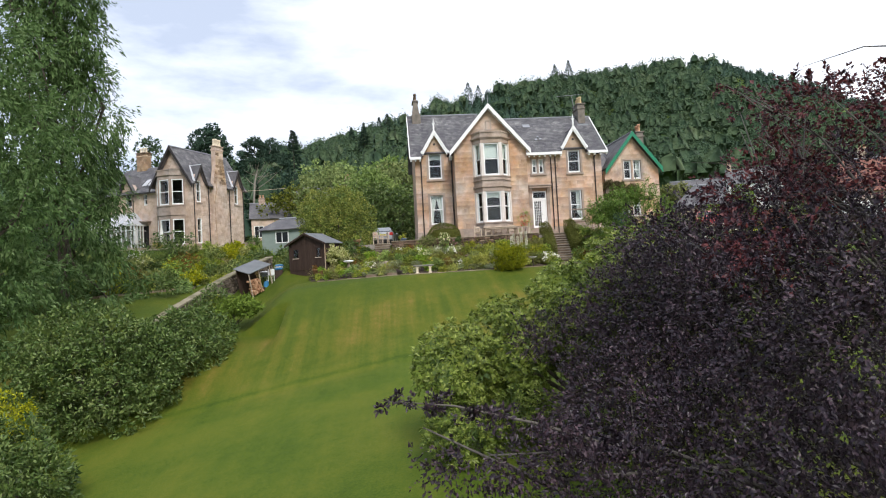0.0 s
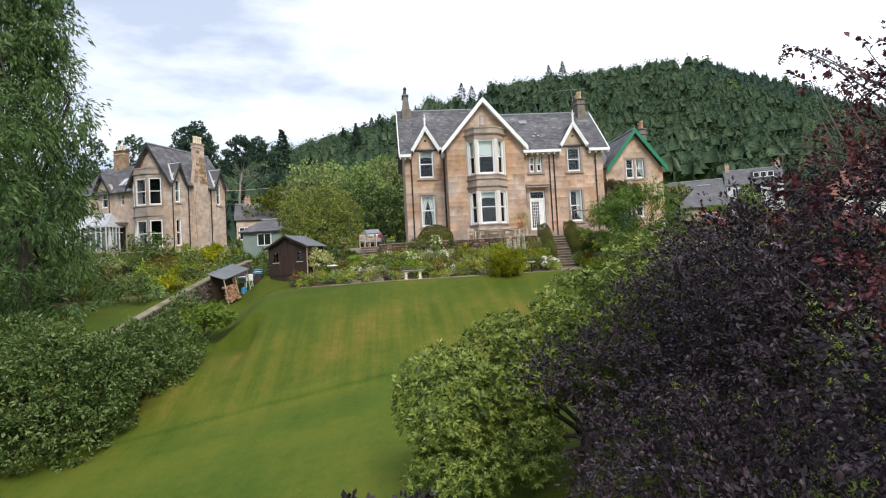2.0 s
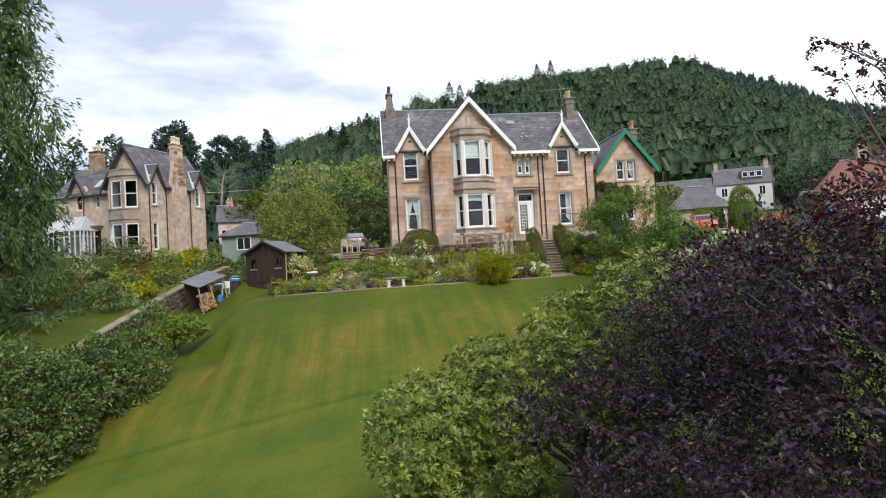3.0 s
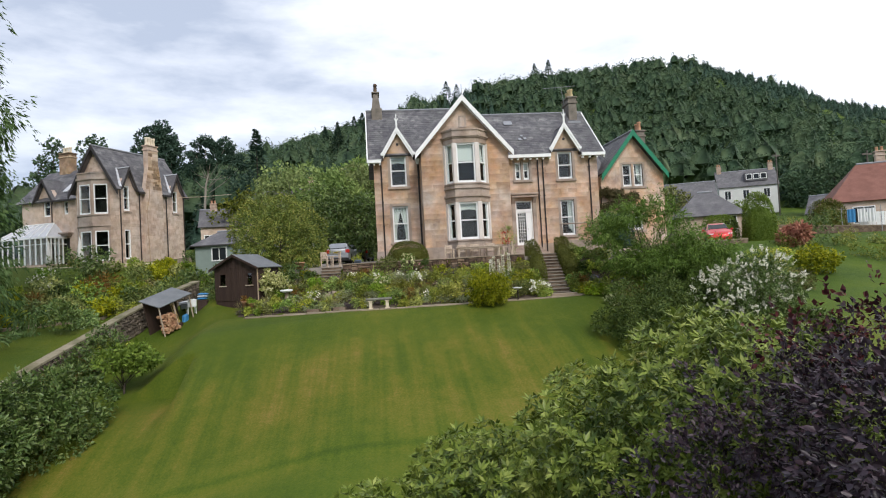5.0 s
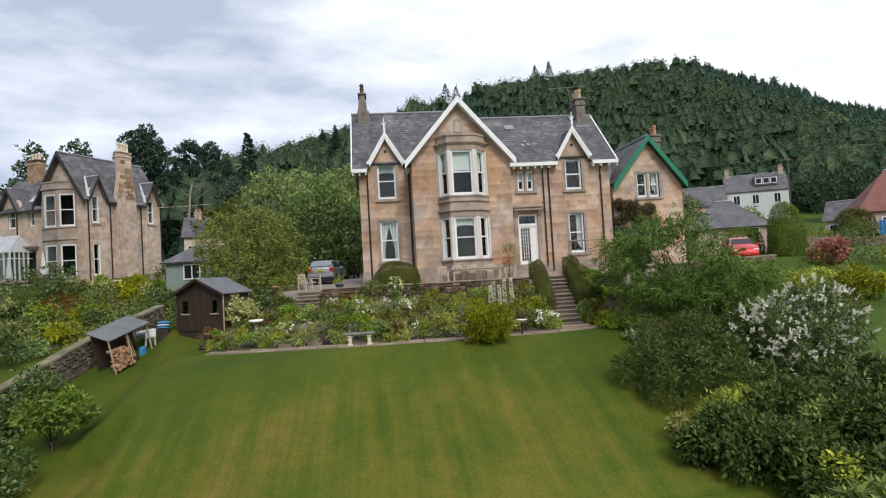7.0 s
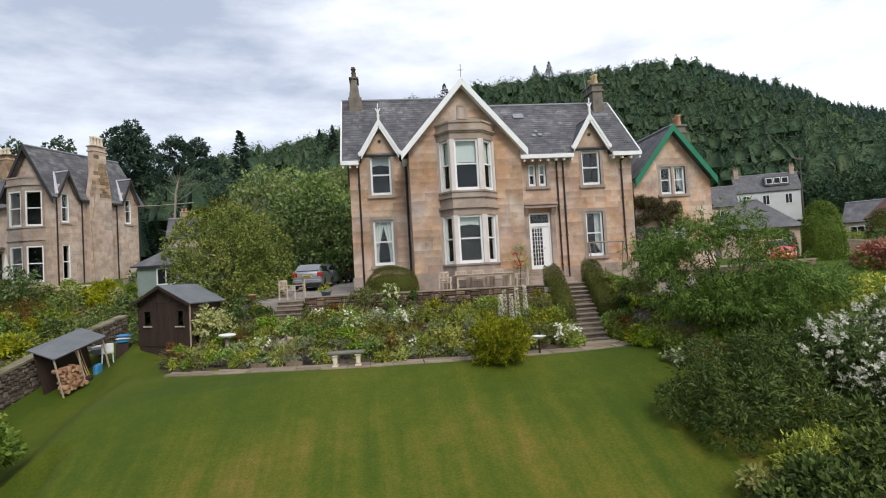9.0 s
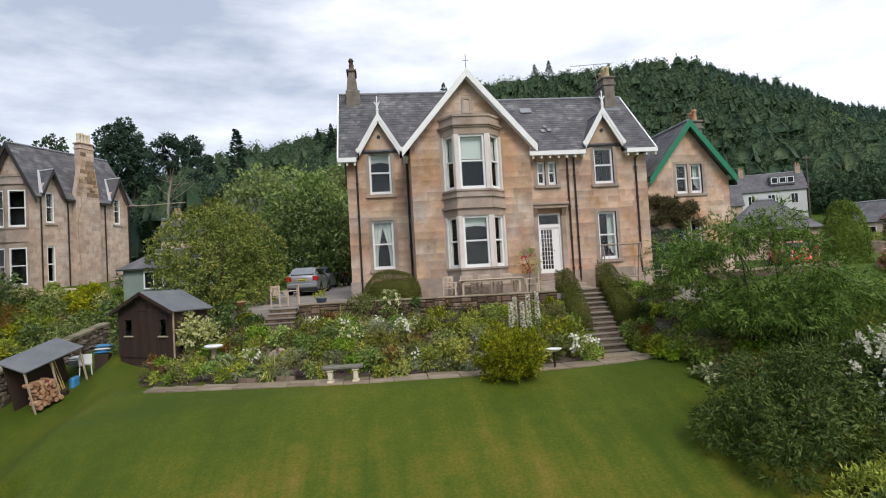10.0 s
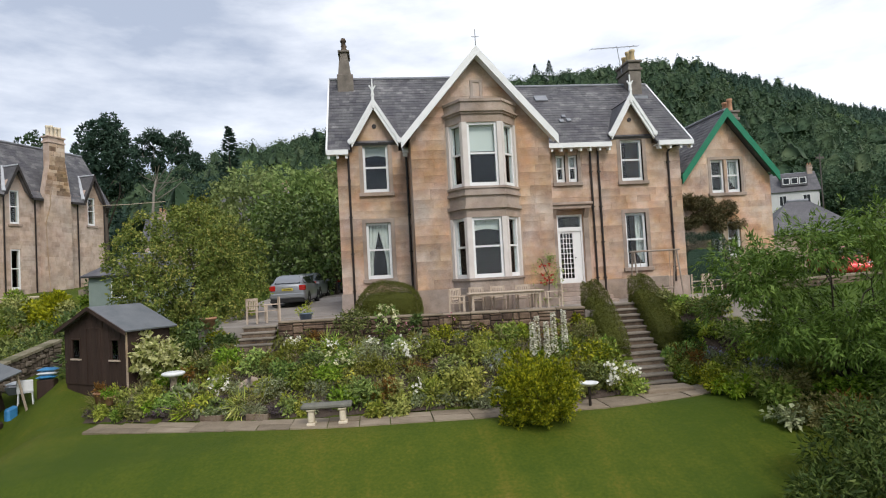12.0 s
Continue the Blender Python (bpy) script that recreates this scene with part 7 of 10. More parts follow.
# trees between and behind the two houses
broadleaf(-9.4, 74, 3, 15.2, 5.5, L_GROVE, 201, 14000)
broadleaf(-5.4, 66, 3, 13.4, 5.2, L_GROVE, 202, 14000, name="broadleaf_tree")
broadleaf(-1.6, 72, 3, 15.5, 5.0, L_GROVE, 203, 14000)
broadleaf(-13.0, 80, 3, 13.5, 5.0, L_OLIVE, 204, 12000)
broadleaf(-7.5, 96, 5, 20.5, 7.0, L_GROVE, 205, 12000, 0.55)
broadleaf(-2.5, 100, 5, 21.0, 7.0, L_GROVE, 206, 12000, 0.55)
broadleaf(2.5, 95, 5, 19.0, 6.5, L_GROVE, 207, 12000, 0.55)
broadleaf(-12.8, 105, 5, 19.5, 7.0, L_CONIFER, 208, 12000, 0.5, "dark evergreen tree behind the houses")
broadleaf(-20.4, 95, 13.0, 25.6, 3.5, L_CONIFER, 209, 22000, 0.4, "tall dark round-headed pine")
broadleaf(-25.1, 110, 12, 26.8, 2.8, L_HAZEWOOD, 210, 5000, 0.5, "tall dark green tree behind the house")
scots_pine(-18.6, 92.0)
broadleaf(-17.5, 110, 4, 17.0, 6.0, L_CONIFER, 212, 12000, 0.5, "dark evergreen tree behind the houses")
broadleaf(-28.5, 108, 8, 25.2, 2.9, L_HAZEWOOD, 213, 5000, 0.5, "tall dark green tree behind the house")
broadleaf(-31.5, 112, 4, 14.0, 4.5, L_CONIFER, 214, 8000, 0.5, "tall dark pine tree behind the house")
broadleaf(-2.6, 47, 1.5, 8.2, 2.6, L_LAUREL, 215, 12000, 0.26, "dense green shrubs beside the drive", 0.12, "drive_shrub")
broadleaf(-5.6, 50, 1.5, 9.2, 3.2, L_LAUREL, 216, 12000, 0.28, "dense green shrubs beside the drive", 0.12, "drive_shrub")
broadleaf(0.4, 56, 1.5, 9.6, 2.8, L_LAUREL, 217, 12000, 0.28, "dense green shrubs beside the drive", 0.12, "drive_shrub")
broadleaf(20, 150, 8, 17.0, 6.0, L_HAZEWOOD, 218, 9000, 0.6)
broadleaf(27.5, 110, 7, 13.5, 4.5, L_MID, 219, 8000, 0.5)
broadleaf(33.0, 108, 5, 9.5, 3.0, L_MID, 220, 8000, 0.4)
broadleaf(38.5, 140, 8, 17.5, 5.0, L_HAZEWOOD, 221, 8000, 0.6)
broadleaf(41.0, 120, 7, 16.0, 6.0, L_HAZEWOOD, 222, 8000, 0.6)
broadleaf(46.0, 110, 7, 15.0, 6.0, L_HAZEWOOD, 223, 8000, 0.6)
# spreading olive-green bush by the shed
tree("spreading_bush", "wide spreading olive-green bush behind the shed", "shrub", (-2.4, 49.0, 0.9), lump((-2.4, 49.0, 3.35), (3.0, 2.6, 3.2), 44, 0.9, 231, 0.9, -1.0), 48000, 0.12, 0.065, L_BUSH, 231, 0.14, 0.4, 0.0, 0.5, 0.9, limb_count=10, sprig=7, gaps=0.6, gap_size=0.6, fine=False)


# ---- garden structures ----
def terrace_wall():
    w = thing("terrace_wall", "low rubble retaining wall with flat coping below the terrace", "wall", kind="structure")
    core = Mesh()
    xs = np.linspace(1.9, 12.0, 12)
    for a, b in zip(xs[:-1], xs[1:]):
        core.prism([(a, terrace_edge(a)), (b, terrace_edge(b)), (b, terrace_edge(b) + 0.42), (a, terrace_edge(a) + 0.42)], "z", 0.3, 1.66)
    part("core", core, M_SOIL, w)
    r = random.Random(3)
    for a, b in zip(xs[:-1], xs[1:]):
        c = Mesh()
        m = Matrix.Translation((a, terrace_edge(a), 0)) @ Matrix.Rotation(math.atan2(terrace_edge(b) - terrace_edge(a), b - a), 4, "Z")
        ln = math.hypot(b - a, terrace_edge(b) - terrace_edge(a))
        c.soft(0.005, ln - 0.005, -0.06, 0.48, 1.66, 1.73 + r.uniform(-0.008, 0.008), 0.02, m)
        part("coping_stone", c, M_PAVING, w)
    m = Matrix.Translation((1.9, terrace_edge(1.9), 0)) @ Matrix.Rotation(math.atan(-0.2), 4, "Z")
    x = 0.0
    while x < 10.2:
        span = min(r.uniform(0.3, 0.75), 10.28 - x)
        z = 0.5
        while z < 1.63:
            h = min(r.uniform(0.09, 0.27), 1.65 - z)
            cut = x + span * r.uniform(0.3, 0.7) if span > 0.4 and r.random() < 0.6 else x + span
            for a, b in ((x, cut), (cut, x + span)):
                if b - a > 0.06:
                    s = Mesh()
                    s.soft(a + 0.010, b - 0.010, -0.02 - r.uniform(0.0, 0.06), 0.1, z + 0.008, z + h - 0.008, min(0.035, h * 0.3), m)
                    part("stone", s, M_REDRUBBLE, w)
            z += h
        x += span
    return w


def flagged_path():
    """Flagstones along the top of the lawn."""
    p = thing("path", "stone-flagged garden path along the top of the lawn", "path", kind="structure")
    r = random.Random(8)
    x = -3.0
    while x < 15.6:
        w = r.uniform(0.75, 1.25)
        x2 = min(15.8, x + w)
        for lo, hi in ((0.04, 0.55), (0.57, 1.08)):
            s = Mesh()
            g = 0.012
            a = [(x + g, path_front(x) + lo), (x2 - g, path_front(x2) + lo), (x2 - g, path_front(x2) + hi), (x + g, path_front(x) + hi)]
            z = path_level((x + x2) / 2) + 0.03 + r.uniform(-0.01, 0.012)
            s.prism(a, "z", z - 0.08, z)
            part("flagstone", s, M_PAVING, p)
        x = x2
    return p


ST_N = 13


def stair_line(t):
    """Middle of the garden steps, from the path (0) to the terrace (1)."""
    return Vector((13.07 + 0.44 * t, 39.65 + 3.8 * t, -0.52 + 2.22 * t))


def garden_steps():
    s = thing("garden_steps", "flight of worn stone garden steps up to the terrace", "steps", kind="structure")
    for i in range(ST_N):
        c = stair_line(i / ST_N)
        m = Matrix.Translation(c) @ Matrix.Rotation(radians(4), 4, "Z")
        b = Mesh()
        b.soft(-0.63, 0.63, 0, 0.42, -0.55, 0.10, 0.0, m)
        part("riser", b, M_RUBBLE, s)
        b = Mesh()
        b.soft(-0.65, 0.65, -0.04, 0.36, 0.10, 0.17, 0.018, m)
        part("tread", b, M_STEP, s)
    b = Mesh()
    b.soft(12.5, 13.85, 39.0, 39.6, -0.62, -0.42, 0.02)
    part("landing", b, M_PAVING, s)


terrace_wall()
flagged_path()
garden_steps()

# three steps at the west end of the terrace
ws = thing("terrace_steps", "three worn stone steps beside the terrace wall", "steps", kind="structure")
for i in range(4):
    z = 1.60 - 0.17 * i
    b = Mesh()
    b.soft(0.68, 1.82, 44.35 - 0.34 * i, 44.75, z - 0.06, z, 0.015)
    part("tread", b, M_STEP, ws)
    b = Mesh()
    b.box(0.72, 1.78, 44.39 - 0.34 * i, 44.75, 0.2, z - 0.06)
    part("riser", b, M_RUBBLE, ws)


def clipped(name, label, size, base, n, seed, rz=0.0, material=None, length=0.08, wob=0.05, box_like=4.0, slope=0.0):
    """A clipped hedge: leaves over a rounded block. slope: rise of the block along its y."""
    n = int(n * 1.7)
    r = np.random.default_rng(seed)
    root = thing(name, label, "hedge", *base, rz)
    hx, hy, hz = size[0] / 2, size[1] / 2, size[2]
    d = unit(r.normal(size=(n, 3)) * np.array([1, 1, 1.0]))
    d[:, 2] = np.abs(d[:, 2])
    k = (np.abs(d[:, 0]) ** box_like + np.abs(d[:, 1]) ** box_like + np.abs(d[:, 2]) ** box_like) ** (-1 / box_like)
    q = d * k[:, None]
    q[:, 2] = np.where(r.random(n) < 0.55, q[:, 2], r.random(n) * np.maximum(q[:, 2], 0.05))
    p = q * np.array([hx, hy, hz]) * (1 - 0.08 * r.random(n) + wob * np.sin(q[:, 0] * 5 + q[:, 1] * 4 + q[:, 2] * 3))[:, None]
    p[:, 2] += slope * p[:, 1]
    al = 0.5 * d + 0.8 * r.normal(size=(n, 3))
    data = leaf_mesh("leaves", p, al, d + 0.4 * r.normal(size=(n, 3)), length * 0.95 * (0.6 + 0.8 * r.random(n)), length * 0.52, material or L_HEDGE, 0.25, True)
    part("leaves", data, None, root)
    c = Mesh()
    sg = 16
    c.v, c.f = [], []
    for j in range(5):
        zt = (0.0, 0.3, 0.58, 0.72, 0.78)[j]
        sc = (0.82, 0.82, 0.76, 0.6, 0.2)[j]
        for i in range(sg):
            a = 2 * math.pi * i / sg
            ca, sa = math.cos(a), math.sin(a)
            kk = (abs(ca) ** box_like + abs(sa) ** box_like) ** (-1 / box_like)
            c.v.append((ca * kk * hx * sc, sa * kk * hy * sc, zt * hz + slope * sa * kk * hy * sc - 0.1))
    for j in range(4):
        for i in range(sg):
            c.f.append((j * sg + i, j * sg + (i + 1) % sg, (j + 1) * sg + (i + 1) % sg, (j + 1) * sg + i))
    c.f.append(tuple(4 * sg + i for i in range(sg)))
    part("core", c, material or L_HEDGE, root)
    return root


clipped("domed_hedge", "rounded clipped box bush on the terrace", (2.5, 1.55, 1.33), (5.72, 45.1, 1.57), 16000, 61, box_like=2.5, length=0.05, wob=0.03)
clipped("stair_hedge", "clipped hedge running down beside the steps", (0.8, 3.1, 1.15), (12.62, 42.25, 0.75), 14000, 62, -5.0, box_like=6, slope=0.55, length=0.05, wob=0.03)
clipped("stair_hedge", "clipped hedge running down beside the steps", (0.85, 3.0, 1.15), (14.47, 42.5, 0.9), 14000, 63, -5.0, box_like=6, slope=0.55, length=0.05, wob=0.03)


M_OLDSTONE = surface("lichened_stone", [(0.10, 0.10, 0.08), (0.17, 0.165, 0.135), (0.25, 0.24, 0.20)], 4, 30, 0.95, 0.5, 0.006)


def stone_bench():
    b = thing("garden_bench", "weathered stone slab bench on two carved legs", "bench", 3.85, 38.95, path_level(3.6) + 0.03, -3)
    m = Mesh()
    m.soft(-0.64, 0.64, -0.2, 0.2, 0.42, 0.53, 0.03)
    part("seat", m, M_OLDSTONE, b, "lichen-grey stone slab")
    for x in (-0.4, 0.4):
        m = Mesh()
        m.soft(x - 0.11, x + 0.11, -0.16, 0.16, 0, 0.07, 0.015).soft(x - 0.075, x + 0.075, -0.13, 0.13, 0.07, 0.36, 0.03).soft(x - 0.11, x + 0.11, -0.16, 0.16, 0.36, 0.42, 0.015)
        part("leg", m, M_PALEPOT, b, "pale carved stone leg")


def bird_table():
    b = thing("bird_table", "pale dished bird bath on a thin dark post", "bird table", 10.6, 38.3, path_level(10.4))
    m = Mesh()
    m.tube([(0, 0, 0), (0, 0, 0.54)], 0.04, 8)
    part("post", m, M_DARKPAINT, b)
    m = Mesh()
    m.spin([(0.05, 0.53), (0.19, 0.58), (0.245, 0.62), (0.245, 0.64), (0.20, 0.62), (0.06, 0.58)], (0, 0, 0), 18)
    part("dish", m, M_WHITE, b, "pale shallow dish", True)


def bird_bath():
    b = thing("bird_bath", "white stone bird bath among low plants", "bird bath", -1.05, 42.6, ground_height(-1.05, 42.6))
    m = Mesh()
    m.spin([(0.22, 0), (0.2, 0.08), (0.11, 0.16), (0.10, 0.55), (0.16, 0.66)], (0, 0, 0), 14)
    part("pedestal", m, M_PAVING, b, smooth=True)
    m = Mesh()
    m.spin([(0.14, 0.64), (0.3, 0.68), (0.34, 0.72), (0.34, 0.77), (0.28, 0.79), (0.1, 0.8)], (0, 0, 0), 18)
    part("bowl", m, M_WHITE, b, "white shallow bowl", True)


stone_bench()
bird_table()
bird_bath()


def shed():
    s = thing("garden_shed", "dark creosoted board shed with a grey felt roof", "shed", -2.66, 43.35, 0.15, -35)
    # own axes: x west along the front from the east corner at 0 (negative), y into the shed
    W, D, z0, e, a = 3.4, 1.55, -0.15, 1.70, 2.40
    def gz(x):
        return e + (a - e) * (1 - abs(x + W / 2) / (W / 2))
    # front boards
    wins = [(-2.95, -2.5, 0.72, 1.34), (-0.85, -0.4, 0.72, 1.34)]
    n = 22
    for i in range(n):
        x0, x1 = -W + W * i / n, -W + W * (i + 1) / n
        b = Mesh()
        xm = (x0 + x1) / 2
        holes = [w for w in wins if w[0] < xm < w[1]]
        zt = min(gz(x0), gz(x1))
        if holes:
            b.box(x0 + 0.004, x1 - 0.004, 0, 0.02, z0, holes[0][2])
            part("board", b, M_SHED, s)
            b = Mesh()
            b.box(x0 + 0.004, x1 - 0.004, 0, 0.02, holes[0][3], zt)
        else:
            b.prism([(x0 + 0.004, z0), (x1 - 0.004, z0), (x1 - 0.004, gz(x1)), (x0 + 0.004, gz(x0))], "y", -0.006 * (i % 2), 0.02)
        part("board", b, M_SHED, s)
    for q in ((-0.03, 0.0), (-W, -W + 0.03)):
        sd = Mesh()
        sd.box(q[0], q[1], 0.03, D, z0, e)
        part("side_wall", sd, M_SHED, s)
    sd = Mesh()
    sd.prism([(-W, z0), (0, z0), (0, e), (-W / 2, a), (-W, e)], "y", D - 0.03, D)
    part("back_wall", sd, M_SHED, s)
    sd = Mesh()
    sd.box(-W + 0.03, -0.03, 0.03, D - 0.03, z0 - 0.4, z0)
    part("shed_floor", sd, M_SHED, s)
    ds = Mesh()
    ds.box(-2.15, -2.11, -0.03, 0.0, z0, 1.75).box(-1.39, -1.35, -0.03, 0.0, z0, 1.75).box(-2.11, -1.39, -0.03, 0.0, 1.7, 1.75)
    part("door_frame", ds, M_SHED, s)
    for w in wins:
        f = Mesh()
        f.box(w[0] - 0.04, w[0], -0.03, 0.03, w[2] - 0.05, w[3] + 0.05).box(w[1], w[1] + 0.04, -0.03, 0.03, w[2] - 0.05, w[3] + 0.05)
        f.box(w[0], w[1], -0.03, 0.03, w[3], w[3] + 0.05)
        wn_ = part("window", f, M_SHED, s)
        f = Mesh()
        f.box(w[0] - 0.05, w[1] + 0.05, -0.06, 0.02, w[2] - 0.06, w[2] - 0.01)
        part("sill", f, M_WOOD, wn_, "pale worn sill")
        f = Mesh()
        f.box(w[0], w[1], 0.01, 0.016, w[2], w[3])
        part("pane", f, M_GLASS, wn_)
    cp = Mesh()
    cp.box(-0.02, 0.04, -0.045, -0.008, z0, e + 0.02)
    part("corner_post", cp, M_BROWNSTONE, s, "pale worn corner post")
    rf = Mesh()
    sl = (a - e) / (W / 2)
    roof_slab(rf, (0.22, -0.2, e - 0.22 * sl + 0.05), (0.22, D + 0.15, e - 0.22 * sl + 0.05), (-W / 2, D + 0.15, a + 0.05), (-W / 2, -0.2, a + 0.05), 0.05)
    roof_slab(rf, (-W - 0.22, D + 0.15, e - 0.22 * sl + 0.05), (-W - 0.22, -0.2, e - 0.22 * sl + 0.05), (-W / 2, -0.2, a + 0.05), (-W / 2, D + 0.15, a + 0.05), 0.05)
    part("roof", rf, M_FELT, s, "grey mineral felt roof")
    bg = Mesh()
    for k in (-1, 1):
        barge(bg, (-W / 2 + k * (W / 2 + 0.22), e - 0.22 * sl + 0.05), (-W / 2, a + 0.05), -0.24, -0.2, 0.12)
    part("bargeboard", bg, M_SHED, s)


shed()

WALL_LINE = [(-7.6, 49.2, 1.15), (-8.3, 47.0, 0.65), (-9.0, 45.2, 0.15), (-9.6, 42.8, -0.45), (-10.1, 40.2, -1.15), (-10.8, 37.0, -2.0), (-11.6, 33.0, -3.2)]


M_MOSSY = surface("mossy_coping", [(0.10, 0.10, 0.05), (0.20, 0.175, 0.11), (0.30, 0.26, 0.19)], 1.5, 25, 0.95, 0.6, 0.01, each=0.12)


def boundary_wall():
    w = thing("boundary_wall", "old rubble boundary wall with a sloping pale coping", "wall", kind="structure")
    r = random.Random(4)
    for (ax, ay, az), (bx, by, bz) in zip(WALL_LINE[:-1], WALL_LINE[1:]):
        ln = math.hypot(bx - ax, by - ay)
        m = Matrix.Translation((ax, ay, 0)) @ Matrix.Rotation(math.atan2(by - ay, bx - ax), 4, "Z")
        c = Mesh()
        c.add([m @ Vector(p) for p in [(0, -0.2, az - 2.2), (ln, -0.2, bz - 2.2), (ln, -0.2, bz), (0, -0.2, az), (0, 0.2, az - 2.2), (ln, 0.2, bz - 2.2), (ln, 0.2, bz), (0, 0.2, az)]],
              [(0, 1, 2, 3), (7, 6, 5, 4), (0, 4, 5, 1), (2, 6, 7, 3), (0, 3, 7, 4), (1, 5, 6, 2)])
        part("core", c, M_SOIL, w)
        x = 0.0
        while x < ln - 0.05:
            x2 = min(ln, x + r.uniform(0.4, 0.7))
            z0, z1 = az + (bz - az) * x / ln, az + (bz - az) * x2 / ln
            c = Mesh()
            c.prism([(x + 0.006, z0), (x2 - 0.006, z1), (x2 - 0.006, z1 + 0.10), (x + 0.006, z0 + 0.10)], "y", -0.27, 0.27)
            c.v = [m @ Vector(p) for p in c.v]
            part("coping_stone", c, M_MOSSY, w)
            x = x2
        d = 0.02
        while d < 1.5:
            h = r.uniform(0.11, 0.22)
            x = 0.0
            while x < ln - 0.03:
                x2 = min(ln, x + r.uniform(0.12, 0.42))
                z0 = az + (bz - az) * (x + x2) / 2 / ln - d
                c = Mesh()
                q, up, dn = r.uniform(0, 0.06), r.uniform(-0.03, 0.03), r.uniform(-0.03, 0.03)
                c.soft(x + 0.008, x2 - 0.008, -0.1, 0.205 + q, z0 - h + 0.006 + dn, z0 - 0.006 + up, 0.03, m)
                part("stone", c, M_FIELDSTONE, w)
                x = x2
            d += h


boundary_wall()


def wood_store():
    s = thing("wood_store", "lean-to log store with a grey sloping roof against the wall", "log store", -8.05, 44.6, -1.25, 67)
    s.matrix_world = pose(-8.05, 44.6, -1.25, 0, 0, 67) @ pose(0, 0, 0, 0, -14, 0)
    # own axes: x along the wall, y away from it is negative
    L, D = 2.4, 1.0
    m = Mesh()
    roof_slab(m, (-L / 2 - 0.1, -D - 0.15, 1.55), (L / 2 + 0.1, -D - 0.15, 1.55), (L / 2 + 0.1, 0.1, 1.95), (-L / 2 - 0.1, 0.1, 1.95), 0.05)
    part("roof", m, M_FELT, s, "grey felted roof")
    for x in (-L / 2, -0.1, L / 2):
        m = Mesh()
        m.box(x - 0.025, x + 0.025, -D - 0.03, -D + 0.03, -0.3, 1.52)
        part("post", m, M_WOOD, s)
    m = Mesh()
    m.box(-L / 2, L / 2, -0.06, -0.02, -0.2, 1.9)
    part("back", m, M_SHED, s)
    r = random.Random(6)
    pile = thing("firewood", "stack of split firewood logs with pale ends", "firewood", -8.05, 44.6, -1.25, 67)
    pile.matrix_world = s.matrix_world
    z, row = 0.0, 0
    while z < 0.95:
        x = -L / 2 + 0.08 + r.uniform(0, 0.08)
        top = 0
        while x < -0.18 - 0.25 * (z > 0.7):
            rad = r.uniform(0.055, 0.12)
            b = Mesh()
            k = 7
            b.spin([(rad * 0.96, 0), (rad, 0.01), (rad, 0.34), (rad * 0.96, 0.35)], (0, 0, 0), k)
            tw, dy, dz = r.random() * 6, r.uniform(-0.1, 0.06), r.uniform(-0.025, 0.025)
            sq = r.uniform(0.75, 1.0)
            b.v = [(x + (px * math.cos(tw) - py * sq * math.sin(tw)), -D - 0.1 + dy + pz, z + 0.1 + dz + (px * math.sin(tw) + py * sq * math.cos(tw))) for px, py, pz in b.v]
            part("log", b, M_LOG, pile)
            x += rad * 1.85
        z += 0.165
        row += 1
    for x, tilt in ((0.22, 0.10), (0.30, 0.16), (0.36, 0.05), (0.42, 0.12)):
        b = Mesh()
        b.tube([(x, -0.75, -0.1), (x + tilt, -0.35, 1.5)], 0.018, 6)
        hd = tagged(new("broom_handle", make("broom_handle", b, M_CANE)), "yellow wooden tool handle leaning in a log store", "tool", group="leaning tool handles")
        hd.matrix_world = s.matrix_world
    b = Mesh()
    b.spin([(0.15, 0), (0.19, 0.3), (0.2, 0.3), (0.2, 0.34)], (0.25, -0.8, -0.2), 12)
    hd = tagged(new("plant_pot", make("plant_pot", b, M_SHED)), "dark brown plant pot in a log store", "pot")
    hd.matrix_world = s.matrix_world
    b = Mesh()
    b.soft(0.58, 0.98, -0.85, -0.6, -0.2, 0.42, 0.07)
    b.v = [(px + 0.12 * (pz > 0.2), py, pz) for px, py, pz in b.v]
    t = tagged(new("plastic_sack", make("plastic_sack", b, M_BLUE)), "blue plastic sack in a log store", "sack")
    t.matrix_world = s.matrix_world
    return s


M_LOG = surface("split_wood", [(0.22, 0.11, 0.06), (0.42, 0.23, 0.13), (0.56, 0.36, 0.22)], 3, 25, 0.85, 0.3, 0.005, each=0.15)
M_CANE = surface("yellow_cane", [(0.42, 0.28, 0.09), (0.60, 0.44, 0.18)], 3, 25, 0.7, 0.1)
M_BLUE = surface("blue_plastic", [(0.03, 0.16, 0.36), (0.06, 0.26, 0.50)], 3, 20, 0.5, 0.2, 0.01)
wood_store()


# ---- cars ----
def car_paint(name, c):
    m, n, l, b = node_material(name)
    b.inputs["Base Color"].default_value = (*c, 1)
    b.inputs["Metallic"].default_value, b.inputs["Roughness"].default_value = 0.35, 0.32
    b.inputs["Coat Weight"].default_value = 0.6
    tx, bp = n.new("ShaderNodeTexNoise"), n.new("ShaderNodeMapRange")
    tx.inputs["Scale"].default_value = 3.0
    bp.inputs["To Min"].default_value, bp.inputs["To Max"].default_value = 0.25, 0.45
    l.new(tx.outputs["Fac"], bp.inputs["Value"])
    l.new(bp.outputs["Result"], b.inputs["Roughness"])
    return m


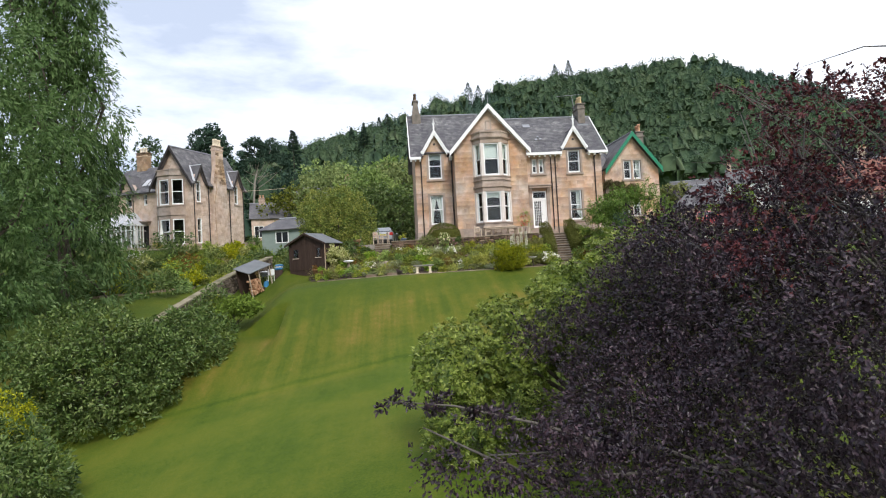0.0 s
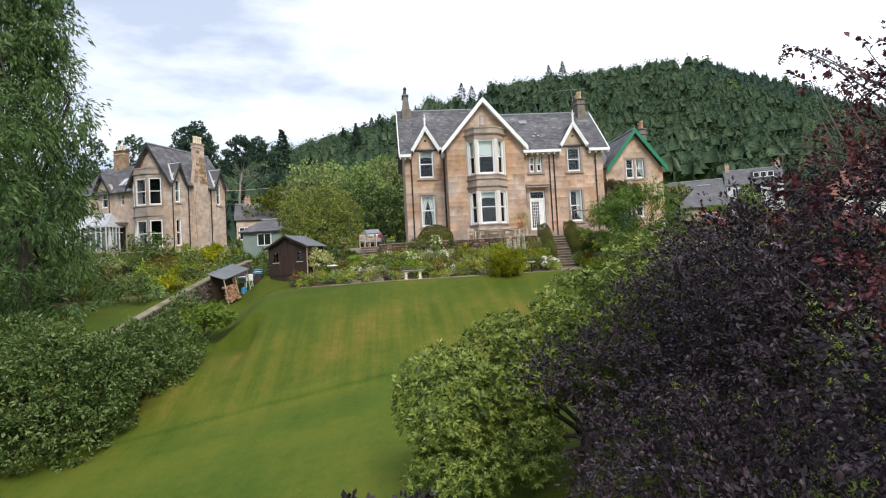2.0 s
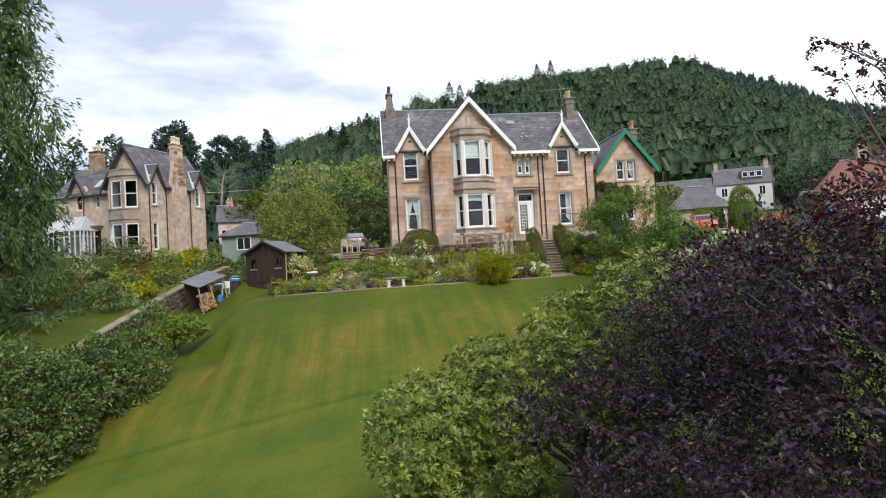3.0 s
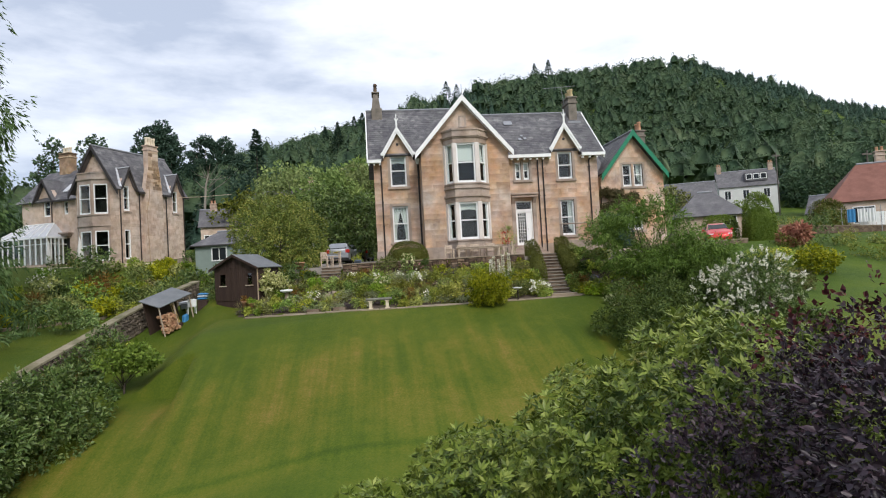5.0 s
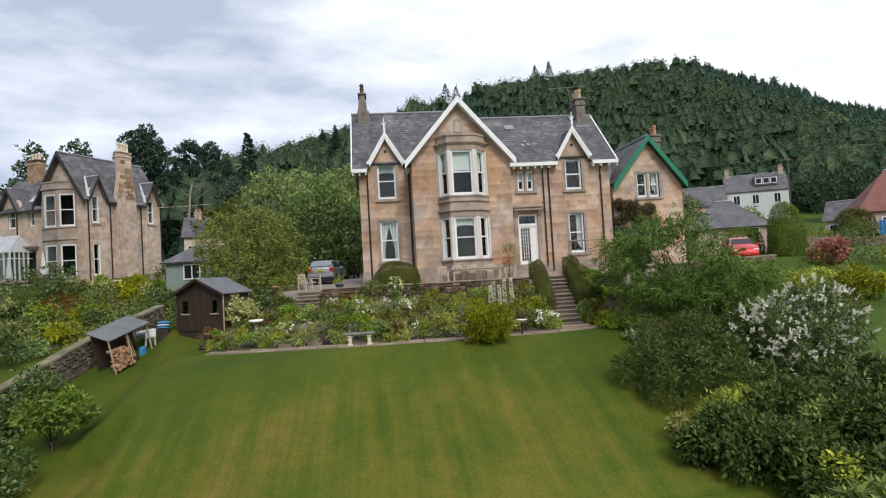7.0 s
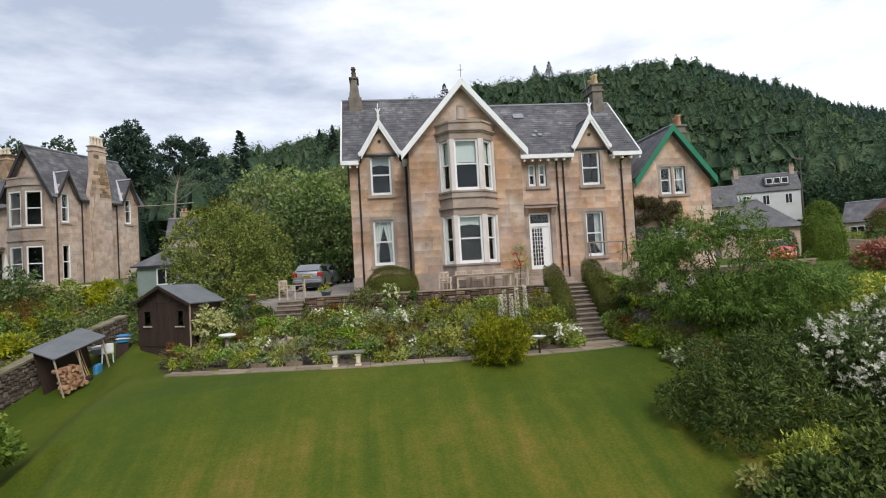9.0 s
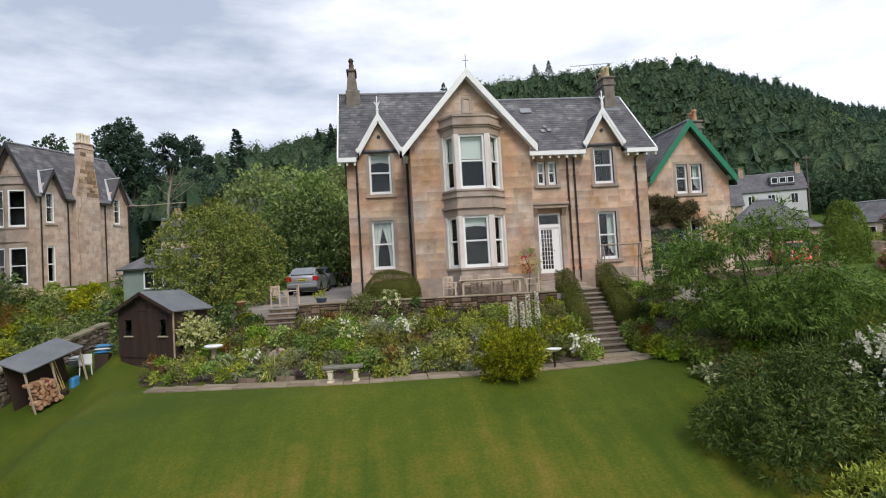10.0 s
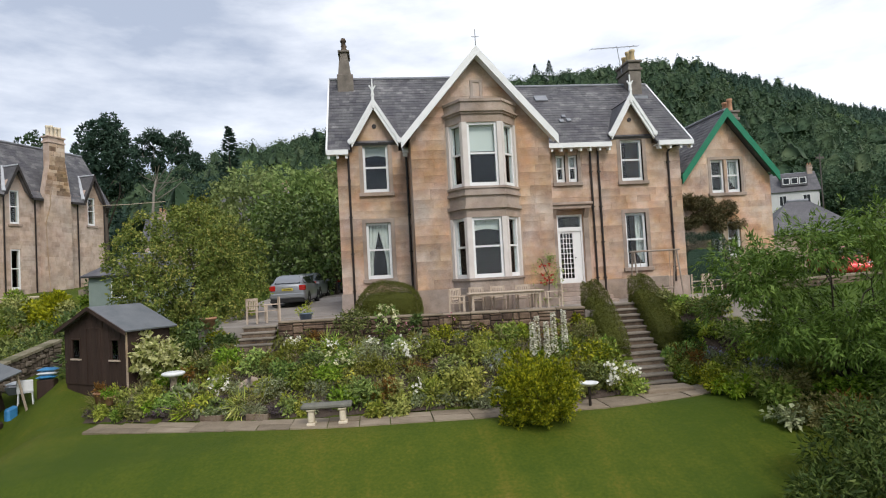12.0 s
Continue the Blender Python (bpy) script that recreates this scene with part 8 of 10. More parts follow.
M_SILVER, M_DARKCAR, M_REDCAR, M_GREYCAR = car_paint("silver_paint", (0.30, 0.31, 0.33)), car_paint("dark_blue_paint", (0.03, 0.04, 0.06)), car_paint("red_paint", (0.55, 0.02, 0.02)), car_paint("grey_paint", (0.16, 0.18, 0.20))
M_TYRE = surface("tyre", [(0.012, 0.012, 0.012), (0.03, 0.03, 0.03)], 8, 40, 0.9, 0.2, 0.004)
M_RIM = surface("alloy", [(0.35, 0.35, 0.36), (0.5, 0.5, 0.51)], 6, 40, 0.35, 0, metal=0.8)
M_LAMP = surface("red_lamp", [(0.35, 0.01, 0.01), (0.5, 0.03, 0.02)], 10, 40, 0.25, 0)
M_CARGLASS = surface("tinted_glass", [(0.012, 0.014, 0.016), (0.02, 0.023, 0.026)], 1, 4, 0.1, 0, spec=0.35)
M_PLATE = surface("yellow_plate", [(0.55, 0.45, 0.04), (0.62, 0.52, 0.06)], 10, 40, 0.5, 0)
M_CLEAR = surface("clear_lamp", [(0.55, 0.56, 0.58), (0.7, 0.7, 0.72)], 10, 40, 0.15, 0)


def car(x, y, z, rz, paint, label, estate=True):
    """A parked car; its own axes: nose to +y."""
    c = thing("car", label, "car", x, y, z, rz, group="parked cars")
    W, L = 0.87, 4.35
    # stations from tail to nose: y, half width at sill, waist height, roof height, roof half width
    st = [(-2.16, 0.70, 0.86, 0.90, 0.66), (-2.10, 0.82, 0.98, 1.02, 0.70), (-1.92, 0.86, 1.00, 1.22 if estate else 1.06, 0.64), (-1.62, 0.87, 1.00, 1.42 if estate else 1.14, 0.60),
          (-1.0, 0.87, 0.99, 1.47 if estate else 1.38, 0.60), (0.0, 0.87, 0.97, 1.48, 0.60), (0.55, 0.87, 0.96, 1.38, 0.60), (1.15, 0.87, 0.95, 1.02, 0.66), (1.75, 0.84, 0.84, 0.86, 0.70), (2.08, 0.76, 0.66, 0.68, 0.64), (2.18, 0.62, 0.52, 0.54, 0.54)]
    v, f = [], []
    for (sy, hw, wz, rzf, rw) in st:
        ring = [(-hw * 0.92, 0.20), (-hw, 0.34), (-hw, 0.62), (-hw * 0.97, wz), (-rw, rzf - 0.06), (-rw * 0.8, rzf), (rw * 0.8, rzf), (rw, rzf - 0.06), (hw * 0.97, wz), (hw, 0.62), (hw, 0.34), (hw * 0.92, 0.20)]
        v += [(px, sy, pz) for px, pz in ring]
    k = 12
    for i in range(len(st) - 1):
        for j in range(k):
            f.append((i * k + j, i * k + (j + 1) % k, (i + 1) * k + (j + 1) % k, (i + 1) * k + j))
    f += [tuple(range(k)), tuple((len(st) - 1) * k + j for j in range(k - 1, -1, -1))]
    b = Mesh()
    b.add(v, f)
    body = part("body", b, paint, c, smooth=True)

    def strip(name, i0, i1, j, inset, mat, out=0.012):
        """Glass over the body between stations i0..i1 along ring edge j..j+1."""
        m = Mesh()
        pts = []
        for i in range(i0, i1 + 1):
            a, d = Vector(v[i * k + j]), Vector(v[i * k + j + 1])
            pts.append((a.lerp(d, inset), a.lerp(d, 1 - inset)))
        vv, ff = [], []
        for a, d in pts:
            side = Vector((1 if a.x > 0 else -1, 0, 0.5)).normalized() * out
            vv += [a + side, d + side]
        for i in range(len(pts) - 1):
            ff.append((2 * i, 2 * i + 1, 2 * i + 3, 2 * i + 2))
        m.add(vv, ff)
        return part(name, m, mat, body)
    strip("side_window", 2 if estate else 3, 7, 3, 0.12, M_CARGLASS)
    strip("side_window", 2 if estate else 3, 7, 7, 0.12, M_CARGLASS)
    g = Mesh()
    a0 = st[1] if estate else st[2]
    a1 = st[3] if estate else st[4]
    n = Vector((0, -(a1[3] - a0[3]), a1[0] - a0[0])).normalized() * 0.012
    g.add([(-0.60, a0[0] + n.y + 0.02, a0[3] + 0.02 + n.z), (0.60, a0[0] + n.y + 0.02, a0[3] + 0.02 + n.z), (0.50, a1[0] + n.y - 0.02, a1[3] - 0.03 + n.z), (-0.50, a1[0] + n.y - 0.02, a1[3] - 0.03 + n.z),
           (-0.60, a0[0] + 0.03, a0[3] + 0.0), (0.60, a0[0] + 0.03, a0[3] + 0.0), (0.50, a1[0], a1[3] - 0.05), (-0.50, a1[0], a1[3] - 0.05)], [(0, 1, 2, 3), (0, 4, 5, 1), (1, 5, 6, 2), (2, 6, 7, 3), (3, 7, 4, 0)])
    part("rear_window", g, M_CARGLASS, body)
    g = Mesh()
    g.add([(-0.58, 0.58, 1.37), (0.58, 0.58, 1.37), (0.64, 1.13, 1.045), (-0.64, 1.13, 1.045), (-0.58, 0.55, 1.33), (0.58, 0.55, 1.33), (0.64, 1.10, 1.0), (-0.64, 1.10, 1.0)], [(0, 1, 2, 3), (0, 4, 5, 1), (1, 5, 6, 2), (2, 6, 7, 3), (3, 7, 4, 0)])
    part("windscreen", g, M_CARGLASS, body)
    for sx in (-1, 1):
        m = Mesh()
        m.soft(sx * 0.70 - 0.15, sx * 0.70 + 0.15, -2.185, -1.95, 0.72, 0.97, 0.03)
        part("tail_lamp", m, M_LAMP, body, "red tail lamp")
        m = Mesh()
        m.soft(sx * 0.60 - 0.15, sx * 0.60 + 0.15, 1.95, 2.12, 0.56, 0.68, 0.03)
        part("headlamp", m, M_CLEAR, body, "clear headlamp")
        m = Mesh()
        m.soft(sx * 0.96 - 0.09, sx * 0.96 + 0.09, 0.72, 0.84, 0.93, 1.06, 0.03)
        part("mirror", m, paint, body)
        for wy in (-1.32, 1.30):
            t = Mesh()
            t.spin([(0.19, -0.1), (0.29, -0.1), (0.315, -0.06), (0.315, 0.06), (0.29, 0.1), (0.19, 0.1)], (0, 0, 0), 20, False)
            t.v = [(sx * 0.80 + pz, wy + px, 0.315 + py) for px, py, pz in t.v]
            wheel = part("wheel", t, M_TYRE, c, "black tyre", True)
            t = Mesh()
            t.spin([(0.20, -0.05), (0.20, 0.06), (0.06, 0.085), (0.02, 0.085)], (0, 0, 0), 20)
            t.v = [(sx * 0.80 + sx * pz, wy + px, 0.315 + py) for px, py, pz in t.v]
            part("rim", t, M_RIM, wheel, "grey alloy rim")
            t = Mesh()
            t.spin([(0.35, 0.0), (0.35, 0.02)], (0, 0, 0), 20)
            t.v = [(sx * (0.862 + pz), wy + px, 0.33 + py) for px, py, pz in t.v]
            part("wheel_arch", t, M_TYRE, body)
    m = Mesh()
    m.soft(-0.82, 0.82, -2.25, -2.02, 0.36, 0.60, 0.05)
    part("bumper", m, paint, body)
    m = Mesh()
    m.soft(-0.78, 0.78, -2.235, -2.0, 0.17, 0.36, 0.03)
    part("bumper_skirt", m, M_TYRE, body, "black lower bumper")
    m = Mesh()
    m.soft(-0.34, 0.34, -2.18, -2.14, 0.86, 0.885, 0.008)
    part("boot_handle", m, M_RIM, body, "bright boot handle strip")
    m = Mesh()
    m.soft(-0.82, 0.82, -2.2, 2.1, 0.17, 0.30, 0.04)
    part("underside", m, M_TYRE, body)
    m = Mesh()
    m.soft(-0.26, 0.26, -2.185, -2.14, 0.72, 0.83, 0.008)
    part("number_plate", m, M_PLATE, body, "yellow rear plate")
    m = Mesh()
    m.box(-0.20, 0.20, -2.19, -2.182, 0.755, 0.795)
    part("plate_bar", m, M_TYRE, body, "dark bar of unreadable characters")
    return c


car(1.28, 54.45, 1.91, -4, M_SILVER, "silver estate car parked on the drive beside the house")
car(1.42, 59.5, 2.02, -6, M_GREYCAR, "grey saloon car parked on the drive behind another", False)
car(2.50, 64.5, 2.13, -7, M_DARKCAR, "dark blue car parked at the back of the drive")
car(28.6, 51.2, 1.85, 158, M_REDCAR, "red hatchback parked behind a low wall")


# ---- garden furniture ----
def garden_chair(x, y, z, rz, label="slatted teak garden armchair", group="chairs round the table"):
    c = thing("garden_chair", label, "chair", x, y, z, rz, group=group)
    for lx in (-0.25, 0.25):
        for ly, h in ((-0.24, 0.64), (0.24, 0.92)):
            m = Mesh()
            m.box(lx - 0.025, lx + 0.025, ly - 0.025, ly + 0.025, 0, h)
            part("leg", m, M_WOOD, c)
        m = Mesh()
        m.soft(lx - 0.035, lx + 0.035, -0.28, 0.24, 0.64, 0.67, 0.008)
        part("armrest", m, M_WOOD, c)
    for i in range(5):
        m = Mesh()
        m.box(-0.25, 0.25, -0.25 + 0.1 * i, -0.18 + 0.1 * i, 0.42, 0.44)
        part("seat_slat", m, M_WOOD, c)
    m = Mesh()
    m.box(-0.25, 0.25, 0.225, 0.255, 0.84, 0.92)
    part("back_rail", m, M_WOOD, c)
    m = Mesh()
    m.box(-0.25, 0.25, 0.225, 0.255, 0.5, 0.54)
    part("back_rail", m, M_WOOD, c)
    for i in range(6):
        m = Mesh()
        m.box(-0.22 + 0.08 * i, -0.18 + 0.08 * i, 0.232, 0.25, 0.54, 0.84)
        part("back_slat", m, M_WOOD, c)
    return c


def garden_table():
    t = thing("garden_table", "long pale teak garden table on the terrace", "table", 9.72, 43.85, 1.58, -5)
    for i in range(7):
        m = Mesh()
        m.soft(-1.3, 1.3, -0.48 + 0.14 * i, -0.35 + 0.14 * i, 0.71, 0.745, 0.005)
        part("top_slat", m, M_WOOD, t)
    m = Mesh()
    m.box(-1.2, 1.2, -0.42, -0.39, 0.62, 0.71).box(-1.2, 1.2, 0.42, 0.45, 0.62, 0.71)
    part("apron", m, M_WOOD, t)
    for x in (-1.15, 1.15):
        for y in (-0.38, 0.42):
            m = Mesh()
            m.box(x - 0.04, x + 0.04, y - 0.04, y + 0.04, 0, 0.71)
            part("leg", m, M_WOOD, t)


garden_table()
first = garden_chair(8.02, 43.75, 1.58, 78)
for x, y, rz in ((11.4, 43.6, -96), (8.87, 44.65, -4), (9.67, 44.58, 3), (10.57, 44.55, -5), (8.22, 44.6, 35)):
    copy_thing(first, pose(x, y, 1.58, 0, 0, rz))
for x, y, rz in ((0.92, 45.8, 55), (1.4, 46.25, -75)):
    tagged(copy_thing(first, pose(x, y, 1.60, 0, 0, rz) ), "weathered garden armchair beside the drive", group="chairs by the drive")
for x, y, rz in ((17.5, 44.9, 60), (18.15, 45.1, 20)):
    tagged(copy_thing(first, pose(x, y, 1.58, 0, 0, rz)), "weathered garden armchair at the east end of the terrace", group="chairs on the east terrace")

M_GREYWOOD = surface("weathered_timber", [(0.20, 0.155, 0.12), (0.30, 0.24, 0.19), (0.40, 0.33, 0.27)], 3, 30, 0.8, 0.2, 0.003)
sw = thing("garden_swing", "weathered timber garden swing seat on the terrace", "swing", 16.15, 45.6, 1.58, -4)
for x in (-0.85, 0.85):
    for y in (-0.5, 0.5):
        m = Mesh()
        m.tube([(x, y, 0), (x, y * 0.15, 1.92)], 0.035, 8)
        part("leg", m, M_GREYWOOD, sw)
for y in (-0.1, 0.1):
    m = Mesh()
    m.tube([(-0.95, y, 1.92), (0.95, y, 1.92)], 0.036, 8)
    part("top_rail", m, M_GREYWOOD, sw)
m = Mesh()
m.soft(-0.62, 0.62, -0.25, 0.25, 0.42, 0.48, 0.02)
seat_ = part("seat", m, M_GREYWOOD, sw)
m = Mesh()
m.soft(-0.62, 0.62, 0.24, 0.29, 0.48, 0.92, 0.02)
part("backrest", m, M_GREYWOOD, seat_)
for x in (-0.58, 0.58):
    m = Mesh()
    m.tube([(x, 0, 0.45), (x, 0, 1.9)], 0.01, 5)
    part("hanger", m, M_GREYWOOD, sw)

rail = thing("terrace_edging", "low pale timber edging of the east terrace", "edging")
m = Mesh()
m.soft(15.4, 19.2, 43.45, 43.62, 1.55, 1.74, 0.01)
part("kerb", m, M_WOOD, rail)


def pot(x, y, z, r=0.2, h=0.34, material=None, leaf=None, label="terracotta flowerpot with a leafy plant", seed=1):
    p = thing("flowerpot", label, "flowerpot", x, y, z)
    m = Mesh()
    m.spin([(r * 0.7, 0), (r * 0.95, h * 0.85), (r * 1.08, h * 0.86), (r * 1.08, h), (r * 0.9, h), (r * 0.85, h * 0.8)], (0, 0, 0), 14)
    part("pot", m, material or M_TERRACOTTA, p, smooth=True)
    part("plant", foliage("plant", [(0, 0, h + r * 0.5, r * 1.3, r * 1.3, r)], 260, 0.09, 0.04, leaf or L_MID, seed, 0.8), None, p)


M_GLAZE = surface("blue_glaze", [(0.10, 0.14, 0.20), (0.18, 0.23, 0.30)], 5, 30, 0.3, 0.05)
pot(2.75, 45.0, 1.58, 0.24, 0.36, M_GLAZE, L_BRIGHT, "blue-grey glazed flowerpot with a green plant", 2)
pot(-0.55, 44.9, 1.58, 0.26, 0.4, None, L_MID, "terracotta flowerpot with a leafy plant beside the drive", 3)
pot(-3.3, 42.9, -0.35, 0.2, 0.34, None, L_RUST, "small terracotta pot at the shed corner", 4)
pot(-2.9, 42.5, -0.35, 0.15, 0.26, None, L_MID, "small terracotta pot at the shed corner", 5)


# clutter by the shed: stacked white chairs, a barrow, blue bags
def barrow(x, y, z, rz):
    b = thing("wheelbarrow", "old wheelbarrow leaning by the shed", "wheelbarrow", x, y, z, rz)
    m = Mesh()
    m.add([(-0.3, -0.4, 0.58), (0.3, -0.4, 0.58), (0.3, 0.45, 0.58), (-0.3, 0.45, 0.58), (-0.2, -0.25, 0.3), (0.2, -0.25, 0.3), (0.2, 0.25, 0.3), (-0.2, 0.25, 0.3)], [(4, 5, 6, 7), (0, 1, 5, 4), (1, 2, 6, 5), (2, 3, 7, 6), (3, 0, 4, 7)])
    part("tray", m, M_LEAD, b)
    for s in (-0.22, 0.22):
        m = Mesh()
        m.tube([(s * 0.4, 0.7, 0.18), (s, 0.1, 0.3), (s * 1.3, -0.9, 0.55)], 0.018, 6)
        part("handle", m, M_DARKPAINT, b)
    m = Mesh()
    m.spin([(0.02, -0.04), (0.18, -0.04), (0.18, 0.04), (0.02, 0.04)], (0, 0, 0), 14)
    m.v = [(pz, 0.72 + px, 0.18 + py) for px, py, pz in m.v]
    part("wheel", m, M_TYRE, b)


barrow(-7.35, 45.9, -0.62, 20)
M_PLASTIC = surface("white_plastic", [(0.62, 0.63, 0.63), (0.75, 0.75, 0.75)], 4, 30, 0.4, 0.05)
pc = thing("plastic_chair", "white moulded plastic garden chair piled with bags", "chair", -6.85, 45.5, -0.64, 205)
for x in (-0.22, 0.22):
    for y in (-0.22, 0.22):
        m = Mesh()
        m.tube([(x, y, 0), (x * 0.9, y * 0.9, 0.42)], 0.022, 6)
        part("leg", m, M_PLASTIC, pc)
m = Mesh()
m.soft(-0.24, 0.24, -0.24, 0.24, 0.40, 0.44, 0.015)
part("seat", m, M_PLASTIC, pc)
m = Mesh()
m.soft(-0.24, 0.24, 0.22, 0.26, 0.44, 0.85, 0.015)
part("back", m, M_PLASTIC, pc)


def sack(x, y, z, rz, mat, label, seed):
    """A filled sack lying flat, pinched at its corners."""
    r = random.Random(seed)
    m = Mesh()
    nx, ny = 8, 6
    v, f = [], []
    for side in (1, -1):
        for j in range(ny + 1):
            for i in range(nx + 1):
                u, w = i / nx * 2 - 1, j / ny * 2 - 1
                full = max(0.0, 1 - abs(u) ** 3.0) * max(0.0, 1 - abs(w) ** 3.0)
                v.append((0.33 * u * (1 - 0.08 * w * w), 0.21 * w * (1 - 0.08 * u * u), 0.075 + side * 0.075 * full + 0.012 * r.uniform(-1, 1) * full))
    n = (nx + 1) * (ny + 1)
    for j in range(ny):
        for i in range(nx):
            q = (j * (nx + 1) + i, j * (nx + 1) + i + 1, (j + 1) * (nx + 1) + i + 1, (j + 1) * (nx + 1) + i)
            f += [q, tuple(n + k for k in reversed(q))]
    m.add(v, f)
    o = single("sack", m, mat, label, "sack", smooth=True)
    o.matrix_world = pose(x, y, z, 0, 0, rz)


for i, (dz, mat, lab) in enumerate(((0.0, M_BLUE, "blue and white compost sack piled by the shed"), (0.13, M_PLASTIC, "white plastic sack in a pile by the shed"), (0.26, M_BLUE, "blue plastic sack on top of a pile"))):
    sack(-6.33 + 0.03 * i, 45.85, 0.12 + dz, 15 - 6 * i, mat, lab, 10 + i)
sack(-7.35, 45.9, -0.04, 60, M_PLASTIC, "white plastic sack in a wheelbarrow", 15)
m = Mesh()
m.soft(-6.58, -6.03, 45.67, 46.03, -0.7, 0.12, 0.02)
single("wooden_crate", m, M_SHED, "dark wooden crate under a pile of sacks", "crate")


# ---- neighbours on the east side ----
def cottage(name, label, x, y, z, rz, w, d, eave, rise, wall, roof, windows=(), chims=(), hip=0.0, category="house"):
    c = thing(name, label, category, x, y, z, rz)
    b = Mesh()
    b.box(-w / 2, w / 2, -d / 2, d / 2, -1.5, eave)
    if not hip:
        b.prism([(-d / 2, eave), (d / 2, eave), (0, eave + rise - 0.1)], "x", -w / 2, w / 2)
    part("wall", b, wall, c)
    r = []
    o = 0.3
    k = rise / (d / 2)
    hx = w / 2 + o - hip
    roof_slab(r, (-w / 2 - o, -d / 2 - o, eave - o * k), (w / 2 + o, -d / 2 - o, eave - o * k), (hx, 0, eave + rise), (-hx, 0, eave + rise), 0.1)
    roof_slab(r, (w / 2 + o, d / 2 + o, eave - o * k), (-w / 2 - o, d / 2 + o, eave - o * k), (-hx, 0, eave + rise), (hx, 0, eave + rise), 0.1)
    if hip:
        roof_slab(r, (w / 2 + o, -d / 2 - o, eave - o * k), (w / 2 + o, d / 2 + o, eave - o * k), (hx + 0.01, 0.01, eave + rise), (hx + 0.01, -0.01, eave + rise), 0.1)
        roof_slab(r, (-w / 2 - o, d / 2 + o, eave - o * k), (-w / 2 - o, -d / 2 - o, eave - o * k), (-hx - 0.01, -0.01, eave + rise), (-hx - 0.01, 0.01, eave + rise), 0.1)
    roof_part(r, roof, c)
    m = Mesh()
    m.tube([(-hx, 0, eave + rise + 0.03), (hx, 0, eave + rise + 0.03)], 0.1, 6)
    part("ridge_capping", m, M_LEAD, c)
    for wx, wz, ww, wh in windows:
        f = Mesh()
        yy = -d / 2
        f.box(wx - ww / 2 - 0.08, wx - ww / 2, yy - 0.05, yy + 0.02, wz, wz + wh).box(wx + ww / 2, wx + ww / 2 + 0.08, yy - 0.05, yy + 0.02, wz, wz + wh)
        f.box(wx - ww / 2 - 0.08, wx + ww / 2 + 0.08, yy - 0.05, yy + 0.02, wz + wh, wz + wh + 0.08).box(wx - ww / 2 - 0.08, wx + ww / 2 + 0.08, yy - 0.07, yy + 0.02, wz - 0.08, wz)
        f.box(wx - 0.03, wx + 0.03, yy - 0.04, yy + 0.02, wz, wz + wh)
        win = part("window", f, M_WHITE, c)
        g = Mesh()
        g.box(wx - ww / 2, wx + ww / 2, yy - 0.012, yy - 0.004, wz, wz + wh)
        part("pane", g, M_CARGLASS, win)
    for cx, cy, ch in chims:
        chimney(c, cx - 0.4, cx + 0.4, cy - 0.3, cy + 0.3, eave + rise * 0.5, eave + rise + ch, [(cx - 0.2, cy, 0.4), (cx + 0.2, cy, 0.4)], M_PALESTONE, M_TERRACOTTA)
    return c


M_HARL = surface("white_harling", [(0.55, 0.55, 0.53), (0.68, 0.68, 0.66)], 0.8, 30, 0.9, 0.4, 0.01)
M_PANTILE = surface("red_tiles", [(0.13, 0.055, 0.04), (0.20, 0.085, 0.062), (0.26, 0.12, 0.09)], 1.2, 14, 0.8, 0.6, 0.03)
M_SAGE = surface("sage_boards", [(0.20, 0.25, 0.225), (0.27, 0.33, 0.30)], 2, 30, 0.8, 0.2, 0.004)
wx_, wy_ = at(34.0, 128)
far_house = cottage("house", "white two-storey house with slate roof and dormer under the hill", wx_, wy_, 9.7, -24, 10.2, 6.0, 4.2, 3.1, M_HARL, M_SLATE, [(-3.6, 1.6, 1.0, 1.6), (-0.4, 1.6, 1.0, 1.6), (3.2, 1.6, 1.0, 1.6)], [(-4.6, 0, 1.2), (4.6, 0, 1.2)])
m = Mesh()
m.box(-0.4, 3.6, -2.6, -0.5, 4.9, 6.5)
dm = part("dormer", m, M_SLATE, far_house, "flat-roofed slate-hung dormer")
for i in range(3):
    m = Mesh()
    m.box(-0.2 + 1.25 * i, 0.9 + 1.25 * i, -2.68, -2.6, 5.2, 6.3)
    part("dormer_window", m, M_WHITE, dm, "white dormer window frame")
    m = Mesh()
    m.box(-0.08 + 1.25 * i, 0.78 + 1.25 * i, -2.70, -2.685, 5.32, 6.18)
    part("pane", m, M_CARGLASS, dm)
wx_, wy_ = at(29.3, 112)
cottage("house", "low slate-roofed cottage below the hill", wx_, wy_, 7.5, -24, 9, 6, 3.2, 3.2, M_PALESTONE, M_SLATE, [(-2, 0.8, 1.0, 1.4), (2, 0.8, 1.0, 1.4)])
cottage("outbuilding", "small stone outbuilding with a hipped slate roof", 32.2, 58.6, 2.2, -20, 5.0, 4.6, 2.3, 1.9, M_PALESTONE, M_SLATE, [(1.4, 0.7, 0.9, 1.2)], (), 2.2, "outbuilding")
cottage("bungalow", "bungalow with a red tiled hipped roof", 53.5, 62.0, 2.4, -30, 12, 9, 3.0, 3.6, M_PALESTONE, M_PANTILE, [(-3.6, 0.8, 1.6, 1.4), (1.0, 0.8, 1.6, 1.4)], [(-1.0, 0.6, 1.2)], 3.2)
wx_, wy_ = at(41.2, 92)
